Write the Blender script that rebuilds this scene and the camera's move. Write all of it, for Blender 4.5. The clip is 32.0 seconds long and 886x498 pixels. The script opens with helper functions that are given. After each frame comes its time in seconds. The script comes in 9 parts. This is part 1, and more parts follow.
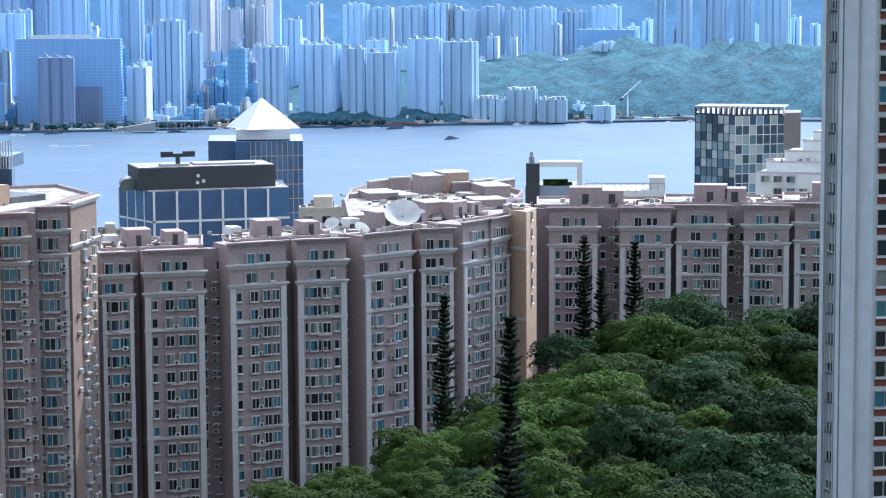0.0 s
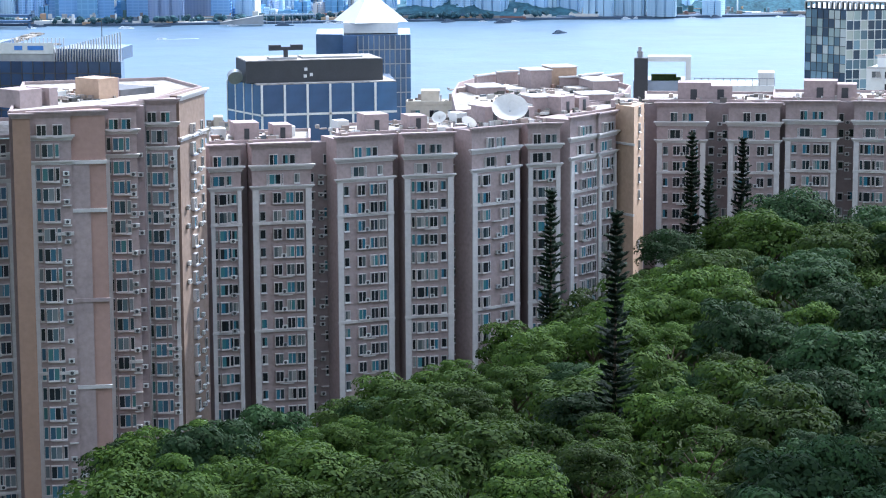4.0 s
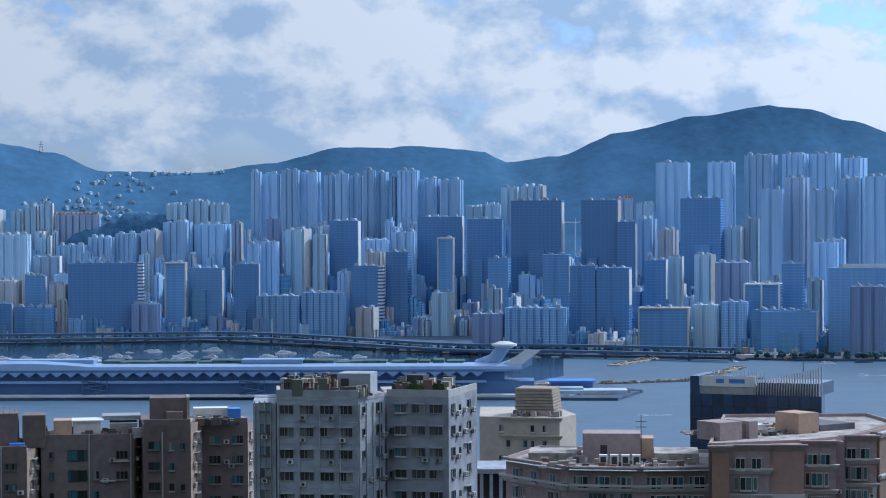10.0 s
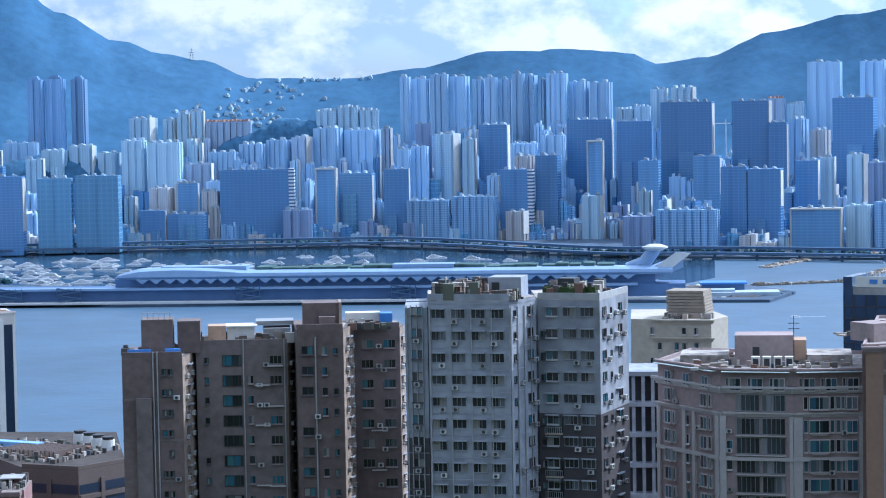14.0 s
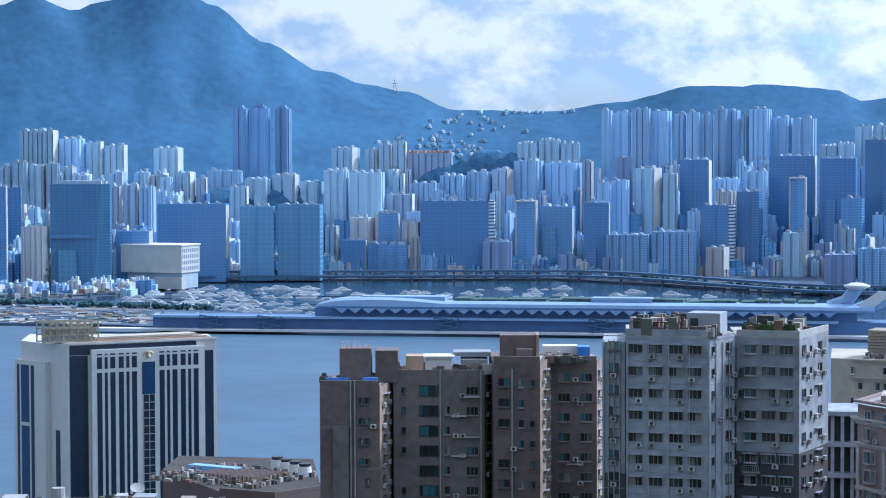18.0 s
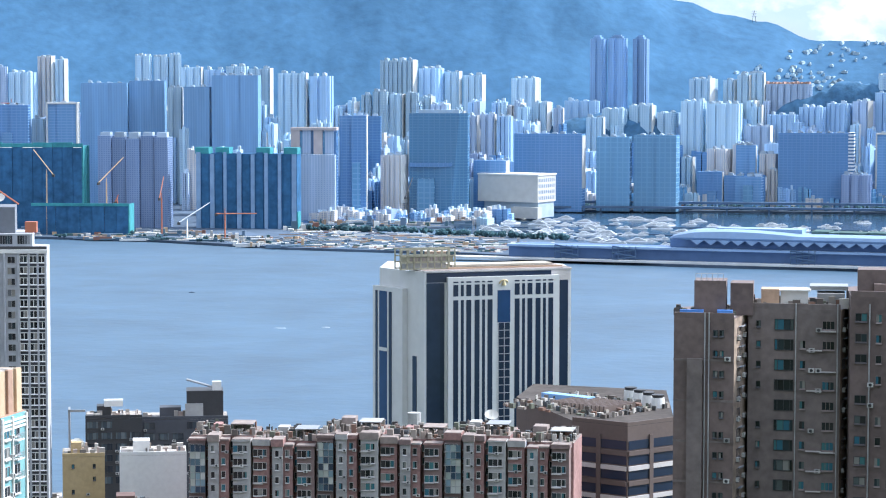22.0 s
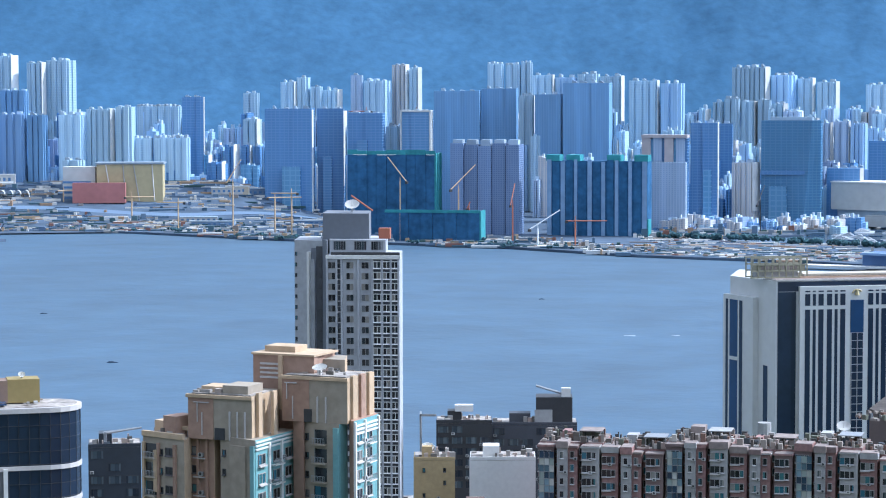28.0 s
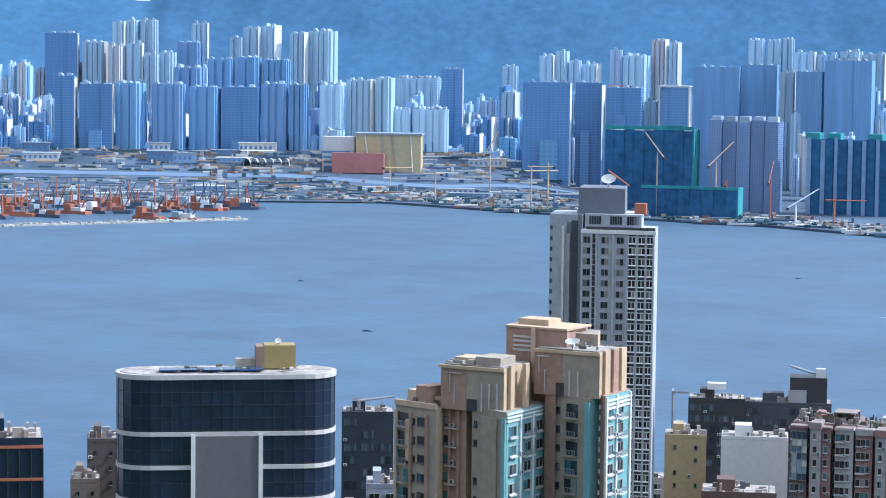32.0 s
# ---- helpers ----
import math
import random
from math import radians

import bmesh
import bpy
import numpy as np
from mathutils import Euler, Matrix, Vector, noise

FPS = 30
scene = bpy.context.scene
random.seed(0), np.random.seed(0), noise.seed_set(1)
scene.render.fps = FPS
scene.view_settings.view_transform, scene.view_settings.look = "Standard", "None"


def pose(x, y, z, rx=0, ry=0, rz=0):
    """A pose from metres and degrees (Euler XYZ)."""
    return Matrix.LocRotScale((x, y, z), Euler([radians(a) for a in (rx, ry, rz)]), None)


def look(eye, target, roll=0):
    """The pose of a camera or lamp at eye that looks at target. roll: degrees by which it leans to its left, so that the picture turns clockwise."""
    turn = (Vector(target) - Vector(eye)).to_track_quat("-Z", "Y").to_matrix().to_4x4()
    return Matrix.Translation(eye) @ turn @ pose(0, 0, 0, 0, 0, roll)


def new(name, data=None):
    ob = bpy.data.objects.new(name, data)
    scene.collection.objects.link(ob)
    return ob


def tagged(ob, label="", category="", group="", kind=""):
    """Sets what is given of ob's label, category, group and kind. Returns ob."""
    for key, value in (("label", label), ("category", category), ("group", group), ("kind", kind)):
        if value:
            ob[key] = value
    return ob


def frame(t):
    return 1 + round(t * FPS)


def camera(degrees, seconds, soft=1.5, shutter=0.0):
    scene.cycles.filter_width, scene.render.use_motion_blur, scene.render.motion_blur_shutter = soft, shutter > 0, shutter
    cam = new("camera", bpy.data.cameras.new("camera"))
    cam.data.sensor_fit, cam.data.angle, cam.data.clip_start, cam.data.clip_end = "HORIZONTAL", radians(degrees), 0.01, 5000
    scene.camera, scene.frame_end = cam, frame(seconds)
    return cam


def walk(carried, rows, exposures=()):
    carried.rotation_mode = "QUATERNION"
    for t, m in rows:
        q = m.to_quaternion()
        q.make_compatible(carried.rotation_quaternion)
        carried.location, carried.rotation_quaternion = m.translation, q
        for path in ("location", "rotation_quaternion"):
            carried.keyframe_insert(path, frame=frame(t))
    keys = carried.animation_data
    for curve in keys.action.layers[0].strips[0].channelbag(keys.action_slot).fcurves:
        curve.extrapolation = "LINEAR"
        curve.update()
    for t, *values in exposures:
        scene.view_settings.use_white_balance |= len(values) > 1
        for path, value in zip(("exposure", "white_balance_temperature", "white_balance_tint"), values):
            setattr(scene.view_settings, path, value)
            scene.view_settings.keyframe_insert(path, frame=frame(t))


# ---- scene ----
# A telephoto pan from a high terrace, 220 m above the harbour. +Y is the middle of the pan; bearings run clockwise from it, in degrees.
EYE = 220.0
cam = camera(21.0, 32.0, soft=1.1)
# seconds, yaw, pitch, roll
ROWS = [
    (0.0, -30.000, -6.635, 0.279),
    (0.5, -29.222, -6.387, 0.245),
    (1.0, -27.800, -6.718, 0.392),
    (1.5, -27.238, -6.615, 0.164),
    (2.0, -27.464, -8.097, 0.500),
    (2.5, -27.792, -9.899, 0.003),
    (4.5, -27.171, -8.857, 0.227),
    (5.0, -26.743, -8.556, 0.369),
    (5.5, -25.666, -7.652, 1.593),
    (6.0, -24.207, -6.441, 1.108),
    (6.5, -21.264, -6.904, -0.075),
    (7.0, -20.259, -7.479, -0.530),
    (7.5, -19.884, -4.482, 1.104),
    (8.0, -17.931, -3.153, 0.345),
    (8.6, -15.460, -1.363, 1.124),
    (9.0, -13.332, -1.364, -2.043),
    (9.5, -9.492, -2.813, -1.452),
    (10.0, -10.732, -1.065, 0.309),
    (10.5, -10.550, -2.361, 0.002),
    (11.0, -9.247, -2.032, 0.399),
    (11.5, -10.926, -1.627, -0.001),
    (12.0, -11.298, -1.583, -0.053),
    (12.5, -9.827, -2.764, 0.586),
    (13.0, -8.674, -2.884, 0.599),
    (13.5, -7.849, -3.268, 0.820),
    (15.5, -5.797, -3.325, 0.810),
    (16.0, -5.282, -2.916, 0.688),
    (16.5, -4.045, -3.107, 0.623),
    (17.0, -2.536, -2.730, 0.496),
    (17.5, -2.188, -2.901, 0.279),
    (18.0, -2.351, -2.495, 0.191),
    (18.5, -1.893, -2.466, -0.009),
    (19.0, -0.580, -2.552, -0.014),
    (19.5, 0.841, -2.986, -0.287),
    (20.0, 1.585, -3.367, -0.173),
    (20.5, 2.639, -3.351, -0.283),
    (21.0, 4.049, -3.746, -0.199),
    (21.5, 5.254, -3.721, -0.068),
    (22.0, 6.183, -4.149, -0.066),
    (22.5, 7.069, -4.345, -0.044),
    (23.0, 6.542, -3.998, 0.021),
    (23.5, 7.784, -4.322, 0.234),
    (24.0, 8.876, -4.612, 0.142),
    (24.5, 9.142, -4.664, 0.015),
    (25.0, 9.918, -4.521, -0.102),
    (25.5, 11.291, -4.437, -0.130),
    (27.5, 14.109, -3.946, 0.130),
    (28.0, 14.565, -3.964, 0.149),
    (28.5, 15.643, -3.962, 0.134),
    (29.0, 16.039, -3.853, -0.117),
    (29.5, 17.472, -4.176, 0.062),
    (30.0, 17.885, -4.076, -0.137),
    (30.5, 19.087, -4.218, -0.182),
    (31.0, 19.878, -4.559, -0.319),
    (31.5, 20.797, -4.658, -0.327),
    (32.0, 20.754, -4.614, -0.654),
]
# the clip's camera dims its picture while the bright sky fills it: seconds, stops, kelvin, tint
EXPOSURES = [(0.0, 0.74, 5600, 10), (2.0, 0.78, 5600, 10), (5.0, 1.12, 5700, 10), (6.0, 1.02, 5750, 10), (7.0, 0.82, 5550, 10), (7.6, 0.8, 5500, 10), (8.0, 0.3, 5250, 10), (8.5, -0.4, 5350, 10), (9.0, -0.8, 5400, 10), (9.3, -0.35, 5400, 10), (9.7, -0.3, 5400, 10),
             (10.0, -0.42, 5350, 10), (10.5, -0.3, 5350, 10), (11.0, 0.0, 5350, 10), (11.5, -0.45, 5300, 10), (12.0, -0.45, 5300, 10), (13.0, 0.08, 5200, 10), (16.0, 0.3, 5300, 10), (18.0, 0.08, 5250, 10), (19.0, 0.08, 5300, 10), (20.0, 0.5, 5550, 10), (21.0, 0.6, 5750, 10),
             (22.0, 0.72, 6000, 10), (23.0, 0.76, 6100, 10), (25.0, 0.7, 6050, 10), (28.0, 0.36, 5500, 10), (32.0, 0.35, 5550, 10)]
walk(cam, [(t, pose(0, 0, EYE, 90 + pitch, roll, yaw)) for t, yaw, pitch, roll in ROWS], EXPOSURES)

# ---------------------------------------------------------------- light
SUN_BEARING, SUN_HEIGHT = 69.0, 43.0
world = bpy.data.worlds.new("world")
scene.world = world
world.use_nodes = True
wn, wl = world.node_tree.nodes, world.node_tree.links
wn.clear()
sky = wn.new("ShaderNodeTexSky")
sky.sky_type, sky.sun_disc = "NISHITA", False
sky.sun_elevation, sky.sun_rotation = radians(SUN_HEIGHT), radians(SUN_BEARING)
sky.altitude, sky.air_density, sky.dust_density, sky.ozone_density = 200, 1.0, 1.1, 4.0
way = wn.new("ShaderNodeTexCoord")
stretch = wn.new("ShaderNodeMapping")
stretch.inputs["Scale"].default_value = (11.0, 11.0, 17.0)
stretch.inputs["Location"].default_value = (3.1, 0.4, 1.7)
puff = wn.new("ShaderNodeTexNoise")
puff.inputs["Scale"].default_value, puff.inputs["Detail"].default_value, puff.inputs["Roughness"].default_value = 1.0, 8.0, 0.58
cover = wn.new("ShaderNodeValToRGB")
cover.color_ramp.elements[0].position, cover.color_ramp.elements[1].position = 0.385, 0.445
# the same puffs a little nearer the sun: the difference gives white tops and grey bases
shift = wn.new("ShaderNodeVectorMath")
shift.operation = "ADD"
shift.inputs[1].default_value = (0.10, 0.03, 0.20)
soft = wn.new("ShaderNodeTexNoise")
soft.inputs["Scale"].default_value, soft.inputs["Detail"].default_value, soft.inputs["Roughness"].default_value = 1.0, 8.0, 0.58
lit = wn.new("ShaderNodeMath")
lit.operation = "SUBTRACT"
tone = wn.new("ShaderNodeValToRGB")
tone.color_ramp.elements[0].position, tone.color_ramp.elements[1].position = 0.43, 0.54
tone.color_ramp.elements[0].color, tone.color_ramp.elements[1].color = (3.1, 3.9, 4.9, 1), (5.7, 5.8, 5.85, 1)
tint = wn.new("ShaderNodeVectorMath")
tint.operation = "MULTIPLY"
tint.inputs[1].default_value = (0.80, 0.92, 1.22)
blend = wn.new("ShaderNodeMix")
blend.data_type = "RGBA"
bg = wn.new("ShaderNodeBackground")
bg.inputs["Strength"].default_value = 0.128
out = wn.new("ShaderNodeOutputWorld")
wl.new(way.outputs["Generated"], stretch.inputs["Vector"])
wl.new(stretch.outputs[0], puff.inputs["Vector"])
wl.new(stretch.outputs[0], shift.inputs[0])
wl.new(shift.outputs[0], soft.inputs["Vector"])
wl.new(puff.outputs[0], lit.inputs[0])
wl.new(soft.outputs[0], lit.inputs[1])
lift = wn.new("ShaderNodeMath")
lift.operation = "ADD"
lift.inputs[1].default_value = 0.5
wl.new(lit.outputs[0], lift.inputs[0])
wl.new(puff.outputs[0], cover.inputs[0])
wl.new(lift.outputs[0], tone.inputs[0])
wl.new(cover.outputs[0], blend.inputs[0])
wl.new(sky.outputs[0], tint.inputs[0])
wl.new(tint.outputs[0], blend.inputs[6])
wl.new(tone.outputs[0], blend.inputs[7])
# the sky brightens towards the sun
near_sun = wn.new("ShaderNodeVectorMath")
near_sun.operation = "DOT_PRODUCT"
near_sun.inputs[1].default_value = (math.sin(radians(SUN_BEARING)) * math.cos(radians(SUN_HEIGHT)), math.cos(radians(SUN_BEARING)) * math.cos(radians(SUN_HEIGHT)), math.sin(radians(SUN_HEIGHT)))
wl.new(way.outputs["Generated"], near_sun.inputs[0])
glow = wn.new("ShaderNodeMath")
glow.operation = "MAXIMUM"
glow.inputs[1].default_value = 0.0
wl.new(near_sun.outputs["Value"], glow.inputs[0])
square = wn.new("ShaderNodeMath")
square.operation = "POWER"
square.inputs[1].default_value = 2.5
wl.new(glow.outputs[0], square.inputs[0])
gain = wn.new("ShaderNodeMath")
gain.operation = "MULTIPLY_ADD"
gain.inputs[1].default_value, gain.inputs[2].default_value = 2.4, 1.0
wl.new(square.outputs[0], gain.inputs[0])
bright = wn.new("ShaderNodeVectorMath")
bright.operation = "SCALE"
wl.new(blend.outputs[2], bright.inputs[0])
wl.new(gain.outputs[0], bright.inputs["Scale"])
wl.new(bright.outputs[0], bg.inputs["Color"])
wl.new(bg.outputs[0], out.inputs["Surface"])
sun = new("sun", bpy.data.lights.new("sun", "SUN"))
sun.data.energy, sun.data.angle, sun.data.color = 4.0, radians(0.6), (1.0, 0.95, 0.87)
sb, sh = radians(SUN_BEARING), radians(SUN_HEIGHT)
sun.matrix_world = look((math.sin(sb) * math.cos(sh) * 100, math.cos(sb) * math.cos(sh) * 100, math.sin(sh) * 100), (0, 0, 0))

# ---------------------------------------------------------------- materials
def surf(name, color, rough=0.75, var=0.25, grain=1.2, stain=0.12, bump=0.15, metal=0.0, rand=0.0, island=0.0, deep=0.1):
    """A worn surface: fine grain, large stains, a little relief; rand varies it from object to object, island from piece to piece."""
    m = bpy.data.materials.new(name)
    m.use_nodes = True
    n, l = m.node_tree.nodes, m.node_tree.links
    b = n["Principled BSDF"]
    b.inputs["Roughness"].default_value, b.inputs["Metallic"].default_value = rough, metal
    b.inputs["Specular IOR Level"].default_value = 0.12 if rough >= 0.85 else 0.5
    co = n.new("ShaderNodeTexCoord")
    small = n.new("ShaderNodeTexNoise")
    small.inputs["Scale"].default_value, small.inputs["Detail"].default_value = grain, 5.0
    big = n.new("ShaderNodeTexNoise")
    big.inputs["Scale"].default_value, big.inputs["Detail"].default_value = stain, 4.0
    l.new(co.outputs["Object"], small.inputs["Vector"])
    l.new(co.outputs["Object"], big.inputs["Vector"])
    total = n.new("ShaderNodeMath")
    total.operation = "ADD"
    l.new(small.outputs[0], total.inputs[0])
    l.new(big.outputs[0], total.inputs[1])
    spread = n.new("ShaderNodeMapRange")
    spread.inputs["From Min"].default_value, spread.inputs["From Max"].default_value = 0.6, 1.4
    spread.inputs["To Min"].default_value, spread.inputs["To Max"].default_value = 1.0 - var, 1.0 + var
    l.new(total.outputs[0], spread.inputs[0])
    value = spread.outputs[0]
    for amount, kind, socket in ((rand, "ShaderNodeObjectInfo", "Random"), (island, "ShaderNodeNewGeometry", "Random Per Island")):
        if amount:
            info = n.new(kind)
            r = n.new("ShaderNodeMapRange")
            r.inputs["To Min"].default_value, r.inputs["To Max"].default_value = 1.0 - amount, 1.0 + amount
            l.new(info.outputs[socket], r.inputs[0])
            mul = n.new("ShaderNodeMath")
            mul.operation = "MULTIPLY"
            l.new(value, mul.inputs[0])
            l.new(r.outputs[0], mul.inputs[1])
            value = mul.outputs[0]
    paint = n.new("ShaderNodeVectorMath")
    paint.operation = "SCALE"
    paint.inputs[0].default_value = color
    l.new(value, paint.inputs["Scale"])
    l.new(paint.outputs[0], b.inputs["Base Color"])
    if bump:
        relief = n.new("ShaderNodeBump")
        relief.inputs["Strength"].default_value, relief.inputs["Distance"].default_value = bump, deep
        l.new(small.outputs[0], relief.inputs["Height"])
        l.new(relief.outputs[0], b.inputs["Normal"])
    return m


def pick(name, colors, rough=0.4, socket="object", spec=0.5):
    """One of several colours, chosen by chance for each object or each loose piece."""
    m = bpy.data.materials.new(name)
    m.use_nodes = True
    n, l = m.node_tree.nodes, m.node_tree.links
    b = n["Principled BSDF"]
    b.inputs["Roughness"].default_value = rough
    b.inputs["Specular IOR Level"].default_value = spec
    source = None
    if socket in ("object", "casement"):
        info, key = n.new("ShaderNodeObjectInfo"), "Random"
        if socket == "casement":
            # neighbouring casements of one window differ: open, shut, curtained
            co, xyz = n.new("ShaderNodeTexCoord"), n.new("ShaderNodeSeparateXYZ")
            l.new(co.outputs["Object"], xyz.inputs[0])
            cell, add, wrap = n.new("ShaderNodeMath"), n.new("ShaderNodeMath"), n.new("ShaderNodeMath")
            cell.operation, add.operation, wrap.operation = "FLOOR", "MULTIPLY_ADD", "FRACT"
            l.new(xyz.outputs[0], cell.inputs[0])
            l.new(cell.outputs[0], add.inputs[0])
            add.inputs[1].default_value = 0.37
            l.new(info.outputs[key], add.inputs[2])
            l.new(add.outputs[0], wrap.inputs[0])
            source = wrap.outputs[0]
    else:
        info, key = n.new("ShaderNodeNewGeometry"), "Random Per Island"
    ramp = n.new("ShaderNodeValToRGB")
    ramp.color_ramp.interpolation = "CONSTANT"
    while len(ramp.color_ramp.elements) < len(colors):
        ramp.color_ramp.elements.new(1.0)
    for i, c in enumerate(colors):
        ramp.color_ramp.elements[i].position = i / len(colors)
        ramp.color_ramp.elements[i].color = (*c, 1)
    l.new(source or info.outputs[key], ramp.inputs[0])
    l.new(ramp.outputs[0], b.inputs["Base Color"])
    return m


def cladding(name, wall, glass, across=3.4, storey=3.1, wide=0.6, high=0.55, rough=0.55, gloss=0.2, rand=0.18, island=0.12, streaks=0.55):
    """A far facade: rows of windows in a wall, at their true spacing; each volume takes its own tone."""
    m = bpy.data.materials.new(name)
    m.use_nodes = True
    n, l = m.node_tree.nodes, m.node_tree.links
    b = n["Principled BSDF"]
    co = n.new("ShaderNodeTexCoord")
    xyz = n.new("ShaderNodeSeparateXYZ")
    l.new(co.outputs["Object"], xyz.inputs[0])

    def calc(op, a, c):
        k = n.new("ShaderNodeMath")
        k.operation = op
        for i, v in enumerate((a, c)):
            if isinstance(v, (int, float)):
                k.inputs[i].default_value = v
            else:
                l.new(v, k.inputs[i])
        return k.outputs[0]

    u = calc("FRACT", calc("DIVIDE", calc("ADD", xyz.outputs[0], xyz.outputs[1]), across), 0)
    v = calc("FRACT", calc("DIVIDE", xyz.outputs[2], storey), 0)
    mask = calc("MULTIPLY", calc("LESS_THAN", u, wide), calc("LESS_THAN", v, high))
    info = n.new("ShaderNodeObjectInfo")
    tint = n.new("ShaderNodeMapRange")
    tint.inputs["To Min"].default_value, tint.inputs["To Max"].default_value = 1 - rand, 1 + rand
    l.new(info.outputs["Random"], tint.inputs[0])
    piece = n.new("ShaderNodeNewGeometry")
    each = n.new("ShaderNodeMapRange")
    each.inputs["To Min"].default_value, each.inputs["To Max"].default_value = 1 - island, 1 + island
    l.new(piece.outputs["Random Per Island"], each.inputs[0])
    patch = n.new("ShaderNodeTexNoise")
    patch.inputs["Scale"].default_value, patch.inputs["Detail"].default_value = 1.0, 3.0
    streak = n.new("ShaderNodeMapping")
    streak.inputs["Scale"].default_value = (0.11, 0.11, 0.008)
    l.new(co.outputs["Object"], streak.inputs["Vector"])
    l.new(streak.outputs[0], patch.inputs["Vector"])
    mixed = n.new("ShaderNodeMix")
    mixed.data_type = "RGBA"
    mixed.inputs[6].default_value, mixed.inputs[7].default_value = (*wall, 1), (*glass, 1)
    l.new(mask, mixed.inputs[0])
    paint = n.new("ShaderNodeVectorMath")
    paint.operation = "SCALE"
    l.new(mixed.outputs[2], paint.inputs[0])
    l.new(calc("MULTIPLY", calc("MULTIPLY", tint.outputs[0], each.outputs[0]), calc("ADD", 1.0 - streaks / 2, calc("MULTIPLY", patch.outputs[0], streaks))), paint.inputs["Scale"])
    l.new(paint.outputs[0], b.inputs["Base Color"])
    l.new(calc("ADD", rough, calc("MULTIPLY", mask, gloss - rough)), b.inputs["Roughness"])
    return m


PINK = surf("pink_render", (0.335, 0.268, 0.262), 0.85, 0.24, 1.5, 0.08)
# the pink again, darkened: shade of the recesses put into the colour
ROSE = surf("darkened_pink_render", (0.24, 0.19, 0.187), 0.8, 0.18, 1.5, 0.08)
# buff parts, and the colour given to sunlit ends of the pink blocks
BUFF = surf("buff_and_sunlit_render", (0.44, 0.31, 0.225), 0.85, 0.2, 1.5, 0.08)
STONE = surf("pale_stone_trim", (0.482, 0.456, 0.447), 0.8, 0.14, 2.0, 0.15)
ROOF = surf("pale_roof_screed", (0.34, 0.31, 0.285), 0.9, 0.6, 0.8, 0.2)
DUSTY = surf("dusty_roof", (0.25, 0.21, 0.195), 0.9, 0.4, 0.8, 0.15)
WHITE = surf("weathered_white_paint", (0.36, 0.365, 0.365), 0.8, 0.26, 0.7, 0.12)
PALE = surf("pale_paint", (0.648, 0.648, 0.63), 0.7, 0.1, 1.0, 0.1)
GREYW = surf("stained_grey_white_paint", (0.305, 0.325, 0.365), 0.85, 0.42, 0.5, 0.1)
SLATE = surf("dark_grey_brown_paint", (0.086, 0.079, 0.083), 0.85, 0.22, 0.5, 0.1)
BROWN = surf("brown_tile", (0.152, 0.115, 0.107), 0.8, 0.36, 0.9, 0.1)
TAUPE = surf("taupe_tile", (0.168, 0.14, 0.133), 0.8, 0.36, 0.9, 0.1)
CREAM = surf("cream_render", (0.44, 0.4, 0.336), 0.85, 0.18, 0.8, 0.1)
# sand trim, and the beige walls of the twin tower as if sunlit
SAND = surf("sand_and_sunlit_render", (0.50, 0.375, 0.26), 0.85, 0.16, 0.8, 0.1)
TERRA = surf("pale_terracotta_render", (0.35, 0.232, 0.178), 0.85, 0.22, 0.8, 0.1)
OLIVE = surf("beige_tile", (0.33, 0.285, 0.232), 0.85, 0.2, 0.8, 0.1)
AQUA = surf("aqua_mosaic", (0.17, 0.35, 0.37), 0.6, 0.12, 2.0, 0.2)
BRICK = surf("brick_red_tile", (0.31, 0.19, 0.18), 0.85, 0.4, 1.2, 0.1)
BARK = surf("bark", (0.08, 0.06, 0.044), 0.95, 0.3, 3.0, 0.4)
DARK = surf("dark_metal", (0.035, 0.037, 0.042), 0.55, 0.2, 2.0, 0.3)
STEEL = surf("grey_steel", (0.35, 0.36, 0.38), 0.45, 0.15, 2.0, 0.3, metal=0.6)
RED = surf("red_panel", (0.20, 0.055, 0.045), 0.7, 0.15, 2.0, 0.3)
CONCRETE = surf("grey_concrete", (0.34, 0.34, 0.34), 0.9, 0.25, 0.5, 0.05)
BLUETIN = surf("blue_tin", (0.06, 0.20, 0.55), 0.5, 0.15, 1.0, 0.2)
STRIPE = surf("dark_window_strip", (0.045, 0.05, 0.062), 0.3, 0.4, 0.5, 0.3, 0.0, rand=0.3)
GLASS = pick("window_glass", [(0.018, 0.022, 0.028), (0.03, 0.045, 0.055), (0.012, 0.014, 0.018), (0.06, 0.17, 0.19), (0.02, 0.025, 0.03), (0.09, 0.11, 0.115),
                              (0.015, 0.02, 0.025), (0.04, 0.14, 0.20), (0.03, 0.03, 0.035), (0.24, 0.24, 0.23)], 0.12, "casement")
NAVY = surf("navy_curtain_glass", (0.018, 0.030, 0.054), 0.08, 0.25, 0.25, 0.08, 0.0, rand=0.16)
BLUEGLASS = surf("blue_curtain_glass", (0.045, 0.10, 0.20), 0.15, 0.25, 0.25, 0.08, 0.0, rand=0.3)
# pane colours vary to stand for dim reflections
MIRROR_DIM = pick("dim_painted_reflections", [(0.02, 0.03, 0.045), (0.05, 0.07, 0.09), (0.03, 0.04, 0.055), (0.12, 0.15, 0.17), (0.025, 0.035, 0.05), (0.08, 0.11, 0.13)], 0.12, "casement")
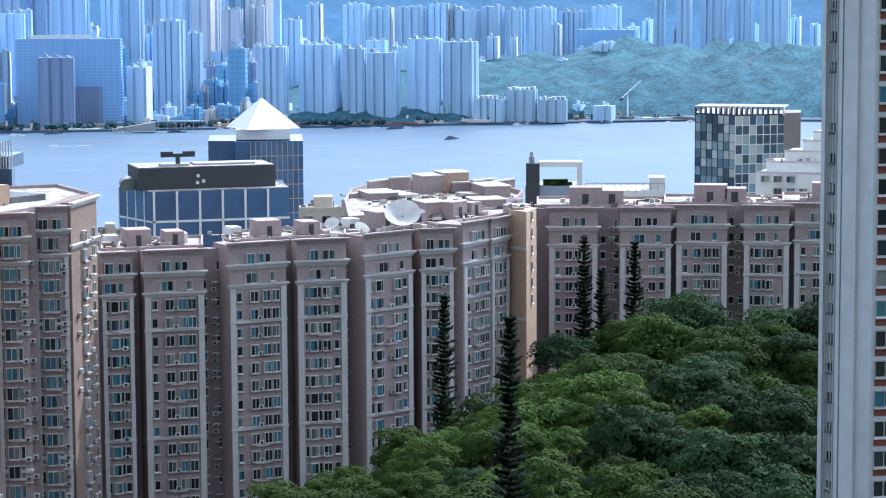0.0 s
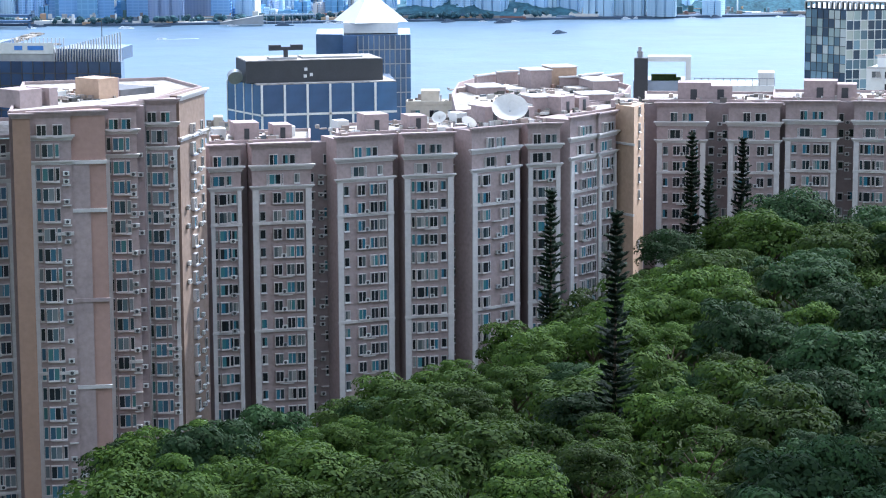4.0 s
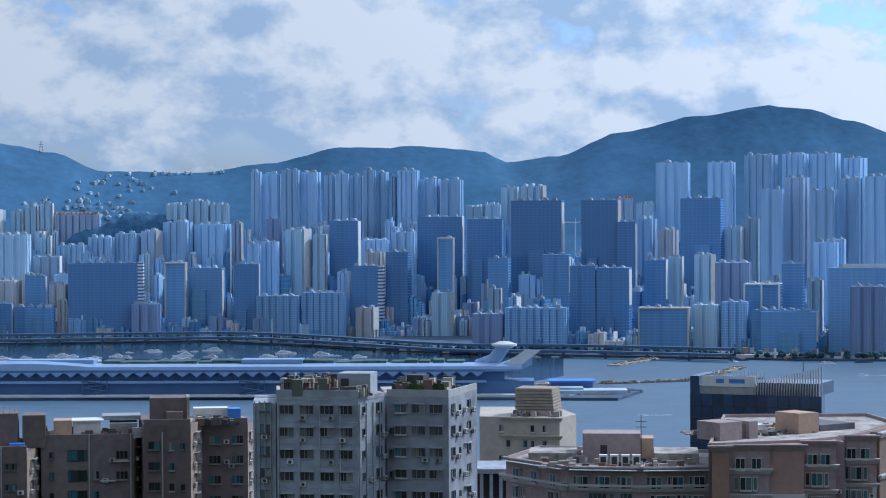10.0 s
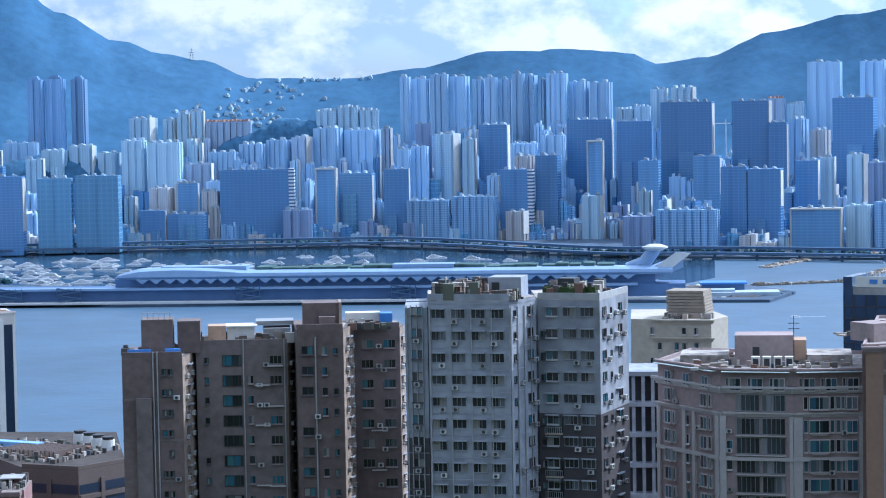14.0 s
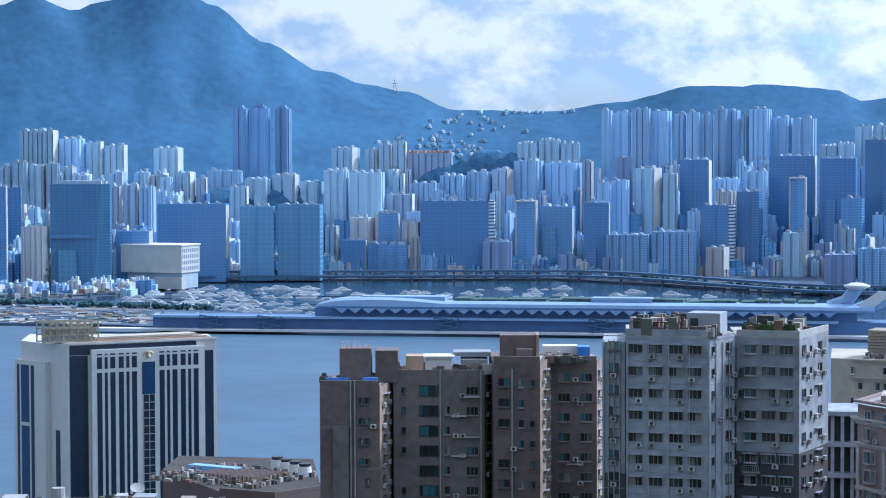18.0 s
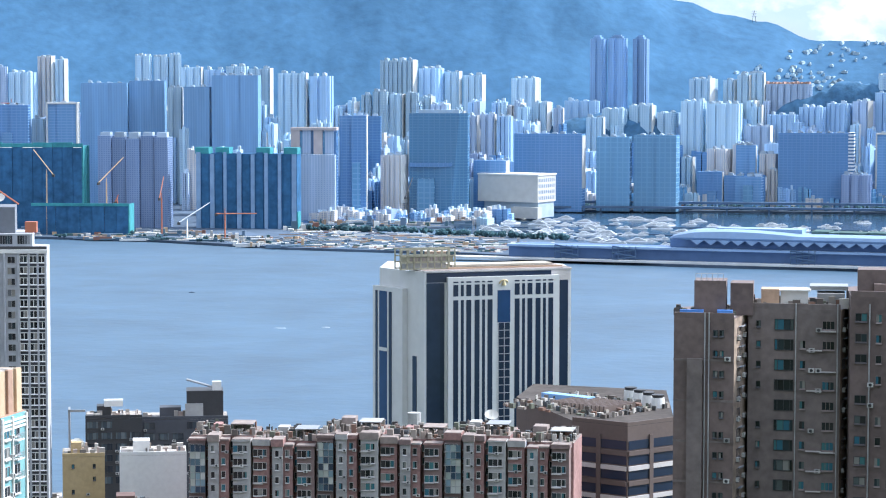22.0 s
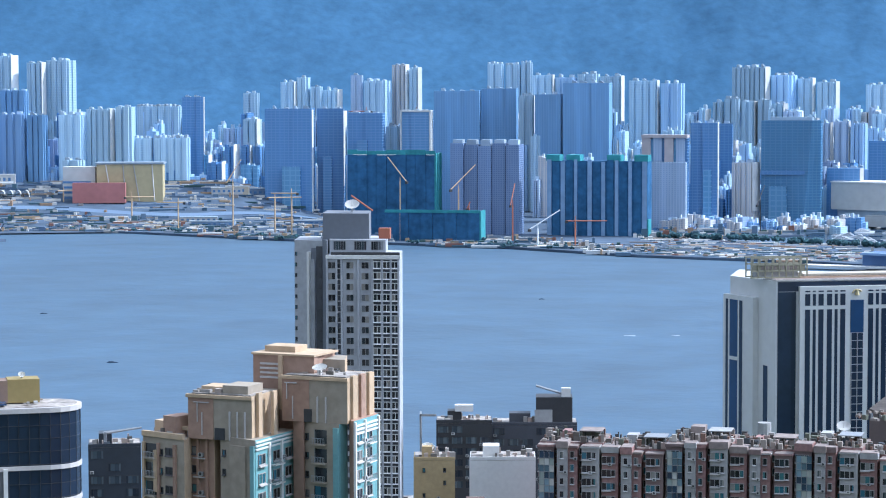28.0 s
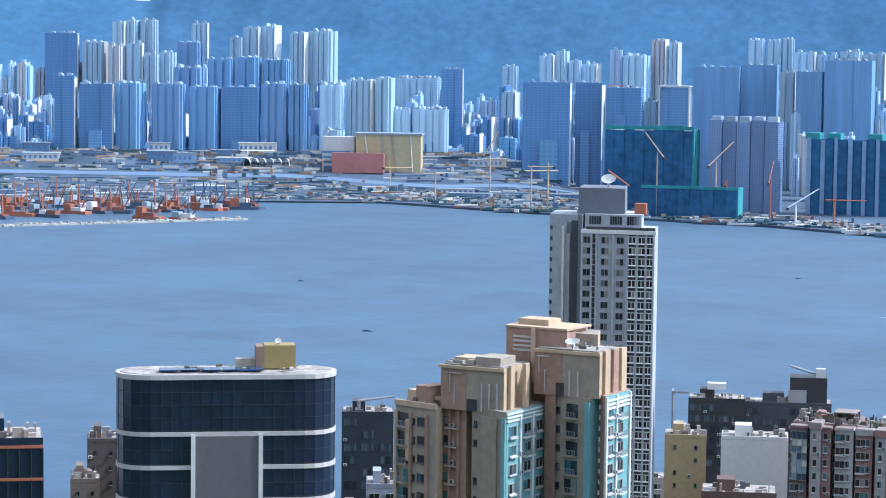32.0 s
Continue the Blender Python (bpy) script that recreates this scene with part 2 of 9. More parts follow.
JUNK = pick("rooftop_clutter", [(0.30, 0.28, 0.26), (0.55, 0.54, 0.52), (0.34, 0.27, 0.24), (0.12, 0.11, 0.10), (0.42, 0.40, 0.37), (0.22, 0.14, 0.11), (0.36, 0.30, 0.26), (0.10, 0.12, 0.14), (0.30, 0.25, 0.22)], 0.8, "island")
OLDJUNK = pick("old_rooftop_clutter", [(0.10, 0.085, 0.075), (0.24, 0.21, 0.19), (0.05, 0.05, 0.05), (0.17, 0.10, 0.075), (0.42, 0.40, 0.37), (0.07, 0.08, 0.09), (0.28, 0.25, 0.22), (0.12, 0.13, 0.10)], 0.85, "island")
SHORE = pick("yard_clutter", [(0.18, 0.22, 0.27), (0.05, 0.10, 0.15), (0.24, 0.20, 0.17), (0.50, 0.51, 0.51), (0.07, 0.13, 0.17), (0.10, 0.16, 0.23),
                              (0.04, 0.09, 0.11), (0.36, 0.36, 0.35), (0.05, 0.10, 0.10), (0.12, 0.18, 0.26), (0.34, 0.23, 0.15), (0.60, 0.58, 0.54), (0.40, 0.29, 0.19), (0.20, 0.10, 0.08), (0.64, 0.64, 0.62)], 0.85, "island")

# ---------------------------------------------------------------- tools
def spot(bearing, d, z=0.0):
    a = radians(bearing)
    return Vector((d * math.sin(a), d * math.cos(a), z))


def box(bm, x0, x1, y0, y1, z0, z1, mi=0):
    v = [bm.verts.new((x, y, z)) for z in (z0, z1) for x, y in ((x0, y0), (x1, y0), (x1, y1), (x0, y1))]
    for f in ((3, 2, 1, 0), (4, 5, 6, 7), (0, 1, 5, 4), (1, 2, 6, 5), (2, 3, 7, 6), (3, 0, 4, 7)):
        bm.faces.new([v[i] for i in f]).material_index = mi


def tube(bm, p, q, r0, r1, sides=6, mi=0):
    p, q = Vector(p), Vector(q)
    turn = (q - p).to_track_quat("Z", "Y")
    rings = []
    for c, r in ((p, r0), (q, r1)):
        rings.append([bm.verts.new(c + turn @ Vector((r * math.cos(6.2832 * i / sides), r * math.sin(6.2832 * i / sides), 0))) for i in range(sides)])
    for i in range(sides):
        j = (i + 1) % sides
        bm.faces.new((rings[0][i], rings[0][j], rings[1][j], rings[1][i])).material_index = mi
    bm.faces.new(rings[0][::-1]).material_index = mi
    bm.faces.new(rings[1]).material_index = mi


def prism(bm, pts, z0, z1):
    lo, hi = [bm.verts.new((p[0], p[1], z0)) for p in pts], [bm.verts.new((p[0], p[1], z1)) for p in pts]
    bm.faces.new(lo[::-1])
    bm.faces.new(hi)
    for i in range(len(pts)):
        j = (i + 1) % len(pts)
        bm.faces.new((lo[i], lo[j], hi[j], hi[i]))


def mesh(name, bm, *mats):
    me = bpy.data.meshes.new(name)
    bmesh.ops.recalc_face_normals(bm, faces=bm.faces) if len(bm.faces) < 3000 else None
    bm.to_mesh(me)
    bm.free()
    for m in mats:
        me.materials.append(m)
    return me


def put(name, me, parent, m, label=""):
    ob = new(name, me)
    ob.parent = parent
    ob.matrix_basis = m
    return tagged(ob, label)


def part(name, bm, material, parent=None, label="", m=None):
    ob = put(name, mesh(name, bm, *(material if isinstance(material, tuple) else (material,))), parent, m or Matrix(), label)
    return ob


def thing(name, at, label, category, group="", rz=0.0):
    ob = new(name)
    ob.empty_display_size = 1.0
    ob.matrix_basis = Matrix.Translation(at) @ Matrix.Rotation(rz, 4, "Z")
    return tagged(ob, label, category, group)


def wall_of(p, q, base):
    """The pose of a wall that runs from p (seen at its left end) to q, relative to its thing, and its length."""
    d = q - p
    return Matrix.Translation(Vector((p.x, p.y, 0)) - Vector((base.x, base.y, base.z))) @ Matrix.Rotation(math.atan2(d.y, d.x), 4, "Z"), math.hypot(d.x, d.y)


def slab(name, th, w, material, x0, x1, y0, y1, z0, z1, label=""):
    bm = bmesh.new()
    box(bm, x0, x1, y0, y1, z0, z1)
    return part(name, bm, material, th, label, w)


def columns(th, w, top, n, h, cols):
    """Puts the pieces of one storey, (name, mesh, x, z, chance), in every storey from the top down."""
    for s in range(n):
        for name, me, x, dz, chance in cols:
            if random.random() < chance:
                put(name, me, th, w @ Matrix.Translation((x, 0, top - (s + 1) * h + dz)))


def window_mesh(w, h, n, surround=STONE, pane=GLASS, sill=True, t=0.07, out=0.12):
    """A framed window with n casements: one skin, its panes set back and its sill drawn out."""
    bm = bmesh.new()
    xs = []
    for i in range(n + 1):
        x = -w / 2 + w * i / n
        if n == 4 and i in (1, 3):
            x += 0.09 * w * (i - 2)
        xs += [x - t / 2, x + t / 2]
    zs = [-0.14 if sill else -0.02, t, h - t, h + 0.02]
    grid = [[bm.verts.new((x, -0.22 - out if (j == 0 and sill) else -out, z)) for j, z in enumerate(zs)] for x in xs]
    for i in range(len(xs) - 1):
        for j in range(3):
            a, b, c, d = grid[i][j], grid[i + 1][j], grid[i + 1][j + 1], grid[i][j + 1]
            if i % 2 == 1 and j == 1:
                back = [bm.verts.new((v.co.x, 0.1 - out, v.co.z)) for v in (a, b, c, d)]
                bm.faces.new(back).material_index = 1
                for k in range(4):
                    ring = (a, b, c, d)
                    bm.faces.new((ring[k], ring[(k + 1) % 4], back[(k + 1) % 4], back[k]))
            else:
                bm.faces.new((a, b, c, d))
    rim = [grid[i][0] for i in range(len(xs))] + [grid[-1][j] for j in range(1, 4)] + [grid[i][3] for i in range(len(xs) - 2, -1, -1)] + [grid[0][j] for j in (2, 1)]
    wall = [bm.verts.new((v.co.x, 0.04, v.co.z)) for v in rim]
    for k in range(len(rim)):
        j = (k + 1) % len(rim)
        bm.faces.new((rim[k], wall[k], wall[j], rim[j]))
    return mesh("window", bm, surround, pane)


def ac_mesh():
    bm = bmesh.new()
    box(bm, -0.42, 0.42, -0.5, -0.1, 0.12, 0.72, 0)
    tube(bm, (0, -0.5, 0.42), (0, -0.52, 0.42), 0.24, 0.24, 10, 1)
    box(bm, -0.4, -0.34, -0.5, 0.05, 0.04, 0.12, 1)
    box(bm, 0.34, 0.4, -0.5, 0.05, 0.04, 0.12, 1)
    return mesh("air_conditioner", bm, surf("grey_white_casing", (0.42, 0.42, 0.41), 0.7, 0.2, 1.0, 0.3, rand=0.35), DARK)


def hood_mesh(w, material):
    bm = bmesh.new()
    box(bm, -w / 2, w / 2, -0.55, 0.02, 0, 0.09)
    box(bm, -w / 2, w / 2, -0.55, -0.47, 0.09, 0.2)
    return mesh("ledge", bm, material)


def balcony_mesh(w, dep, material, rail=STEEL):
    bm = bmesh.new()
    box(bm, -w / 2, w / 2, -dep, 0.02, -0.12, 0.06, 0)
    box(bm, -w / 2, w / 2, -dep, -dep + 0.06, 0.95, 1.02, 1)
    for i in range(9):
        x = -w / 2 + w * i / 8
        box(bm, x - 0.025, x + 0.025, -dep, -dep + 0.05, 0.06, 0.95, 1)
    box(bm, -w / 2, w / 2, -0.03, 0.02, 0.1, 2.2, 2)
    return mesh("balcony", bm, material, rail, GLASS)


def cornice(th, w, material, x0, x1, z, size=0.5, name="cornice"):
    bm = bmesh.new()
    for k, (out, lo, hi) in enumerate(((0.3, 0.0, 0.34), (0.6, 0.34, 0.7), (1.0, 0.7, 1.0))):
        e = out * size
        box(bm, x0 - e, x1 + e, -e, 0.12, z + lo * size * 1.4, z + hi * size * 1.4)
    return part(name, bm, material, th, "", w)


def clutter(th, w, x0, x1, y0, y1, z, n, high=1.2, name="rooftop_clutter", stuff=None):
    bm = bmesh.new()
    for i in range(n):
        x, y, a, b, c = random.uniform(x0, x1), random.uniform(y0, y1), random.uniform(0.2, 1.5), random.uniform(0.2, 1.2), random.uniform(0.1, high)
        box(bm, x - a / 2, x + a / 2, y - b / 2, y + b / 2, z, z + c)
    ob = part(name, bm, stuff or JUNK, th, "mixed pipes, boxes and sheds on a roof", w)
    ob["kind"] = "stuff"
    return ob


def dish_mesh(r):
    bm = bmesh.new()
    rings = []
    for k in range(6):
        s = r * k / 5
        rings.append([bm.verts.new((s * math.cos(6.2832 * i / 20), s * math.sin(6.2832 * i / 20), 0.28 * s * s / r)) for i in range(20)])
    for k in range(5):
        for i in range(20):
            j = (i + 1) % 20
            if k:
                bm.faces.new((rings[k][i], rings[k][j], rings[k + 1][j], rings[k + 1][i]))
            elif i == 0:
                bm.faces.new(rings[1])
    for i in range(20):
        bm.verts.remove(rings[0][i])
    bmesh.ops.solidify(bm, geom=bm.faces[:], thickness=0.06)
    tube(bm, (0, 0, 0), (0, 0, 0.75 * r), 0.04, 0.04, 5)
    return mesh("reflector", bm, PALE)


def dish(at, r, tilt, turn, label):
    th = thing("satellite_dish", at, label, "satellite dish")
    put("reflector", dish_mesh(r), th, Matrix.Translation((0, 0, 0.9 * r)) @ Matrix.Rotation(turn, 4, "Z") @ Matrix.Rotation(tilt, 4, "X"))
    bm = bmesh.new()
    tube(bm, (0, 0, 0), (0, 0, 0.9 * r), 0.12 * r, 0.08 * r, 8)
    for k in range(3):
        a = 2.1 * k
        tube(bm, (0.5 * r * math.cos(a), 0.5 * r * math.sin(a), 0), (0, 0, 0.7 * r), 0.05, 0.05, 5)
    part("mount", bm, STEEL, th)
    return th

# ---------------------------------------------------------------- water, land and hills
def water_material():
    m = surf("harbour_water", (0.050, 0.101, 0.160), 0.5, 0.25, 0.02, 0.004, 0.0)
    n, l = m.node_tree.nodes, m.node_tree.links
    b = n["Principled BSDF"]
    b.inputs["IOR"].default_value = 1.45
    co = n.new("ShaderNodeTexCoord")
    wave = n.new("ShaderNodeTexNoise")
    wave.inputs["Scale"].default_value, wave.inputs["Detail"].default_value = 0.09, 7.0
    swell = n.new("ShaderNodeTexNoise")
    swell.inputs["Scale"].default_value, swell.inputs["Detail"].default_value = 0.006, 3.0
    both = n.new("ShaderNodeMath")
    both.operation = "MULTIPLY_ADD"
    both.inputs[1].default_value = 6.0
    l.new(co.outputs["Object"], wave.inputs["Vector"])
    l.new(co.outputs["Object"], swell.inputs["Vector"])
    l.new(swell.outputs[0], both.inputs[0])
    l.new(wave.outputs[0], both.inputs[2])
    relief = n.new("ShaderNodeBump")
    relief.inputs["Strength"].default_value, relief.inputs["Distance"].default_value = 0.5, 1.0
    l.new(both.outputs[0], relief.inputs["Height"])
    l.new(relief.outputs[0], b.inputs["Normal"])
    return m


bm = bmesh.new()
box(bm, -4900, 4900, 700, 4900, -4, 0)
tagged(part("water", bm, water_material()), "blue rippled harbour water", "water", kind="structure")


def ramp(x, pairs):
    """Smooth steps between pairs of (x, value)."""
    if x <= pairs[0][0]:
        return pairs[0][1]
    for (a, va), (b, vb) in zip(pairs, pairs[1:]):
        if x <= b:
            t = (x - a) / (b - a)
            return va + (vb - va) * t * t * (3 - 2 * t)
    return pairs[-1][1]


CANOPY_EDGE = ((14, 124), (17, 128), (20.5, 141), (24, 139), (26.5, 146), (30.5, 152), (33, 158), (36, 163), (44, 160))
EDGE_AT = ((18, 318), (22, 338), (27, 348), (31, 372), (34, 405), (44, 410))


def canopy(b, d):
    zr, dr = ramp(b, CANOPY_EDGE), ramp(b, EDGE_AT)
    return 163 + (d - 200) / (dr - 200) * (zr - 163) if d > 200 else 163 + (200 - d) * 0.14


def land(b, d):
    """Height of the near slope over the sea."""
    dr = ramp(b, EDGE_AT)
    low = ramp(d, ((330, 96), (480, 60), (700, 8), (1060, 5), (1085, -3)))
    if d < 200 and b < 14:
        return 150 + (200 - d) * 0.18
    hill = canopy(b, min(d, dr)) - 9.0
    side = ramp(b, ((9, 0), (15, 1)))
    hill = 96 + (hill - 96) * side if d > 200 else 150 + (200 - d) * 0.18
    fall = ramp(d, ((dr - 5, 0), (dr + 22, 1)))
    return hill * (1 - fall) + min(low, hill) * fall


def sheet(name, bearings, dists, height, material, label, category):
    bm = bmesh.new()
    grid = [[bm.verts.new(spot(b, d, height(b, d))) for d in dists] for b in bearings]
    for i in range(len(bearings) - 1):
        for j in range(len(dists) - 1):
            bm.faces.new((grid[i][j], grid[i][j + 1], grid[i + 1][j + 1], grid[i + 1][j]))
    for f in bm.faces:
        f.smooth = True
    return tagged(part(name, bm, material), label, category, kind="structure")


SOIL = surf("undergrowth_soil", (0.035, 0.05, 0.022), 0.95, 0.4, 0.6, 0.06, 0.4)
sheet("ground", [-180 + 4 * i for i in range(32)] + [-52 + i for i in range(110)] + [58 + 4 * i for i in range(31)] + [180], [2, 40, 80, 120, 160, 190] + [205 + 12 * i for i in range(22)] + [475 + 40 * i for i in range(16)] + [1085, 1100],
      land, SOIL, "dark overgrown hillside that falls to the built-up shore", "ground")

# the terrace of the house that the view is taken from
TERRACE = surf("terrace_concrete", (0.36, 0.35, 0.33), 0.9, 0.2, 1.0, 0.2)
bm = bmesh.new()
box(bm, -8, 8, -14, 1.2, 178, EYE - 1.8)
tagged(part("wall_terrace", bm, TERRACE), "plain rendered house wall below the terrace", "wall", kind="structure")
bm = bmesh.new()
box(bm, -8.1, 8.1, -14.1, 1.3, EYE - 1.8, EYE - 1.62)
tagged(part("floor_terrace", bm, TERRACE), "concrete terrace floor", "floor", kind="structure")

# the wooded mountain behind the viewpoint, unseen: added to darken reflections and low sky
sheet("backdrop_peak", [82 + 4 * i for i in range(50)], [70, 120, 200, 320, 460, 640, 900], lambda b, d: 170 + 330 * ramp(d, ((70, 0), (900, 1))) + 25 * noise.noise(Vector((b * 0.1, d * 0.01, 4))), SOIL, "steep wooded mountainside behind the terrace", "hills")

# ridges seen over the far shore: bearing, height
RIDGE = ((-45, 330), (-38, 360), (-32, 345), (-28.3, 327), (-27.8, 322), (-27, 352), (-26.2, 373), (-24, 430), (-20, 470), (-15, 455), (-11, 460), (-9.8, 470), (-9, 467), (-8.2, 499),
         (-7.4, 519), (-6.4, 491), (-5.8, 508), (-4.2, 552), (-3.1, 502), (-1.9, 428), (-0.5, 369), (0.6, 341), (1.5, 327))
RIDGE_EAST = ((1.5, 327), (2.6, 291), (4.9, 287), (6.5, 305), (8.4, 338), (9.2, 336), (10, 339), (11.6, 329), (12.3, 305), (13.4, 316), (15, 364), (16.8, 395), (18.4, 414), (19.4, 409), (20.3, 385),
              (21.7, 350), (22.2, 324), (23.3, 285), (24.2, 250), (26.2, 225), (30, 210), (36, 205), (50, 200))


def crest(b):
    return ramp(b, RIDGE) if b < 1.5 else ramp(b, RIDGE_EAST)


def hillside(b, d):
    t = (d - 4180) / (4850 - 4180)
    b += (2.4 * noise.noise(Vector((b * 0.45, d * 0.0045, 11))) + 0.7 * noise.noise(Vector((b * 1.7, d * 0.014, 12)))) * (1 - min(1.0, t)) ** 0.7
    top = crest(b)
    broad = sum(crest(b + k) for k in (-3.0, -1.5, 0.0, 1.5, 3.0)) / 5
    top = top + (broad - top) * (1 - min(1.0, t) ** 4)
    p = Vector((b * 2.2 + (d - 4180) * 0.011, d * 0.012, 2.0))
    folds = abs(noise.fractal(p, 1.0, 2.1, 6)) * 27 * t * (1.1 - t) * 1.6
    tooth = 3.0 * noise.noise(Vector((b * 9, 0, 5))) + 1.5 * noise.noise(Vector((b * 31, 0, 5)))
    rough = 5.0 * noise.noise(Vector((b * 5, d * 0.03, 7))) * t * (1 - t)
    return 3 + (top - 3) * t ** 1.15 - folds + rough + tooth * t ** 10 if t < 1 else top + tooth


# blue distance haze is put into the slope's base colour
FOREST = surf("hazy_forest_slope", (0.052, 0.127, 0.226), 0.95, 0.22, 0.05, 0.006, 0.45, deep=3.0)
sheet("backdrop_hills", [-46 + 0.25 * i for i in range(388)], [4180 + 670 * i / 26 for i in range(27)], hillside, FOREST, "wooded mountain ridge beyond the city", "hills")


def far_ridge(b, d):
    return 3 + (275 + 18 * noise.noise(Vector((b * 0.3, 1, 1)))) * (d - 4750) / 150


# paler still: thicker haze painted into the ridge
sheet("backdrop_ridge", [22 + 0.5 * i for i in range(50)], [4860, 4890, 4900], far_ridge, surf("hazy_far_ridge", (0.33, 0.52, 0.69), 0.95, 0.15, 0.02, 0.004, 0.3), "distant ridge coloured as in haze", "hills")


def knoll(name, b0, b1, d0, d1, height, seed, label, lumps=0.3, material=None, brow=0.7):
    def shape(b, d):
        u, v = (b - b0) / (b1 - b0), (d - d0) / (d1 - d0)
        e = max(0, math.sin(math.pi * u)) ** brow * max(0, math.sin(math.pi * v)) ** 0.8
        return 2 + height * e * (1.0 - lumps / 2 + lumps * noise.fractal(Vector((b, d * 0.01, seed)), 1.0, 2.0, 4)) + 3 * noise.noise(Vector((b * 7, d * 0.06, seed))) * min(1, 4 * e)
    sheet(name, [b0 + (b1 - b0) * i / 60 for i in range(61)], [d0 + (d1 - d0) * i / 16 for i in range(17)], shape, material or WOODS, label, "hill")


# both woods are tinted towards blue for haze
MIDWOODS = surf("hazy_forest", (0.062, 0.142, 0.245), 0.95, 0.4, 0.11, 0.03, 0.6, deep=3.0)
WOODS = surf("hazy_woods", (0.045, 0.108, 0.142), 0.95, 0.6, 0.2, 0.04, 0.6, deep=2.0)
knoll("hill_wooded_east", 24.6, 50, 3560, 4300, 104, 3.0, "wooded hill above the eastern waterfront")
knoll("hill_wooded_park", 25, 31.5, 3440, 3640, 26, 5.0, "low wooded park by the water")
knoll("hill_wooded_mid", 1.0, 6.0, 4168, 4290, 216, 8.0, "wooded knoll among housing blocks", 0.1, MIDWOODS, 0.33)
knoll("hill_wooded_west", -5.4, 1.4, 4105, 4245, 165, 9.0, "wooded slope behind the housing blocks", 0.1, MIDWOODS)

# paving colour includes a blue haze tint
FARLAND = surf("hazy_far_paving", (0.075, 0.105, 0.15), 0.9, 0.5, 0.03, 0.006, 0.0)
QUAY = surf("quay_concrete", (0.27, 0.28, 0.29), 0.9, 0.35, 0.05, 0.01, 0.0)


def quay(name, front, back, z, label, material=FARLAND):
    """A strip of made ground between two lines of (bearing, distance)."""
    bm = bmesh.new()
    pts = [spot(*p) for p in front] + [spot(*p) for p in reversed(back)]
    prism(bm, [(p.x, p.y) for p in pts], -3, z)
    return tagged(part(name, bm, material), label, "ground", kind="structure")


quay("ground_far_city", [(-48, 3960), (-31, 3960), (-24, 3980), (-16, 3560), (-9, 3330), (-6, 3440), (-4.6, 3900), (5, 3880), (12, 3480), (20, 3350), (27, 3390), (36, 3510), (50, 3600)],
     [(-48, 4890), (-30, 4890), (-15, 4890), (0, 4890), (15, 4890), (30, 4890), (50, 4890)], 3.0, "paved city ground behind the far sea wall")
quay("ground_runway", [(-28, 3800), (-25.4, 3715), (-21.9, 3540), (-18.4, 3350), (-13, 3170), (-9.9, 3022), (-5.6, 2925), (-0.7, 2765), (5.5, 2722), (12.2, 2680), (14.9, 2672), (15.5, 2790)],
     [(-28, 3960), (-24, 3900), (-16, 3570), (-9, 3330), (-5.5, 3260), (-0.7, 3020), (5.5, 2960), (12.4, 2900), (14.3, 2900)], 3.2, "long reclaimed runway strip with a straight quay")
CALM = surf("calm_basin_water", (0.03, 0.065, 0.11), 0.14, 0.2, 0.05, 0.01, 0.0)
CALM.node_tree.nodes["Principled BSDF"].inputs["IOR"].default_value = 1.33
quay("water_basin", [(-5.4, 3262), (-0.7, 3022), (5.5, 2962), (12.4, 2902), (13.6, 3060)], [(-6, 3438), (-4.6, 3898), (5, 3878), (12, 3478), (13.6, 3440)], 0.08, "calm sheltered water of the yacht basin", CALM)


# ground tilted up so that the towers' feet fit the camera's view
def west_slope(b, d):
    return 2.0 + 58 * ramp(d, ((3600, 0), (3960, 1))) * ramp(b, ((-20, 1), (-16.5, 0)))


def channel(b):
    return ramp(b, ((-36, 3800), (-24.9, 3772), (-20.6, 3722), (-17.2, 3766)))


sheet("ground_west_yards", [-36 + 0.5 * i for i in range(40)], [3560, 3620, 3700, 3780, 3860, 3940, 4000, 4200], west_slope, FARLAND, "open yards tilted up to fit the camera's view", "ground")
# a water channel, drawn as a pale sloping strip laid on the yards
tb_ = [-33 + 0.25 * i for i in range(64)]
strip_ = bmesh.new()
edge_ = [[strip_.verts.new(spot(b, channel(b) + s, west_slope(b, channel(b) + s) + 0.6)) for s in (-9, 9)] for b in tb_]
for (p, q), (u, v) in zip(edge_, edge_[1:]):
    strip_.faces.new((p, u, v, q))
tagged(part("road_yards", strip_, surf("pale_channel_strip", (0.125, 0.19, 0.285), 0.6, 0.12, 0.05, 0.01, 0.0)), "pale sloping strip standing in for a water channel", "road", kind="structure")
RUBBLE = surf("tan_rubble_stone", (0.30, 0.27, 0.235), 0.9, 0.3, 0.4, 0.05, 0.3, island=0.45)
PALE_RUBBLE = surf("pale_rubble_stone", (0.33, 0.325, 0.31), 0.9, 0.3, 0.4, 0.05, 0.3, island=0.35)


def rubble(name, line, wide, high, label, material=RUBBLE):
    """A low mound of tumbled stones along a line of (bearing, distance), with a flat crown of slabs."""
    r = random.Random(int(line[0][1]))
    bm = bmesh.new()
    for (b0, d0), (b1, d1) in zip(line, line[1:]):
        p, q = spot(b0, d0), spot(b1, d1)
        along = (q - p).normalized()
        side = Vector((-along.y, along.x, 0))
        for k in range(int((q - p).length / 2.6)):
            off = r.uniform(-1, 1)
            c = p + along * (2.6 * k) + side * (off * wide)
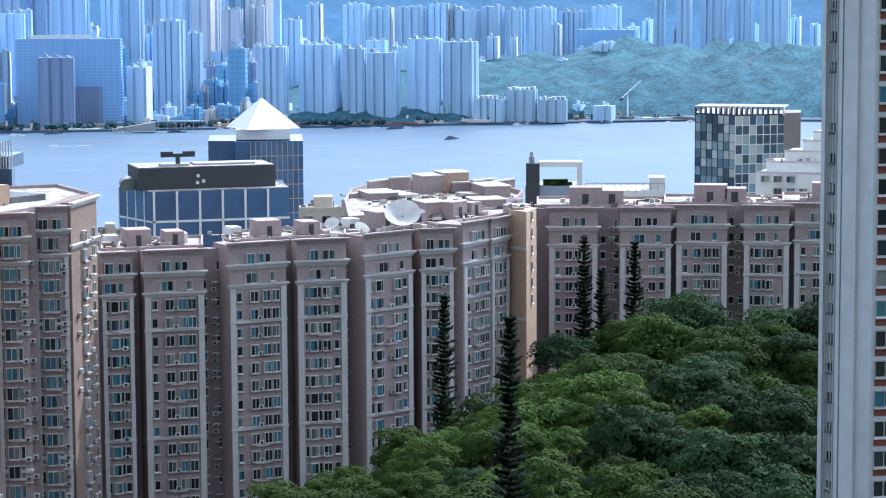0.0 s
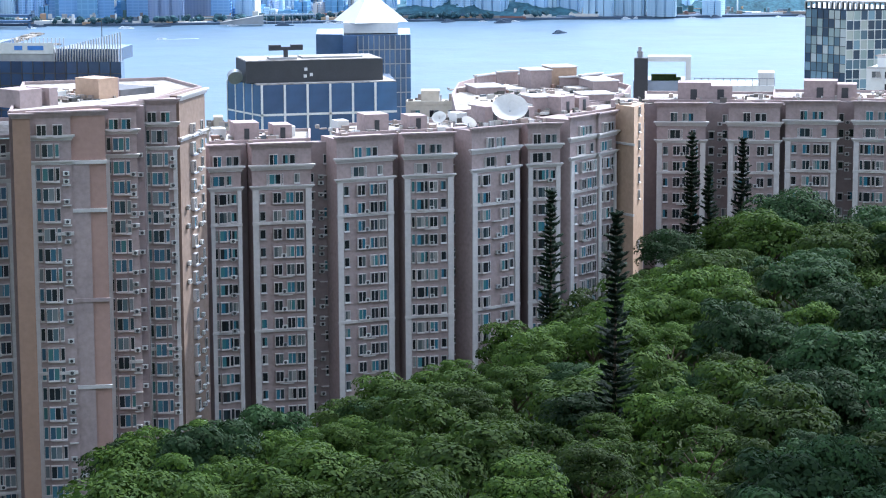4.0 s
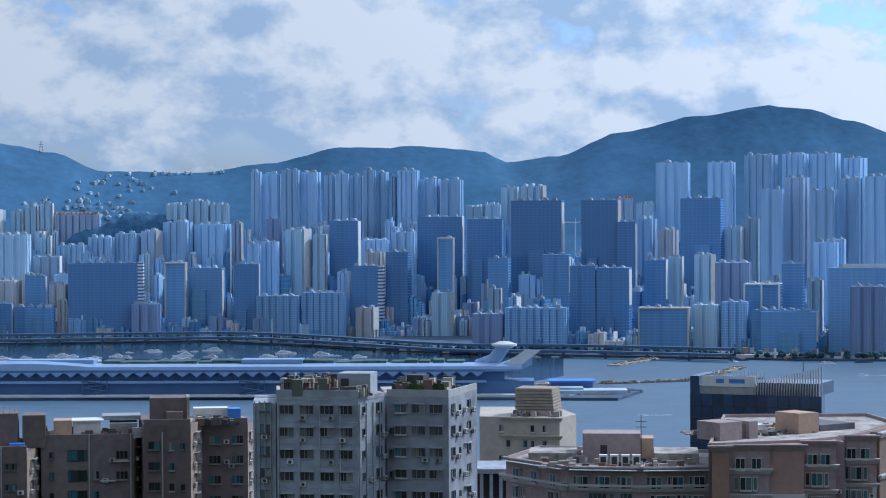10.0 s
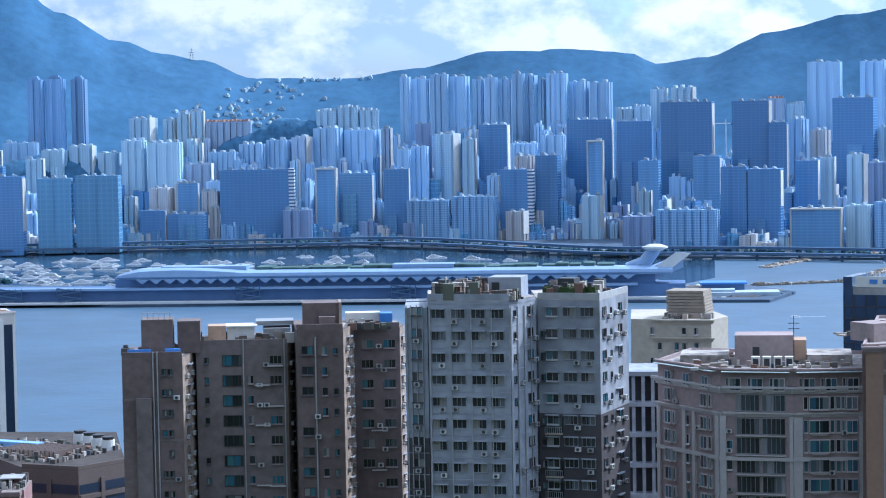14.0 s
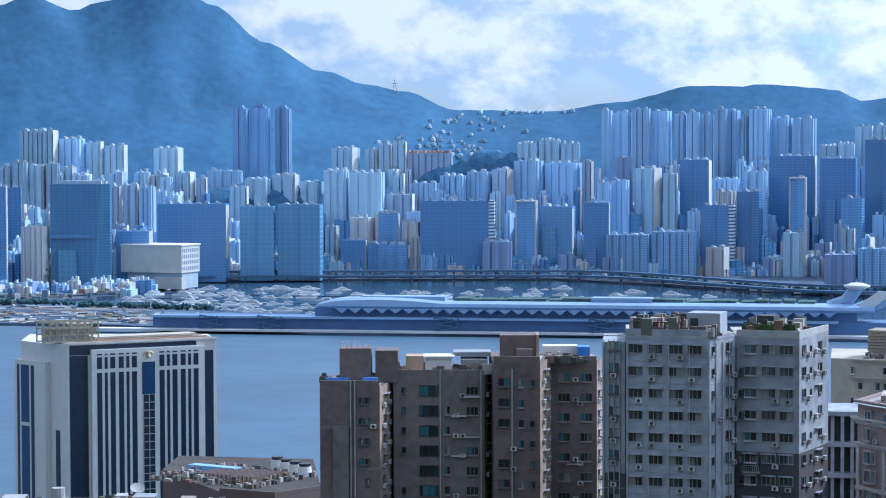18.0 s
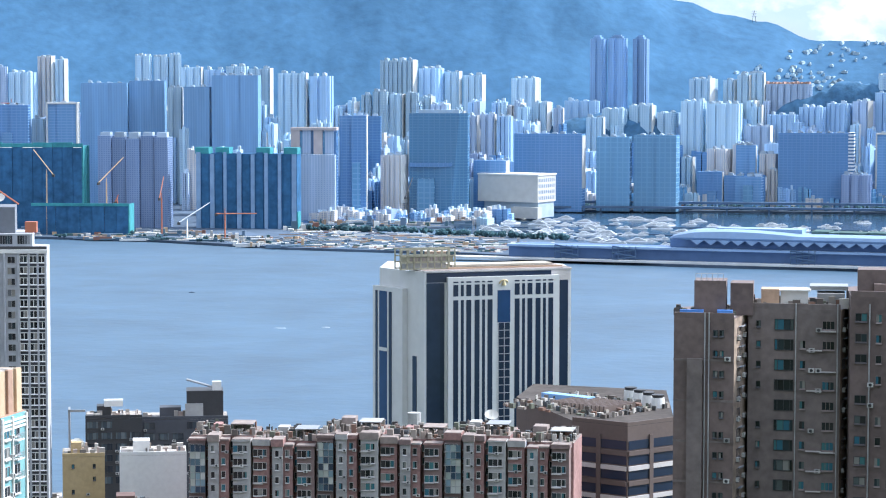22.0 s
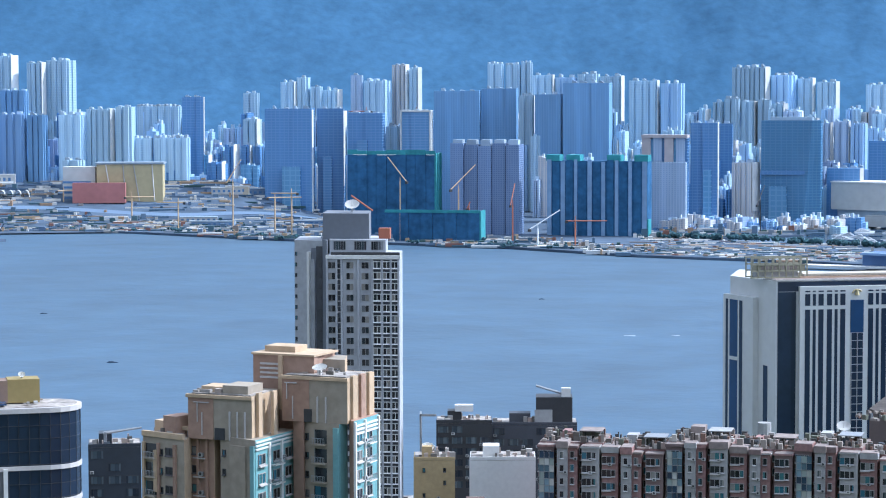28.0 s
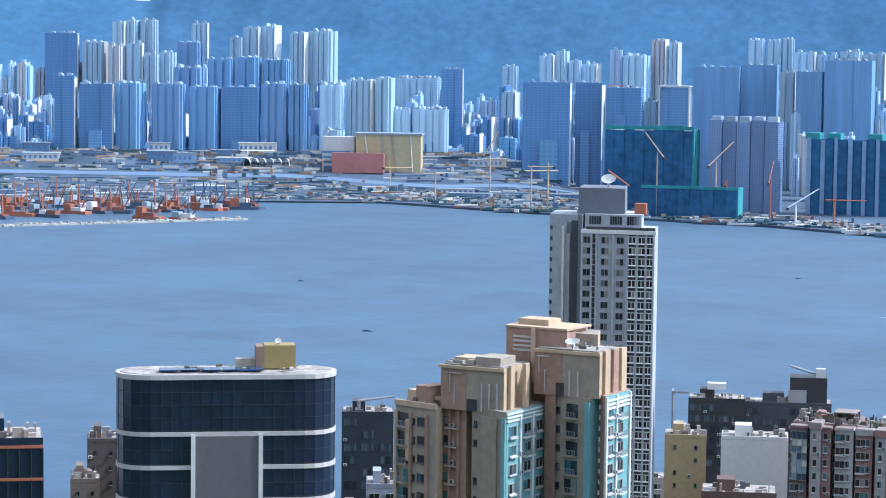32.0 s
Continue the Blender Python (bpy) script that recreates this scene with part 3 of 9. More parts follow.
            a, e, h = r.uniform(1.4, 4.0), r.uniform(1.4, 3.2), high * (1 - 0.6 * abs(off)) * r.uniform(0.6, 1.2)
            turn, first = Matrix.Translation((c.x, c.y, 0)) @ Matrix.Rotation(r.uniform(0, 3), 4, "Z"), len(bm.verts)
            prism(bm, [(-a, -e), (a * 0.7, -e * 1.1), (a, e * 0.5), (-a * 0.4, e)], -2, h)
            bm.verts.ensure_lookup_table()
            for v in bm.verts[first:]:
                v.co = turn @ v.co
        core = [p - side * wide, q - side * wide, q + side * wide, p + side * wide]
        prism(bm, [(v.x, v.y) for v in core], -2, high * 0.45)
    tagged(part(name, bm, material), label, "jetty", kind="structure")


rubble("ground_breakwater", [(-46, 3070), (-31.2, 3050), (-25.45, 3182)], 9, 5.0, "pale rubble breakwater", PALE_RUBBLE)
rubble("ground_causeway", [(14.5, 2918), (18.3, 3014)], 5, 4.0, "narrow rubble causeway from the tip of the pier")
rubble("ground_jetty", [(16.9, 3004), (17.8, 3214)], 7, 4.4, "tan rubble jetty")
rubble("ground_jetty_short", [(14.77, 3242), (15.78, 3390)], 8, 4.4, "short tan rubble jetty")

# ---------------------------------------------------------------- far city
# base colours of the far city carry the blue of distance haze
RES = cladding("hazy_grey_housing", (0.335, 0.495, 0.69), (0.295, 0.455, 0.65), 4.2, 2.9, 0.5, 0.55)
LIT = cladding("hazy_white_housing", (0.37, 0.505, 0.615), (0.285, 0.42, 0.55), 4.2, 2.9, 0.5, 0.55)
PINKISH = cladding("hazy_pink_housing", (0.34, 0.43, 0.565), (0.27, 0.365, 0.51), 4.2, 2.9, 0.5, 0.55)
OCHRE = cladding("hazy_ochre_blocks", (0.48, 0.47, 0.47), (0.28, 0.34, 0.43), 4.6, 3.2, 0.4, 0.6)
BROWNISH = cladding("hazy_brown_blocks", (0.2, 0.265, 0.41), (0.165, 0.235, 0.38), 4.6, 3.4, 0.5, 0.6)
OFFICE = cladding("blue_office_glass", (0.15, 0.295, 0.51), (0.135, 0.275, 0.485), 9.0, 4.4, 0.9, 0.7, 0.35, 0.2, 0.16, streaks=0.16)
OFFICE_DARK = cladding("hazy_navy_office_glass", (0.105, 0.222, 0.415), (0.097, 0.207, 0.395), 7.0, 4.4, 0.85, 0.75, 0.32, 0.2, 0.16, streaks=0.16)
OFFICE_TEAL = cladding("hazy_teal_office_glass", (0.155, 0.325, 0.51), (0.135, 0.295, 0.48), 9.0, 8.0, 0.8, 0.8, 0.35, 0.2, 0.16, streaks=0.16)
EAST_RES = cladding("hazy_east_housing", (0.375, 0.54, 0.715), (0.335, 0.5, 0.68), 4.2, 2.9, 0.5, 0.55)
EAST_OFFICE = cladding("hazy_east_office_glass", (0.2, 0.365, 0.6), (0.18, 0.34, 0.575), 8.0, 4.4, 0.85, 0.7, 0.35, 0.2, 0.16, streaks=0.16)
DEEPRES = cladding("hazy_deep_blue_housing", (0.185, 0.315, 0.515), (0.165, 0.285, 0.48), 4.2, 2.9, 0.5, 0.55)
DIMRES = cladding("hazy_dim_housing", (0.145, 0.275, 0.45), (0.13, 0.25, 0.425), 4.2, 2.9, 0.5, 0.55)
EAST_PINK = cladding("hazy_east_pink_housing", (0.44, 0.49, 0.575), (0.35, 0.42, 0.53), 4.2, 2.9, 0.5, 0.55)
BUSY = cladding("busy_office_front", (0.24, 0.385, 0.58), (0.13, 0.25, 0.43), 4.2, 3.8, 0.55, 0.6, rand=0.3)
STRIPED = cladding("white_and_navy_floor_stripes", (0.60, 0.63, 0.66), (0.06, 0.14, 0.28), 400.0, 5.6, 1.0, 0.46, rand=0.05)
# sunlight put into the colour of sunward flanks; also plain white panels
FLANK = surf("white_and_sunlit_flank", (0.52, 0.53, 0.52), 0.7, 0.15, 0.1, 0.02, 0.0, rand=0.35)
CROWN = surf("hazy_rooftop_plant", (0.34, 0.42, 0.50), 0.8, 0.2, 0.1, 0.02, 0.0, rand=0.2, island=0.4)
ORANGE_ROOF = surf("dull_orange_roof_tiles", (0.36, 0.24, 0.20), 0.85, 0.2, 0.1, 0.02, 0.0)
STYLE = {"r": (RES, "haze-tinted housing tower with ribbed fronts"), "w": (LIT, "white housing tower with ribbed fronts"), "p": (PINKISH, "haze-tinted pink housing tower with ribbed fronts"),
         "o": (OCHRE, "cream block with small windows"), "b": (BROWNISH, "violet-brown block with upright bays"), "g": (OFFICE, "blue glass office tower"), "n": (OFFICE_DARK, "navy glass office tower, one flank coloured as sunlit"),
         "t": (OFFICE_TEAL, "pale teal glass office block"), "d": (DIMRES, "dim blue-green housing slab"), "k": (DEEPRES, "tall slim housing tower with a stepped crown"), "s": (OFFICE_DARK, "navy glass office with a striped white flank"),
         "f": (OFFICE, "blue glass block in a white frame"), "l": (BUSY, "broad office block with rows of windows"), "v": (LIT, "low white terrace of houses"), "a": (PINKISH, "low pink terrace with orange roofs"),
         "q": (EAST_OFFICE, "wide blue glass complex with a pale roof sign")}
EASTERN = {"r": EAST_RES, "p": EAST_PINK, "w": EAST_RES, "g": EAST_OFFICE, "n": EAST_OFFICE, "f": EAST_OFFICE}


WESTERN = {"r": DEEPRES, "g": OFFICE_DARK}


def ribbed(bm, w, dep, h, r, pitch=14.0):
    """One upright volume whose front and flank step in and out in uneven bays, as on slim housing towers."""
    n, m = max(2, round(w / pitch)), max(1, round(dep / 12))
    step, side = w / n, dep / m
    line = []
    for k in range(n):
        x0, e = -w / 2 + step * k, r.uniform(0.0, 1.6)
        lo, hi = x0 + step * r.uniform(0.04, 0.2), x0 + step * r.uniform(0.72, 0.95)
        deep = r.uniform(1.2, 2.6)
        line += [(lo, -dep / 2 + deep), (lo, -dep / 2 - e), (hi, -dep / 2 - e), (hi, -dep / 2 + deep)]
    for k in range(m):
        y0 = -dep / 2 + side * k + 3.0
        line += [(w / 2 - 1.2, y0), (w / 2 + 0.8, y0), (w / 2 + 0.8, y0 + side * 0.5), (w / 2 - 1.2, y0 + side * 0.5)]
    prism(bm, line + [(w / 2 - 1.2, dep / 2 + 4), (-w / 2 + 0.2, dep / 2 + 4), (-w / 2 + 0.2, -dep / 2 + 2.7)], 0, h)


def roof_gear(th, w, dep, h, r, tall=6.0):
    """Lift heads, tanks and plant on a far roof, as one skyline piece."""
    bm = bmesh.new()
    n = max(1, round(w / 15))
    for k in range(n):
        x = -w / 2 + w * (k + r.uniform(0.35, 0.65)) / n
        a, c, z = r.uniform(2.0, 4.6), r.uniform(2, dep * 0.28), r.uniform(1.4, tall)
        box(bm, x - a, x + a, -c, c, h - 2.4, h + z)
        box(bm, x - a * 0.9, x + a * 0.2, -c * 0.8, c * 0.6, h + z, h + z + r.uniform(0.4, 1.6))
        box(bm, x + a, x + a + r.uniform(1, 3), -c * 1.2, c * 0.4, h - 2.4, h + r.uniform(0.6, 2.0))
    part("roof_plant", bm, CROWN, th, "lift heads, tanks and plant on the roof")["kind"] = "stuff"


def far_tower(b0, b1, d, top, style, group="far city towers", base=2.0):
    r = random.Random(int(b0 * 100) + d)
    b, width = (b0 + b1) / 2, radians(b1 - b0) * d
    slim = style in "rwpko" or style == "d" and b < -16
    skew = radians(r.uniform(12, 34) if slim else r.uniform(5, 13))
    dep = min(max(width * r.uniform(0.45, 0.7), 9), 26 if slim else 30)
    w = max((width - dep * math.sin(skew)) / math.cos(skew), width * 0.55)
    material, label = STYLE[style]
    # paler copies in the east give thicker haze by colour, deeper ones west
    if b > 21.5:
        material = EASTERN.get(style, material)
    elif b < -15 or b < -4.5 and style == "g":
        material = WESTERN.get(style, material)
    th = thing("tower", spot(b, d + dep / 2, base), label + ", across the harbour", "tower", group, -radians(b) - skew)
    h = top - base
    bm = bmesh.new()
    if style in "va":
        n = max(2, round(w / 7))
        ribbed(bm, w, dep, h - 2, r, 12)
        part("body", bm, material, th)
        bm = bmesh.new()
        for k in range(n):
            box(bm, -w / 2 + w * (k + 0.1) / n, -w / 2 + w * (k + r.uniform(0.5, 0.9)) / n, -dep * 0.4, dep * 0.4, h - 5, h + r.uniform(0.5, 3))
        part("roof", bm, ORANGE_ROOF if style == "a" else CROWN, th, "row of stepped roofs")["kind"] = "stuff"
        return th
    if slim or style == "b":
        ribbed(bm, w, dep, h, r, r.uniform(9, 18))
        part("body", bm, material, th)
        # pale slab on the sunward end: a sunlit wall by colour
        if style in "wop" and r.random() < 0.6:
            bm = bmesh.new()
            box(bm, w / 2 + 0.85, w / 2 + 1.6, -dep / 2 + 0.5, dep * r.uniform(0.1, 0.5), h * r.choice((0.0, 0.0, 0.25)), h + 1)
            part("end_wall", bm, FLANK, th, "end wall coloured pale as if sunlit")
        if style == "k":
            bm = bmesh.new()
            for k in range(3):
                box(bm, -w * (0.42 - 0.1 * k), w * (0.42 - 0.1 * k), -dep * (0.4 - 0.1 * k), dep * (0.4 - 0.1 * k), h - 2.5 + 3 * k, h + 0.5 + 3 * k)
            part("crown", bm, material, th)
        else:
            roof_gear(th, w, dep, h, r, 3.6 if style == "d" else 5.0)
        return th
    # glass offices: a slab with a shallow step, a second volume and a parapet screen
    u, e = r.uniform(0.3, 0.7), r.uniform(0.8, 3.0)
    if style == "l":
        ribbed(bm, w, dep, h, r, 11)
    else:
        prism(bm, [(-w / 2, -dep / 2), (-w / 2 + w * u, -dep / 2), (-w / 2 + w * u, -dep / 2 - e), (w / 2, -dep / 2 - e), (w / 2, dep / 2), (-w / 2, dep / 2)], 0, h)
    part("body", bm, material, th)
    if w > 40 and style in "gnq":
        bm = bmesh.new()
        x0 = -w / 2 + w * r.uniform(0.1, 0.5)
        box(bm, x0, x0 + w * r.uniform(0.25, 0.4), -dep / 2 - e - r.uniform(3, 7), -dep / 2 + 1, 0, h * r.uniform(0.35, 0.75))
        part("wing", bm, OFFICE if style == "n" else OFFICE_TEAL if style == "g" else BROWNISH, th, "lower wing in another glass")
    # floor stripes on a flank whose white stands for sunlight
    if style == "s":
        bm = bmesh.new()
        x1 = w / 2 + 0.05
        box(bm, x1, x1 + min(9.0, w * 0.2), -dep / 2 - 1, dep / 2 - 2, h * 0.12, h + 1)
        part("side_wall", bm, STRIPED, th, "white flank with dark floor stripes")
    elif style == "f":
        bm = bmesh.new()
        t = 2.4
        for x in (-w / 2 - 0.2, w / 2 - t):
            box(bm, x, x + t, -dep / 2 - e - 1.2, dep / 2 - 1, 0, h + 1)
        box(bm, -w / 2 + t, w / 2 - t, -dep / 2 - e - 1.2, dep / 2 - 1, h - 1.6, h + 1)
        part("white_frame", bm, FLANK, th, "white frame round the glass")
    # pale slab on the right flank, coloured as its sunlit face
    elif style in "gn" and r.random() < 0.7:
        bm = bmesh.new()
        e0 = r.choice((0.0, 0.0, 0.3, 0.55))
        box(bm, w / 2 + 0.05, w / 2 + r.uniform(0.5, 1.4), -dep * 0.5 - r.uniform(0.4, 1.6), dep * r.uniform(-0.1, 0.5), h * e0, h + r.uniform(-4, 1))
        part("side_wall", bm, FLANK, th, "flank wall coloured pale as if sunlit")
    if style == "q":
        bm = bmesh.new()
        box(bm, -w * 0.36, w * 0.22, -dep / 2 - 1, -dep / 2 + 3, h + 0.5, h + 5.5)
        part("roof_sign", bm, FLANK, th, "pale roof sign board")
    roof_gear(th, w * 0.85, dep, h, r, 4.5)
    return th


HILLFOOT_EAST = [
    (6.13, 6.40, 4250, 280, "r"), (6.40, 6.85, 4262, 276, "r"), (6.85, 7.32, 4250, 283, "r"), (7.32, 7.81, 4258, 279, "r"), (7.88, 8.16, 4262, 274, "r"),
    (8.16, 8.48, 4250, 276, "r"), (8.48, 8.81, 4258, 273, "r"), (8.81, 9.13, 4250, 282, "r"), (9.13, 9.43, 4258, 279, "r"), (9.48, 9.63, 4262, 272, "r"),
    (9.63, 10.17, 4250, 281, "r"), (10.17, 10.67, 4258, 266, "r"), (10.67, 11.22, 4250, 264, "r"), (4.11, 4.64, 4215, 224, "v"), (4.64, 5.17, 4215, 230, "v"),
    (5.17, 5.64, 4215, 224, "v"), (0.80, 1.14, 4230, 221, "w"), (1.14, 1.48, 4232, 225, "w"), (1.48, 2.58, 4230, 208, "a"), (12.12, 12.54, 4250, 250, "w"),
    (12.60, 13.21, 4250, 252, "w"), (15.81, 16.64, 4250, 292, "r"), (17.04, 17.71, 4250, 292, "r"), (17.91, 18.70, 4250, 304, "r"), (18.80, 19.43, 4250, 306, "r"),
    (19.46, 20.17, 4250, 306, "r"), (20.24, 20.79, 4250, 298, "r"), (11.27, 11.72, 4215, 218, "v"), (11.72, 12.12, 4220, 222, "v"), (14.89, 15.30, 4215, 232, "a"),
    (15.33, 15.77, 4220, 222, "v"),
]
KWUN_TONG_BACK = [
    (18.28, 18.85, 3900, 242, "r"), (18.85, 19.44, 3930, 261, "p"), (19.45, 20.11, 3900, 240, "r"), (20.11, 20.73, 3930, 259, "r"), (20.73, 21.63, 3900, 262, "r"),
    (11.31, 12.18, 4080, 195, "n"), (12.35, 13.64, 3980, 226, "n"), (14.04, 14.98, 3980, 226, "n"), (14.90, 15.38, 3960, 190, "n"), (16.40, 17.45, 3950, 228, "n"),
    (15.38, 15.84, 4060, 194, "r"), (15.87, 16.35, 4050, 175, "o"), (17.45, 17.88, 3960, 180, "w"), (17.85, 18.28, 3975, 194, "w"), (8.01, 8.75, 4110, 193, "n"),
    (6.49, 6.89, 4120, 197, "b"), (6.92, 7.57, 4080, 179, "w"), (7.61, 7.96, 4080, 170, "w"), (6.38, 6.81, 4060, 159, "r"), (6.02, 6.38, 4050, 155, "r"),
    (3.51, 4.04, 4150, 177, "p"), (4.04, 4.75, 4160, 192, "r"), (4.77, 5.66, 4160, 188, "r"), (5.67, 5.95, 4150, 190, "p"), (2.27, 2.91, 4150, 167, "r"),
    (2.91, 3.51, 4155, 173, "r"), (1.51, 2.27, 4140, 154, "r"), (10.12, 11.27, 4110, 199, "n"), (8.75, 9.48, 4060, 161, "r"), (8.84, 9.35, 4030, 140, "o"),
    (9.48, 10.09, 4070, 174, "r"),
]
KWUN_TONG_FRONT = [
    (1.80, 3.48, 3960, 127, "s"), (3.27, 4.01, 3930, 60, "b"), (4.08, 4.62, 3970, 126, "f"), (4.64, 5.52, 3990, 117, "g"), (5.71, 6.35, 3970, 123, "n"),
    (6.24, 7.32, 3945, 71, "l"), (7.32, 8.46, 3945, 76, "l"), (8.51, 9.21, 3970, 119, "s"), (8.60, 9.17, 3930, 51, "o"), (9.35, 9.97, 3990, 141, "n"),
    (10.43, 10.97, 3940, 75, "w"), (10.59, 11.01, 4020, 163, "f"), (0.80, 1.32, 3980, 106, "g"), (1.35, 1.79, 3970, 92, "o"), (0.79, 1.50, 3935, 56, "g"),
    (13.11, 13.79, 3880, 138, "g"), (13.76, 14.43, 3560, 128, "n"), (14.40, 15.25, 3550, 125, "n"), (15.52, 16.11, 3640, 134, "n"), (16.11, 16.46, 3660, 138, "w"),
    (15.39, 16.65, 3480, 68, "f"), (11.81, 12.36, 3900, 132, "g"), (11.79, 12.14, 3850, 84, "w"), (12.19, 13.74, 3500, 68, "l"), (11.41, 12.20, 3510, 59, "b"),
    (16.70, 17.23, 3680, 141, "w"), (17.21, 18.07, 3600, 131, "b"), (18.07, 19.54, 3480, 65, "g"), (18.31, 18.82, 3540, 101, "f"), (19.36, 19.76, 3540, 105, "w"),
    (18.79, 19.35, 3620, 129, "g"), (19.82, 20.30, 3650, 164, "r"), (20.38, 21.25, 3400, 102, "b"), (16.68, 17.35, 3500, 72, "w"), (17.35, 18.02, 3500, 76, "l"),
]
EAST_BANK = [
    (19.88, 22.39, 3480, 126, "q"), (19.52, 20.19, 3640, 160, "r"), (22.42, 23.05, 3470, 85, "w"), (23.08, 23.86, 3600, 148, "r"), (23.88, 24.26, 3640, 129, "r"),
    (24.86, 25.33, 3600, 106, "t"), (25.58, 26.31, 3480, 112, "r"), (26.51, 27.55, 3490, 115, "r"), (27.57, 28.16, 3480, 109, "r"), (28.16, 28.97, 3470, 103, "r"),
    (28.14, 28.68, 3560, 118, "r"), (29.11, 29.98, 3490, 122, "r"), (29.97, 30.84, 3480, 118, "r"), (24.28, 24.71, 3980, 176, "p"), (24.70, 25.24, 3900, 160, "p"),
    (25.27, 25.82, 3920, 162, "p"), (26.18, 26.64, 3900, 143, "r"), (27.59, 28.24, 4200, 163, "w"), (28.27, 28.82, 4210, 156, "w"), (28.85, 29.62, 4200, 158, "w"),
    (29.65, 30.16, 4205, 163, "w"), (30.15, 30.45, 4210, 158, "w"), (32.53, 32.83, 4100, 128, "w"), (33.17, 34.64, 4080, 120, "g"), (30.73, 31.50, 3450, 39, "v"),
    (31.50, 32.25, 3460, 51, "v"), (32.25, 32.96, 3450, 37, "v"), (17.90, 18.67, 3560, 100, "f"), (18.30, 19.65, 3470, 63, "g"), (15.88, 16.29, 3800, 133, "r"),
]
EAST_RIDGE = [
    (30.28, 30.89, 4190, 152, "r"), (30.89, 31.46, 4190, 158, "r"), (31.49, 31.96, 4195, 152, "r"), (32.03, 32.70, 4190, 155, "r"), (32.77, 33.44, 4195, 149, "r"),
    (33.51, 34.25, 4190, 157, "r"), (35.02, 35.29, 4190, 168, "w"), (35.53, 35.92, 4190, 180, "r"), (36.12, 36.78, 4190, 178, "r"), (36.91, 37.38, 4195, 168, "r"),
    (37.51, 38.24, 4190, 175, "r"),
]
KAI_TAK = [
    (-2.68, -2.29, 4250, 285, "k"), (-2.26, -1.78, 4252, 286, "k"), (-1.66, -1.27, 4250, 285, "k"), (-7.70, -6.78, 4250, 247, "w"), (-6.78, -6.16, 4250, 233, "r"),
    (-6.16, -5.74, 4256, 227, "w"), (-5.71, -5.16, 4250, 221, "w"), (-4.57, -3.85, 4250, 216, "w"), (-8.14, -7.88, 4205, 186, "w"), (-7.88, -7.49, 4200, 192, "w"),
    (-7.48, -7.09, 4205, 187, "w"), (-7.09, -6.75, 4200, 190, "w"), (-6.75, -6.37, 4205, 183, "w"), (-5.64, -5.31, 3960, 154, "p"), (-5.30, -4.91, 3965, 156, "p"),
    (-4.90, -4.51, 3960, 153, "r"), (-4.48, -2.77, 3850, 127, "n"), (-4.42, -4.04, 4150, 166, "w"), (-4.04, -3.56, 4155, 174, "w"), (-3.56, -3.29, 4150, 164, "p"),
    (-3.29, -2.43, 4200, 176, "r"), (-2.77, -2.30, 4100, 149, "w"), (-2.51, -1.66, 3860, 122, "t"), (-1.62, -0.52, 3855, 125, "t"), (-2.41, -1.76, 4140, 163, "w"),
    (-1.76, -1.09, 4145, 169, "w"), (-1.09, -0.52, 4140, 157, "w"), (-0.52, 0.10, 4120, 177, "w"), (0.09, 0.95, 4100, 173, "w"), (0.12, 0.72, 3990, 99, "o"),
    (0.72, 1.29, 3985, 106, "o"), (-0.11, 0.53, 3950, 63, "n"), (0.53, 1.07, 3945, 57, "n"), (1.07, 1.53, 3950, 58, "n"), (1.53, 1.77, 3960, 67, "o"),
    (-0.33, 0.35, 4245, 215, "w"), (0.47, 0.86, 4245, 213, "w"), (0.84, 1.49, 4245, 224, "w"), (1.51, 2.59, 4240, 207, "a"), (-8.15, -7.65, 3900, 154, "g"),
    (-7.69, -7.03, 3640, 99, "o"), (-0.49, -0.15, 4000, 85, "w"), (-5.45, -4.59, 3700, 89, "g"), (-6.49, -6.04, 4180, 170, "p"), (-6.04, -5.64, 4170, 158, "w"),
    (0.97, 1.68, 4110, 135, "p"), (1.68, 2.43, 4140, 141, "r"),
]
KAI_TAK_WEST = [
    (-19.35, -18.95, 4240, 204, "w"), (-18.45, -18.06, 4250, 223, "w"), (-18.06, -17.74, 4255, 231, "w"), (-17.74, -17.44, 4250, 215, "w"),
    (-17.44, -16.98, 4250, 209, "w"), (-16.78, -16.47, 4250, 235, "p"), (-16.47, -15.81, 4240, 225, "w"), (-15.80, -15.38, 4255, 253, "o"),
    (-15.38, -15.08, 4250, 248, "w"), (-19.36, -18.91, 4080, 160, "w"), (-18.83, -17.63, 3850, 180, "g"), (-17.58, -16.92, 3870, 180, "n"),
    (-16.85, -15.95, 3830, 173, "n"), (-15.59, -14.80, 3840, 176, "f"), (-15.95, -15.61, 3860, 151, "w"), (-14.78, -13.65, 4090, 207, "d"),
    (-13.65, -12.76, 4100, 211, "d"), (-13.51, -13.10, 4300, 257, "v"), (-13.08, -12.70, 4300, 255, "v"), (-12.70, -12.42, 4300, 259, "v"),
    (-12.43, -11.90, 4230, 234, "w"), (-11.90, -11.36, 4235, 230, "r"), (-11.36, -10.82, 4230, 236, "w"), (-10.82, -10.25, 4235, 232, "w"),
    (-12.37, -11.70, 4040, 201, "d"), (-11.70, -10.52, 4030, 220, "d"), (-10.14, -9.39, 4190, 224, "w"), (-9.39, -8.80, 4180, 219, "r"), 
    (-8.66, -7.99, 3600, 160, "g"), (-12.76, -12.36, 4070, 199, "w"),
]
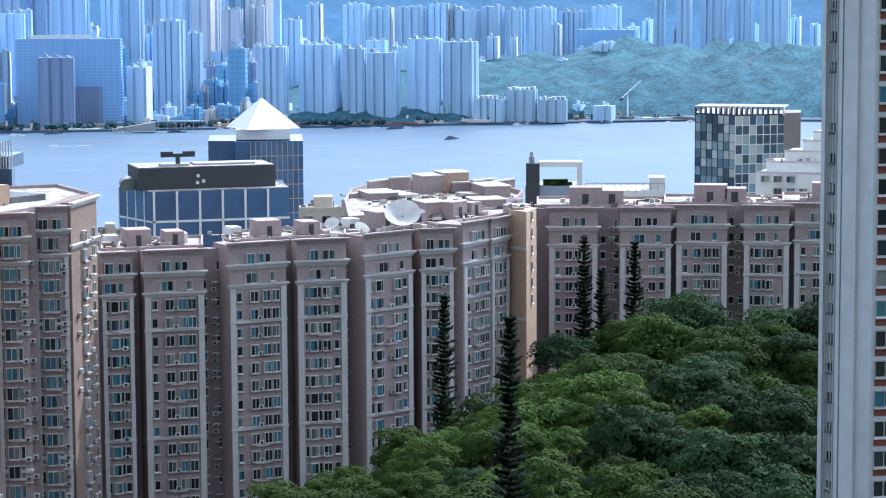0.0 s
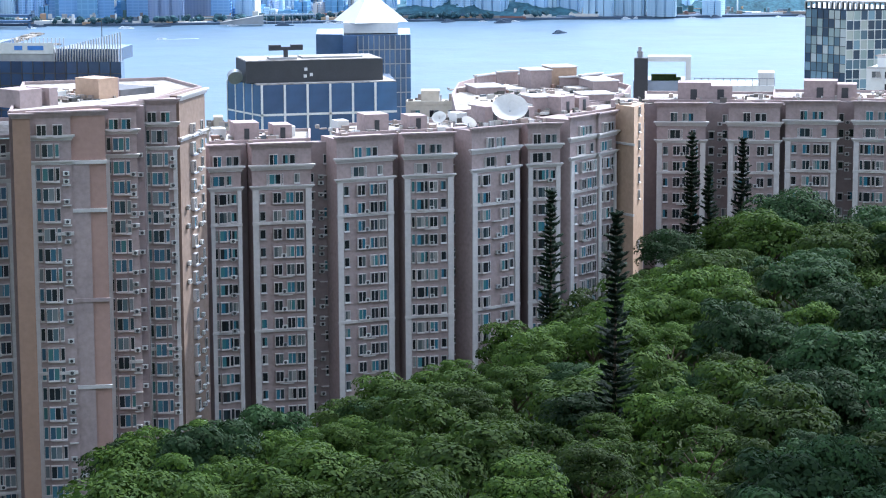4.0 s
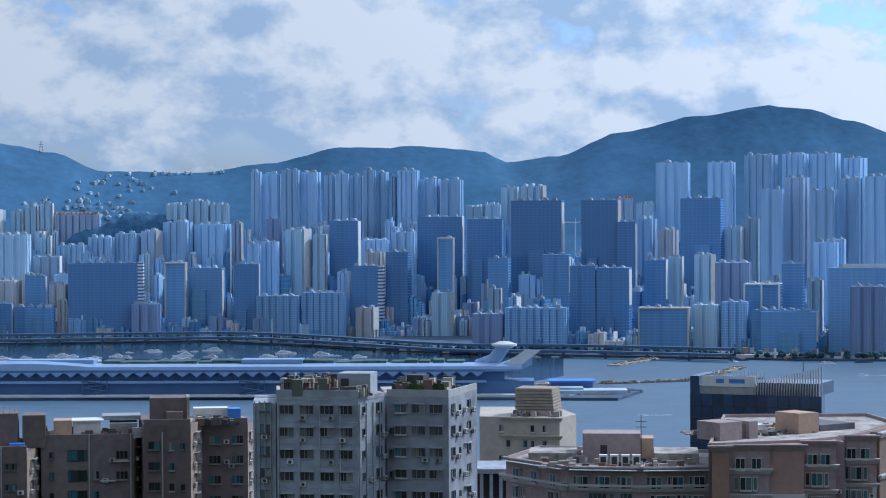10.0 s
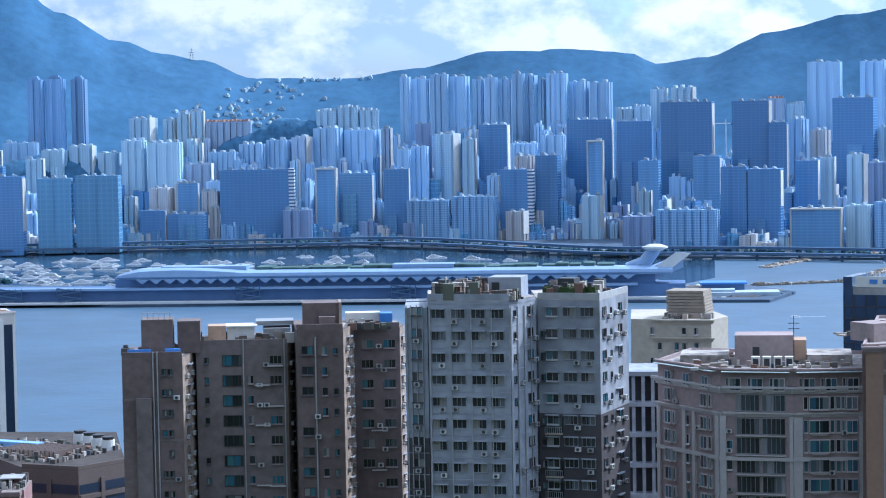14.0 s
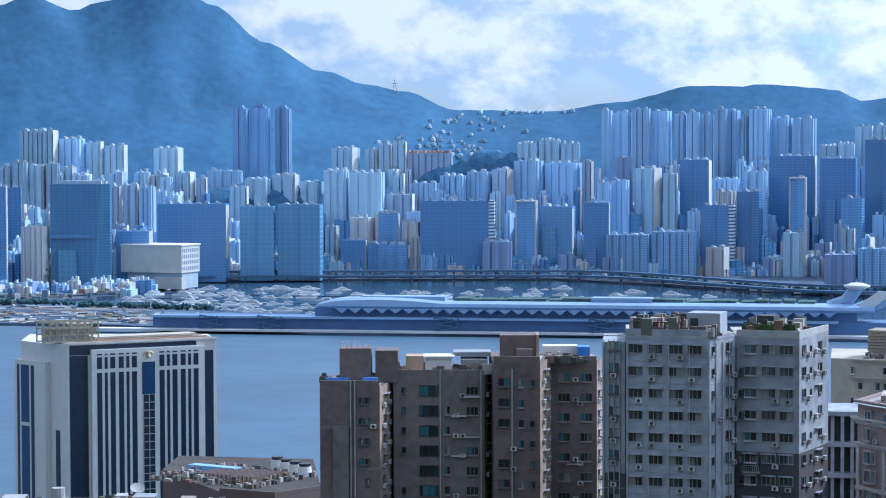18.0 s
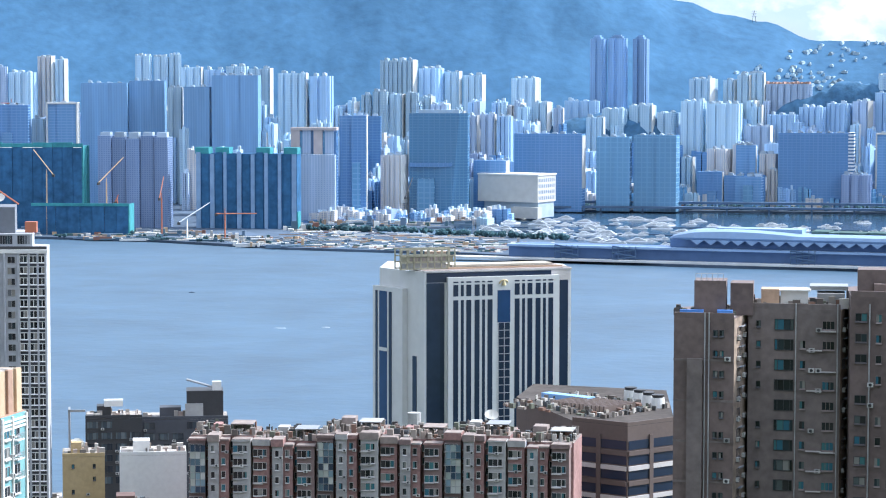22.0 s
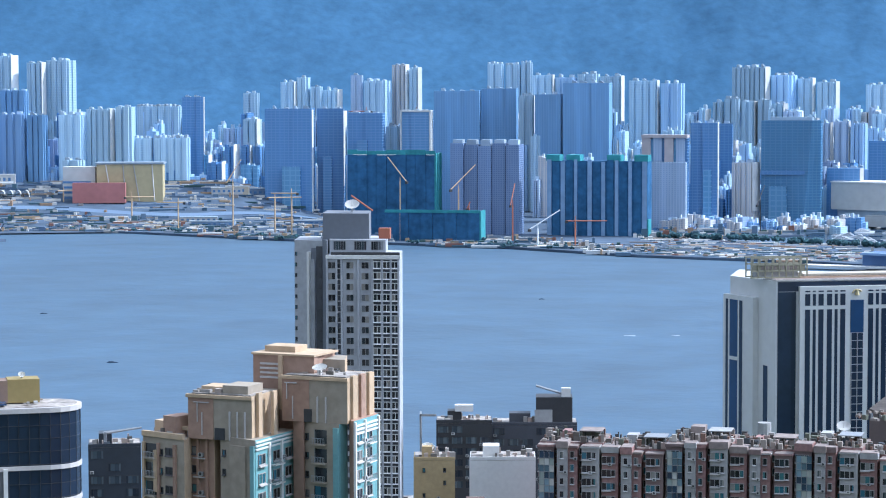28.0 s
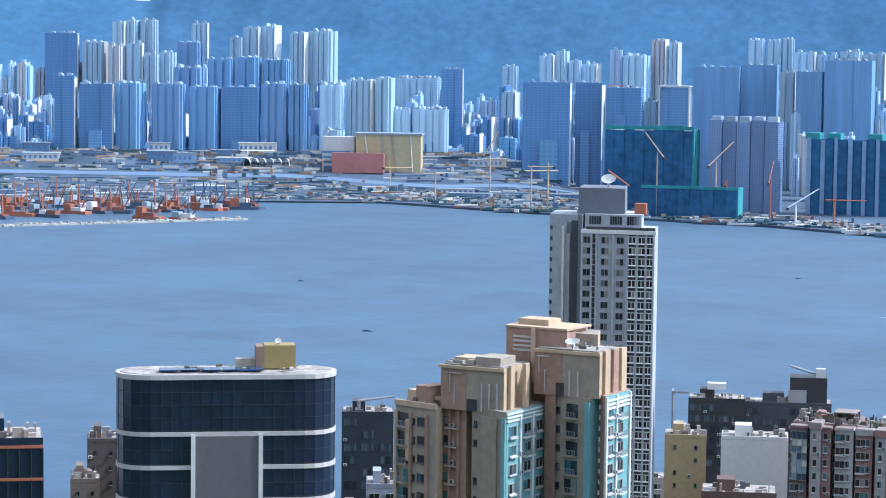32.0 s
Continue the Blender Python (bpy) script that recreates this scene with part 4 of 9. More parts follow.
KOWLOON_CITY = [
    (-30.18, -29.36, 4250, 253, "n"), (-29.32, -28.70, 4240, 238, "w"), (-28.61, -28.29, 4260, 274, "w"), (-28.29, -27.96, 4262, 277, "w"),
    (-27.96, -27.52, 4260, 278, "w"), (-28.72, -28.29, 4210, 232, "o"), (-28.29, -27.87, 4212, 236, "w"), (-27.87, -27.50, 4205, 217, "w"),
    (-27.50, -27.10, 4210, 221, "w"), (-27.10, -26.52, 4240, 239, "r"), (-26.75, -26.33, 4262, 273, "w"), (-25.85, -25.53, 4250, 249, "w"),
    (-25.53, -25.10, 4255, 267, "w"), (-25.10, -24.62, 4258, 270, "w"), (-24.43, -23.98, 4250, 258, "w"), (-23.98, -23.28, 4255, 262, "w"),
    (-29.96, -29.43, 3985, 181, "n"), (-29.38, -28.56, 3980, 168, "n"), (-28.56, -27.82, 3985, 170, "d"), (-27.69, -26.87, 3980, 169, "r"),
    (-26.81, -26.04, 3985, 165, "d"), (-26.04, -25.10, 3980, 165, "n"), (-25.10, -24.43, 3985, 171, "r"), (-24.43, -23.95, 3980, 170, "d"),
    (-23.71, -23.06, 3985, 170, "w"), (-23.06, -22.36, 3990, 179, "w"), (-22.36, -21.90, 3985, 183, "w"), (-27.18, -26.41, 4100, 196, "r"),
    (-26.36, -25.72, 4110, 211, "d"), (-25.69, -25.08, 4110, 214, "d"), (-25.05, -24.38, 4110, 210, "d"), (-22.09, -21.49, 3990, 133, "v"),
    (-21.47, -20.60, 3985, 133, "v"), (-20.79, -20.25, 4060, 198, "n"), (-23.63, -23.09, 3890, 98, "w"), (-21.87, -20.79, 4215, 183, "v"),
]
KWUN_TONG_RISE = [
    (21.87, 22.36, 3950, 241, "r"), (22.36, 22.90, 3960, 244, "r"), (22.95, 23.41, 4150, 253, "r"), (23.41, 23.83, 4160, 251, "r"), (23.83, 24.18, 4150, 266, "r"), (24.18, 24.50, 4160, 264, "r"),
    (24.50, 24.90, 4150, 271, "r"), (24.90, 25.30, 4160, 269, "r"), (25.30, 25.73, 4150, 273, "r"), (25.73, 26.15, 4160, 272, "r"), (25.28, 25.94, 3950, 178, "p"), (26.73, 27.13, 4000, 166, "w"),
    (23.27, 23.94, 3930, 188, "r"), (24.02, 24.56, 3940, 195, "p"),
]
DISTRICTS = (HILLFOOT_EAST, KWUN_TONG_RISE, KWUN_TONG_BACK, KWUN_TONG_FRONT, EAST_BANK, EAST_RIDGE, KAI_TAK, KAI_TAK_WEST, KOWLOON_CITY)
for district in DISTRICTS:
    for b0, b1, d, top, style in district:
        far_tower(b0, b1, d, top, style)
# smaller blocks between them, too many to tell apart: bearing range, distance range, height range, how many, kinds
crowd = bmesh.new()
CROWD = {"r": 0, "w": 1, "p": 2, "o": 3, "g": 4, "d": 5, "e": 6, "b": 7, "l": 8}
rc = random.Random(31)
for lo, hi, da, db, za, zb, n, kinds in (
        (12.2, 26, 3500, 3560, 10, 36, 80, "lgbwolwg"), (12.4, 26, 3600, 3660, 26, 60, 70, "rlgwobd"), (12.4, 26, 3720, 3790, 44, 86, 70, "rpgwdbl"), (12.4, 26, 3860, 3930, 66, 112, 66, "rpgwdrr"),
        (13, 26, 4020, 4080, 92, 138, 66, "rpwrdr"), (14, 26, 4170, 4230, 120, 178, 60, "rrpwrd"),
        (-4.4, 12.2, 3952, 3975, 12, 40, 100, "lgwobgd"), (-4.4, 12.3, 4000, 4030, 34, 72, 96, "rlgwobgd"), (-4.4, 12.4, 4070, 4100, 66, 108, 90, "rwpgrd"), (-4.4, 12.5, 4140, 4170, 96, 142, 90, "rwrpdr"),
        (-0.4, 1.6, 4205, 4235, 140, 180, 12, "rwrp"), (6.0, 12.5, 4205, 4235, 140, 196, 40, "rrrp"),
        (-9.4, -4.6, 3520, 3600, 8, 26, 50, "oowlbdo"), (-12, -4.4, 3720, 3770, 30, 66, 50, "rwlobd"), (-12.4, -4.4, 3860, 3930, 62, 104, 56, "rwpobd"), (-13, -4, 4050, 4100, 100, 146, 60, "rwrwow"), (-13.5, -4, 4200, 4235, 140, 178, 60, "rwwpwo"),
        (-31.5, -17, 3990, 4020, 60, 92, 70, "rgrddd"), (-31.5, -16.5, 4060, 4090, 84, 120, 76, "rgrddg"), (-31.5, -16.5, 4130, 4160, 108, 146, 74, "rbrwdr"), (-31.5, -13, 4205, 4235, 134, 176, 90, "wrrpdw"), (-32, -24, 4250, 4290, 170, 205, 40, "wrow"),
        (25, 34, 3860, 4240, 50, 112, 60, "eeew"), (25, 34, 3480, 3640, 10, 30, 26, "ewee"), (33, 41, 4190, 4290, 100, 140, 14, "e")):
    for k in range(n):
        b, d = lo + (hi - lo) * (k + rc.uniform(0.1, 0.9)) / n, rc.uniform(da, db)
        top, kind = rc.uniform(za, zb), CROWD[rc.choice(kinds)]
        turn = Matrix.Translation(spot(b, d)) @ Matrix.Rotation(-radians(b) - radians(rc.uniform(8, 32)), 4, "Z")
        w, dep = rc.uniform(10, 30) if top < 110 else rc.uniform(9, 20), rc.uniform(10, 22)
        fresh = len(crowd.verts)
        for i in range(3):
            box(crowd, -w / 2 + w * i / 3, -w / 2 + w * (i + 1) / 3 - rc.uniform(0.4, 1.4), -dep / 2 - (i % 2) * rc.uniform(1, 4), dep / 2, 0, top - rc.uniform(0, 4), kind)
        for i in range(2):
            x = rc.uniform(-w * 0.35, w * 0.2)
            box(crowd, x, x + rc.uniform(2, 5), -3 + 2 * i, 2 + 2 * i, top - 4, top + rc.uniform(0.5, 4.5), 9)
        # pale slip on the right side gives a sunlit edge by colour
        if rc.random() < 0.3:
            box(crowd, w / 2 - 0.3, w / 2 + rc.uniform(0.4, 1.2), -dep / 2 - rc.uniform(0, 1.5), dep / 2, 0, top - rc.uniform(-1, 5), 10)
        crowd.verts.ensure_lookup_table()
        for v in crowd.verts[fresh:]:
            v.co = turn @ v.co
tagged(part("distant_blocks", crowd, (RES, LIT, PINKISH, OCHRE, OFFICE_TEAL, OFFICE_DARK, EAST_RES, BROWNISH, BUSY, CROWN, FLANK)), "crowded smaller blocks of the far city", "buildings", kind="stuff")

# low sheds, piers and yards along the far sea walls
SITE = pick("dusty_site_clutter", [(0.10, 0.16, 0.24), (0.05, 0.10, 0.16), (0.26, 0.23, 0.21), (0.13, 0.19, 0.28), (0.48, 0.48, 0.47), (0.07, 0.12, 0.20), (0.52, 0.50, 0.46), (0.36, 0.25, 0.16), (0.03, 0.08, 0.09), (0.62, 0.62, 0.60), (0.09, 0.14, 0.22), (0.03, 0.075, 0.085), (0.40, 0.30, 0.2), (0.58, 0.57, 0.54)], 0.85, "island")


def yard(name, b0, b1, line, deep, n, high, label, seed):
    """Low sheds, decks, hedges and stacks in long rows that follow the shore."""
    r = random.Random(seed)
    bm = bmesh.new()
    rows_ = max(4, int(deep / 14))
    for k in range(n):
        b = r.uniform(b0, b1)
        d = ramp(b, line) + 6 + ((r.randrange(rows_) + r.uniform(0.0, 0.35)) / rows_) ** 1.3 * deep
        if "inner" in name and abs(d - channel(b)) < 20:
            continue
        p = spot(b, d)
        long = r.random() < 0.45
        a, c, h = r.uniform(14, 46) if long else r.uniform(2, 9), r.uniform(2.5, 8), r.uniform(0.6, high) * (0.3 if long else 0.55 if r.random() < 0.7 else 1)
        g = west_slope(b, d) if d > 3560 and b < -16.5 else 2.4
        turn, first = Matrix.Translation((p.x, p.y, g)) @ Matrix.Rotation(-radians(b) + r.uniform(-0.16, 0.12), 4, "Z"), len(bm.verts)
        box(bm, -a / 2, a / 2, -c / 2, c / 2, -1, 0.8 + h)
        bm.verts.ensure_lookup_table()
        for v in bm.verts[first:]:
            v.co = turn @ v.co
    tagged(part(name, bm, SITE if "inner" in name else SHORE), label, "sheds", kind="stuff")


RUNWAY_EDGE = ((-28, 3800), (-25.4, 3715), (-21.9, 3540), (-18.4, 3350), (-13, 3170), (-9.9, 3022), (-5.6, 2925))
CITY_EDGE = ((-31, 3962), (-24, 3985), (-16, 3565), (-9, 3335), (-6, 3445), (-4.6, 3905), (5, 3885), (12, 3485), (20, 3355), (27, 3395), (36, 3515))
yard("waterfront_sheds", 12, 38, CITY_EDGE, 110, 420, 14, "low waterfront sheds, trees and vehicles", 1)
yard("construction_yard", -26.5, -9.5, RUNWAY_EDGE, 190, 620, 9, "construction yards with huts and stacked material", 2)
yard("construction_yard_inner", -32, -17, ((-32, 3600), (-17, 3590)), 380, 1300, 6, "site huts and half-built decks", 3)
yard("waterside_yard", -10, -4.9, CITY_EDGE, 240, 200, 14, "low industrial yards by the basin", 4)
yard("basin_quay_sheds", -4.5, 12, CITY_EDGE, 90, 240, 12, "low sheds and trees along the basin", 5)


yard("strip_gardens", -9.8, -4.8, RUNWAY_EDGE, 330, 420, 4, "low sheds, hedges and parked plant on the runway strip", 21)
yard("strip_roadside", -4.8, 13.4, ((-4.8, 3010), (-0.7, 2860), (5.5, 2812), (12.2, 2770), (13.4, 2768)), 120, 420, 6, "trees and low sheds behind the terminal", 22)


BELT = surf("dark_tree_belt", (0.042, 0.088, 0.105), 0.95, 0.5, 0.25, 0.05, 0.5, island=0.4)


def tree_belt(b0, b1, line, deep, n, high, label, seed):
    """Small crowns of uneven lumps, in a belt that follows the shore."""
    r = random.Random(seed)
    bm = bmesh.new()
    for k in range(n):
        b = r.uniform(b0, b1)
        d = ramp(b, line) + r.uniform(0, deep)
        p, h = spot(b, d, 2.8), r.uniform(0.6, 1.0) * high
        for j in range(4):
            c = p + Vector((r.uniform(-3, 3), r.uniform(-2, 2), h * r.uniform(0.35, 0.75)))
            got = bmesh.ops.create_icosphere(bm, subdivisions=1, radius=h * r.uniform(0.28, 0.45), matrix=Matrix.Translation(c))
            for v in got["verts"]:
                v.co = c + (v.co - c) * r.uniform(0.7, 1.3)
        tube(bm, p, p + Vector((0, 0, h * 0.5)), 0.4, 0.3, 4)
    tagged(part("tree_belt", bm, BELT), label, "trees", kind="stuff")


tree_belt(-9.4, -3.2, ((-9.4, 3340), (-7.1, 3300), (-5.9, 3230), (-3.2, 3150)), 34, 150, 9, "belt of dark trees along the runway strip", 41)
tree_belt(-4.3, 12, CITY_EDGE, 16, 190, 10, "dark trees along the basin road", 42)
tree_belt(12, 30, CITY_EDGE, 24, 170, 11, "dark trees along the eastern sea wall", 43)
tree_belt(-25, -10, RUNWAY_EDGE, 120, 90, 6, "scattered trees on the runway strip", 44)
tree_belt(-0.5, 12.6, ((-0.5, 2880), (5.5, 2830), (12.6, 2790)), 40, 120, 9, "dark trees behind the terminal", 45)

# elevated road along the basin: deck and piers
# deck colour is pulled to blue for the haze over the basin
DECK = surf("hazy_road_deck", (0.085, 0.14, 0.23), 0.85, 0.2, 0.1, 0.02, 0.0)
for z, shift in ((15.0, -25), (9.0, -62)):
    th = thing("flyover", spot(4, 3880, 3.0), "long elevated road on piers beside the basin", "flyover", "flyovers")
    edge = [(b, ramp(b, CITY_EDGE) + shift) for b in [-4.4 + 0.5 * i for i in range(45)]]
    bm = bmesh.new()
    for (ba, da), (bb, db) in zip(edge, edge[1:]):
        p, q = spot(ba, da) - th.location, spot(bb, db) - th.location
        n = Vector((-(q - p).y, (q - p).x, 0)).normalized() * 12
        vs = [bm.verts.new((v.x, v.y, zz)) for zz in (z - 4.2, z - 0.6) for v in (p, q, q + n, p + n)]
        for f in ((3, 2, 1, 0), (4, 5, 6, 7), (0, 1, 5, 4), (2, 3, 7, 6)):
            bm.faces.new([vs[i] for i in f])
    bmesh.ops.remove_doubles(bm, verts=bm.verts, dist=0.6)
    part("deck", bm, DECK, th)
    pier = bmesh.new()
    box(pier, -1.6, 1.6, -1.6, 1.6, -5.5, z - 4.2)
    pier = mesh("pier", pier, DECK)
    for ba, da in edge[::2]:
        put("pier", pier, th, Matrix.Translation(spot(ba, da + 6, 0) - Vector((th.location.x, th.location.y, 0))))

# ---- cruise terminal on the runway strip
HULL = surf("blue_painted_steel", (0.075, 0.145, 0.30), 0.5, 0.15, 0.1, 0.02, 0.0)
DECKROOF = surf("silver_blue_roof", (0.24, 0.35, 0.53), 0.35, 0.12, 0.1, 0.02, 0.0)
LAWN = surf("roof_lawn", (0.075, 0.125, 0.125), 0.95, 0.45, 0.15, 0.02, 0.0)
ta, tb = spot(-0.9, 2785), spot(12.6, 2705)
tw = (tb - ta).length
term = thing("cruise_terminal", Vector((ta.x, ta.y, 3.2)), "long blue and silver ship terminal with a planted roof", "terminal building", rz=math.atan2(tb.y - ta.y, tb.x - ta.x))
bm = bmesh.new()
box(bm, 6, tw - 20, 10, 60, 0, 27)
part("hall", bm, HULL, term)
bm = bmesh.new()
n = 90
for k in range(n):
    x0, x1 = tw * k / n, tw * (k + 1) / n
    arch = []
    for x in (x0, x1):
        u = min(1, x / 35.0) ** 0.5 * (1.0 if x < tw - 60 else 1.0 - 0.15 * ((x - tw + 60) / 60))
        lift = 4.0 * math.sin(math.pi * min(1.0, x / 160.0)) if x < 160 else 0.0
        ring = [(2.5, 27), (0, 30), (1.5, 33.5 + lift), (8, 36.0 + lift), (22, 36.6 + lift), (60, 34)]
        arch.append([bm.verts.new((x, 30 + (y - 30) * u, 27 + (z - 27) * u)) for y, z in ring])
    for j in range(5):
        bm.faces.new((arch[0][j], arch[1][j], arch[1][j + 1], arch[0][j + 1]))
bmesh.ops.remove_doubles(bm, verts=bm.verts, dist=0.01)
part("roof", bm, DECKROOF, term, "smooth silver roof with a rounded end")
tri = bmesh.new()
v = [tri.verts.new(p) for p in ((8, -0.4, 6.5), (-8, -0.4, 6.5), (0, -0.4, 1.0), (8, 2.5, 6.5), (-8, 2.5, 6.5), (0, 2.5, 1.0))]
for f in ((0, 1, 2), (5, 4, 3), (0, 3, 4, 1), (1, 4, 5, 2), (2, 5, 3, 0)):
    tri.faces.new([v[i] for i in f])
tri = mesh("roof_fin", tri, DECKROOF)
for k in range(int((tw - 60) / 16)):
    put("roof_fin", tri, term, Matrix.Translation((40 + 16 * k, 0.6, 20.8)))
bm = bmesh.new()
box(bm, -190, tw + 14, 6, 58, 0, 16)
part("podium", bm, HULL, term, "blue podium deck")
bm = bmesh.new()
box(bm, -190, tw - 40, -3, 9, 15.0, 17.6)
part("gallery", bm, DECKROOF, term)
bm = bmesh.new()
box(bm, -260, tw + 14, -14, 6, 0, 2.2)
part("apron", bm, surf("pale_quay_edge", (0.55, 0.56, 0.56), 0.9, 0.2, 0.05, 0.01, 0.0), term, "pale quay apron")
for k in range(26):
    x = 170 + (tw - 240) * k / 26
    slab("roof_garden", term, None, LAWN, x, x + random.uniform(10, 22), 16, 50, 36.0, 37.5 + random.uniform(0, 2.5), "planted roof terrace")
for x in (60, 330):
    bm = bmesh.new()
    box(bm, x, x + 70 if x > 100 else x + 100, 12, 40, 36.6, 41)
    part("skylight", bm, DECKROOF, term)
bm = bmesh.new()
ends = []
for k in range(7):
    u = k / 6
    ends.append([bm.verts.new(v) for v in ((tw - 34 + 46 * u, 12, 14 + 20 * u), (tw - 34 + 46 * u, 46, 14 + 20 * u), (tw - 34 + 46 * u, 46, 31 + 15 * u + 3 * u * u), (tw - 34 + 46 * u, 12, 31 + 15 * u + 3 * u * u))])
for a, b in zip(ends, ends[1:]):
    for i in range(4):
        bm.faces.new((a[i], a[(i + 1) % 4], b[(i + 1) % 4], b[i]))
bm.faces.new(ends[0][::-1]), bm.faces.new(ends[-1])
part("prow", bm, DECKROOF, term, "raked silver end of the roof")
bm = bmesh.new()
v = [bm.verts.new(p) for p in ((tw - 26, 11.4, 30), (tw - 8, 11.4, 28), (tw + 21, 11.4, 50), (tw + 4, 11.4, 51.5), (tw - 26, 13, 30), (tw - 8, 13, 28), (tw + 21, 13, 50), (tw + 4, 13, 51.5))]
for f in ((0, 1, 2, 3), (7, 6, 5, 4), (0, 4, 5, 1), (1, 5, 6, 2), (2, 6, 7, 3), (3, 7, 4, 0)):
    bm.faces.new([v[i] for i in f])
part("fin", bm, FLANK, term, "tall white slanting fin")
bm = bmesh.new()
tube(bm, (tw - 52, 26, 33), (tw - 30, 30, 40), 6, 7, 10)
tube(bm, (tw - 34, 30, 36), (tw - 20, 30, 54), 8, 7, 12)
part("lookout_neck", bm, DECKROOF, term, "swept neck under the lookout")
bm = bmesh.new()
for z0, z1, r0, r1 in ((52, 55, 8, 14), (55.1, 57, 14.6, 14.6), (57.1, 59.5, 13, 7)):
    tube(bm, (tw - 20, 30, z0), (tw - 20, 30, z1), r0, r1, 24)
part("lookout", bm, FLANK, term, "round white lookout")
for x in (-130, -60, 150, 330, 510):
    g = thing("gangway", term.matrix_basis @ Vector((x, -4, 2.2)), "pale steel passenger gangway on the quay", "gangway", "gangways", term.rotation_euler.z)
    g.matrix_basis = Matrix.Translation(term.matrix_basis @ Vector((x, -4, 2.2))) @ Matrix.Rotation(math.atan2(tb.y - ta.y, tb.x - ta.x), 4, "Z")
    bm = bmesh.new()
    for k in range(5):
        tube(bm, (k * 7, 0, 0), (k * 7, 0, 16), 0.5, 0.5, 5)
    part("leg_frame", bm, DECK, g)
    bm = bmesh.new()
    for k in range(4):
        tube(bm, (k % 2 * 28, 0, 4 * k), (28 - k % 2 * 28, 0, 4 * k + 4), 0.8, 0.8, 5)
    part("ramp", bm, DECK, g)
# park pavilion and tip of the strip
tip = thing("pavilion", spot(13.8, 2760, 3.2), "blue-roofed pavilion at the tip of the pier", "pavilion", rz=-0.2)
for name, x0, x1, y0, y1, z0, z1, m in (("hall", -24, 24, 0, 30, 0, 11, HULL), ("roof", -27, 27, -3, 33, 11, 13, BLUETIN), ("terrace", -30, 62, -40, -4, 0, 4.5, CROWN), ("canopy", -22, 12, -30, -8, 4.5, 7, CROWN)):
    slab(name, tip, None, m, x0, x1, y0, y1, z0, z1)
yard("pier_gardens", 13.0, 15.3, ((13, 2700), (15.3, 2720)), 120, 50, 3, "garden beds and shelters on the pier", 12)

# yachts and moored boats
def boat_mesh(length, kind):
    """A motor yacht: raked hull, stepped decks with dark glazing, a mast."""
    bm = bmesh.new()
    w, h = length * 0.21, length * 0.055
    pts = [(-0.5, -0.42), (-0.2, -0.5), (0.22, -0.42), (0.5, 0), (0.22, 0.42), (-0.2, 0.5), (-0.5, 0.42)]
    prism(bm, [(x * length, y * w) for x, y in pts], 0, h)
    z, tier = h, length * 0.042
    for k in range(3 if length > 16 else 2):
        x0, x1, y = -length * (0.40 - 0.06 * k), length * (0.24 - 0.13 * k), w * (0.40 - 0.07 * k)
        box(bm, x0 + length * 0.03, x1 - length * 0.02, -y + 0.2, y - 0.2, z - 0.05, z + tier * 0.46, 1)
        box(bm, x0, x1, -y, y, z + tier * 0.44, z + tier, 0)
        z += tier
    tube(bm, (-length * 0.08, 0, h), (-length * 0.12, 0, z + length * 0.06), 0.12, 0.06, 5)
    return mesh("hull", bm, kind, BERTH)


BERTH = surf("dark_boat_glazing", (0.05, 0.085, 0.13), 0.4, 0.3, 0.3, 0.05, 0.0)
YACHT = surf("white_gelcoat", (0.74, 0.77, 0.80), 0.35, 0.1, 0.3, 0.05, 0.0)
BARGE = surf("dark_barge_steel", (0.06, 0.09, 0.14), 0.7, 0.2, 0.3, 0.05, 0.0)
ORANGE = surf("orange_crane_paint", (0.34, 0.115, 0.065), 0.6, 0.2, 0.3, 0.05, 0.0)
DOCK = surf("dark_pontoon", (0.05, 0.085, 0.14), 0.9, 0.4, 0.2, 0.03, 0.0)
for k in range(16):
    b = -4.6 + 1.05 * k
    lo, hi = ramp(b, ((-5.2, 3300), (-0.7, 3060), (5.5, 2990), (12, 2930))), ramp(b, CITY_EDGE) - 80
    for u in (0.15, 0.33, 0.55):
        th = thing("pontoon", spot(b, lo + (hi - lo) * u, 0.0), "long dark floating pontoon in the yacht basin", "pontoon", "basin pontoons", -radians(b) + 0.05)
        slab("deck", th, None, DOCK, -30, 28, -3, 3, -0.5, 1.2)
yachts = [boat_mesh(s, YACHT) for s in (13, 17, 23, 31)]
for k in range(290):
    b = random.uniform(-5.2, 12.0) if k < 225 else random.uniform(-5.2, 0.5)
    lo, hi = ramp(b, ((-5.2, 3300), (-0.7, 3060), (5.5, 2990), (12, 2930))), ramp(b, CITY_EDGE) - 80
    row = random.choice((0.04, 0.10, 0.18, 0.27, 0.36, 0.48, 0.6, 0.75))
    th = thing("yacht", spot(b, lo + (hi - lo) * (row + random.uniform(0, 0.05)), 0.0), "white motor yacht moored in the basin", "yacht", "moored yachts", random.uniform(-0.5, 0.5) + random.choice((0, math.pi)))
    put("hull", random.choice(yachts), th, Matrix())
for k in range(26):
    b = random.uniform(12.6, 36)
    th = thing("barge", spot(b, ramp(b, CITY_EDGE) - random.uniform(12, 60), 0.0), "small working boat along the sea wall", "boat", "boats by the sea wall", random.uniform(-0.4, 0.4))
    put("hull", random.choice((yachts[0], yachts[1], boat_mesh(26, BARGE))), th, Matrix())
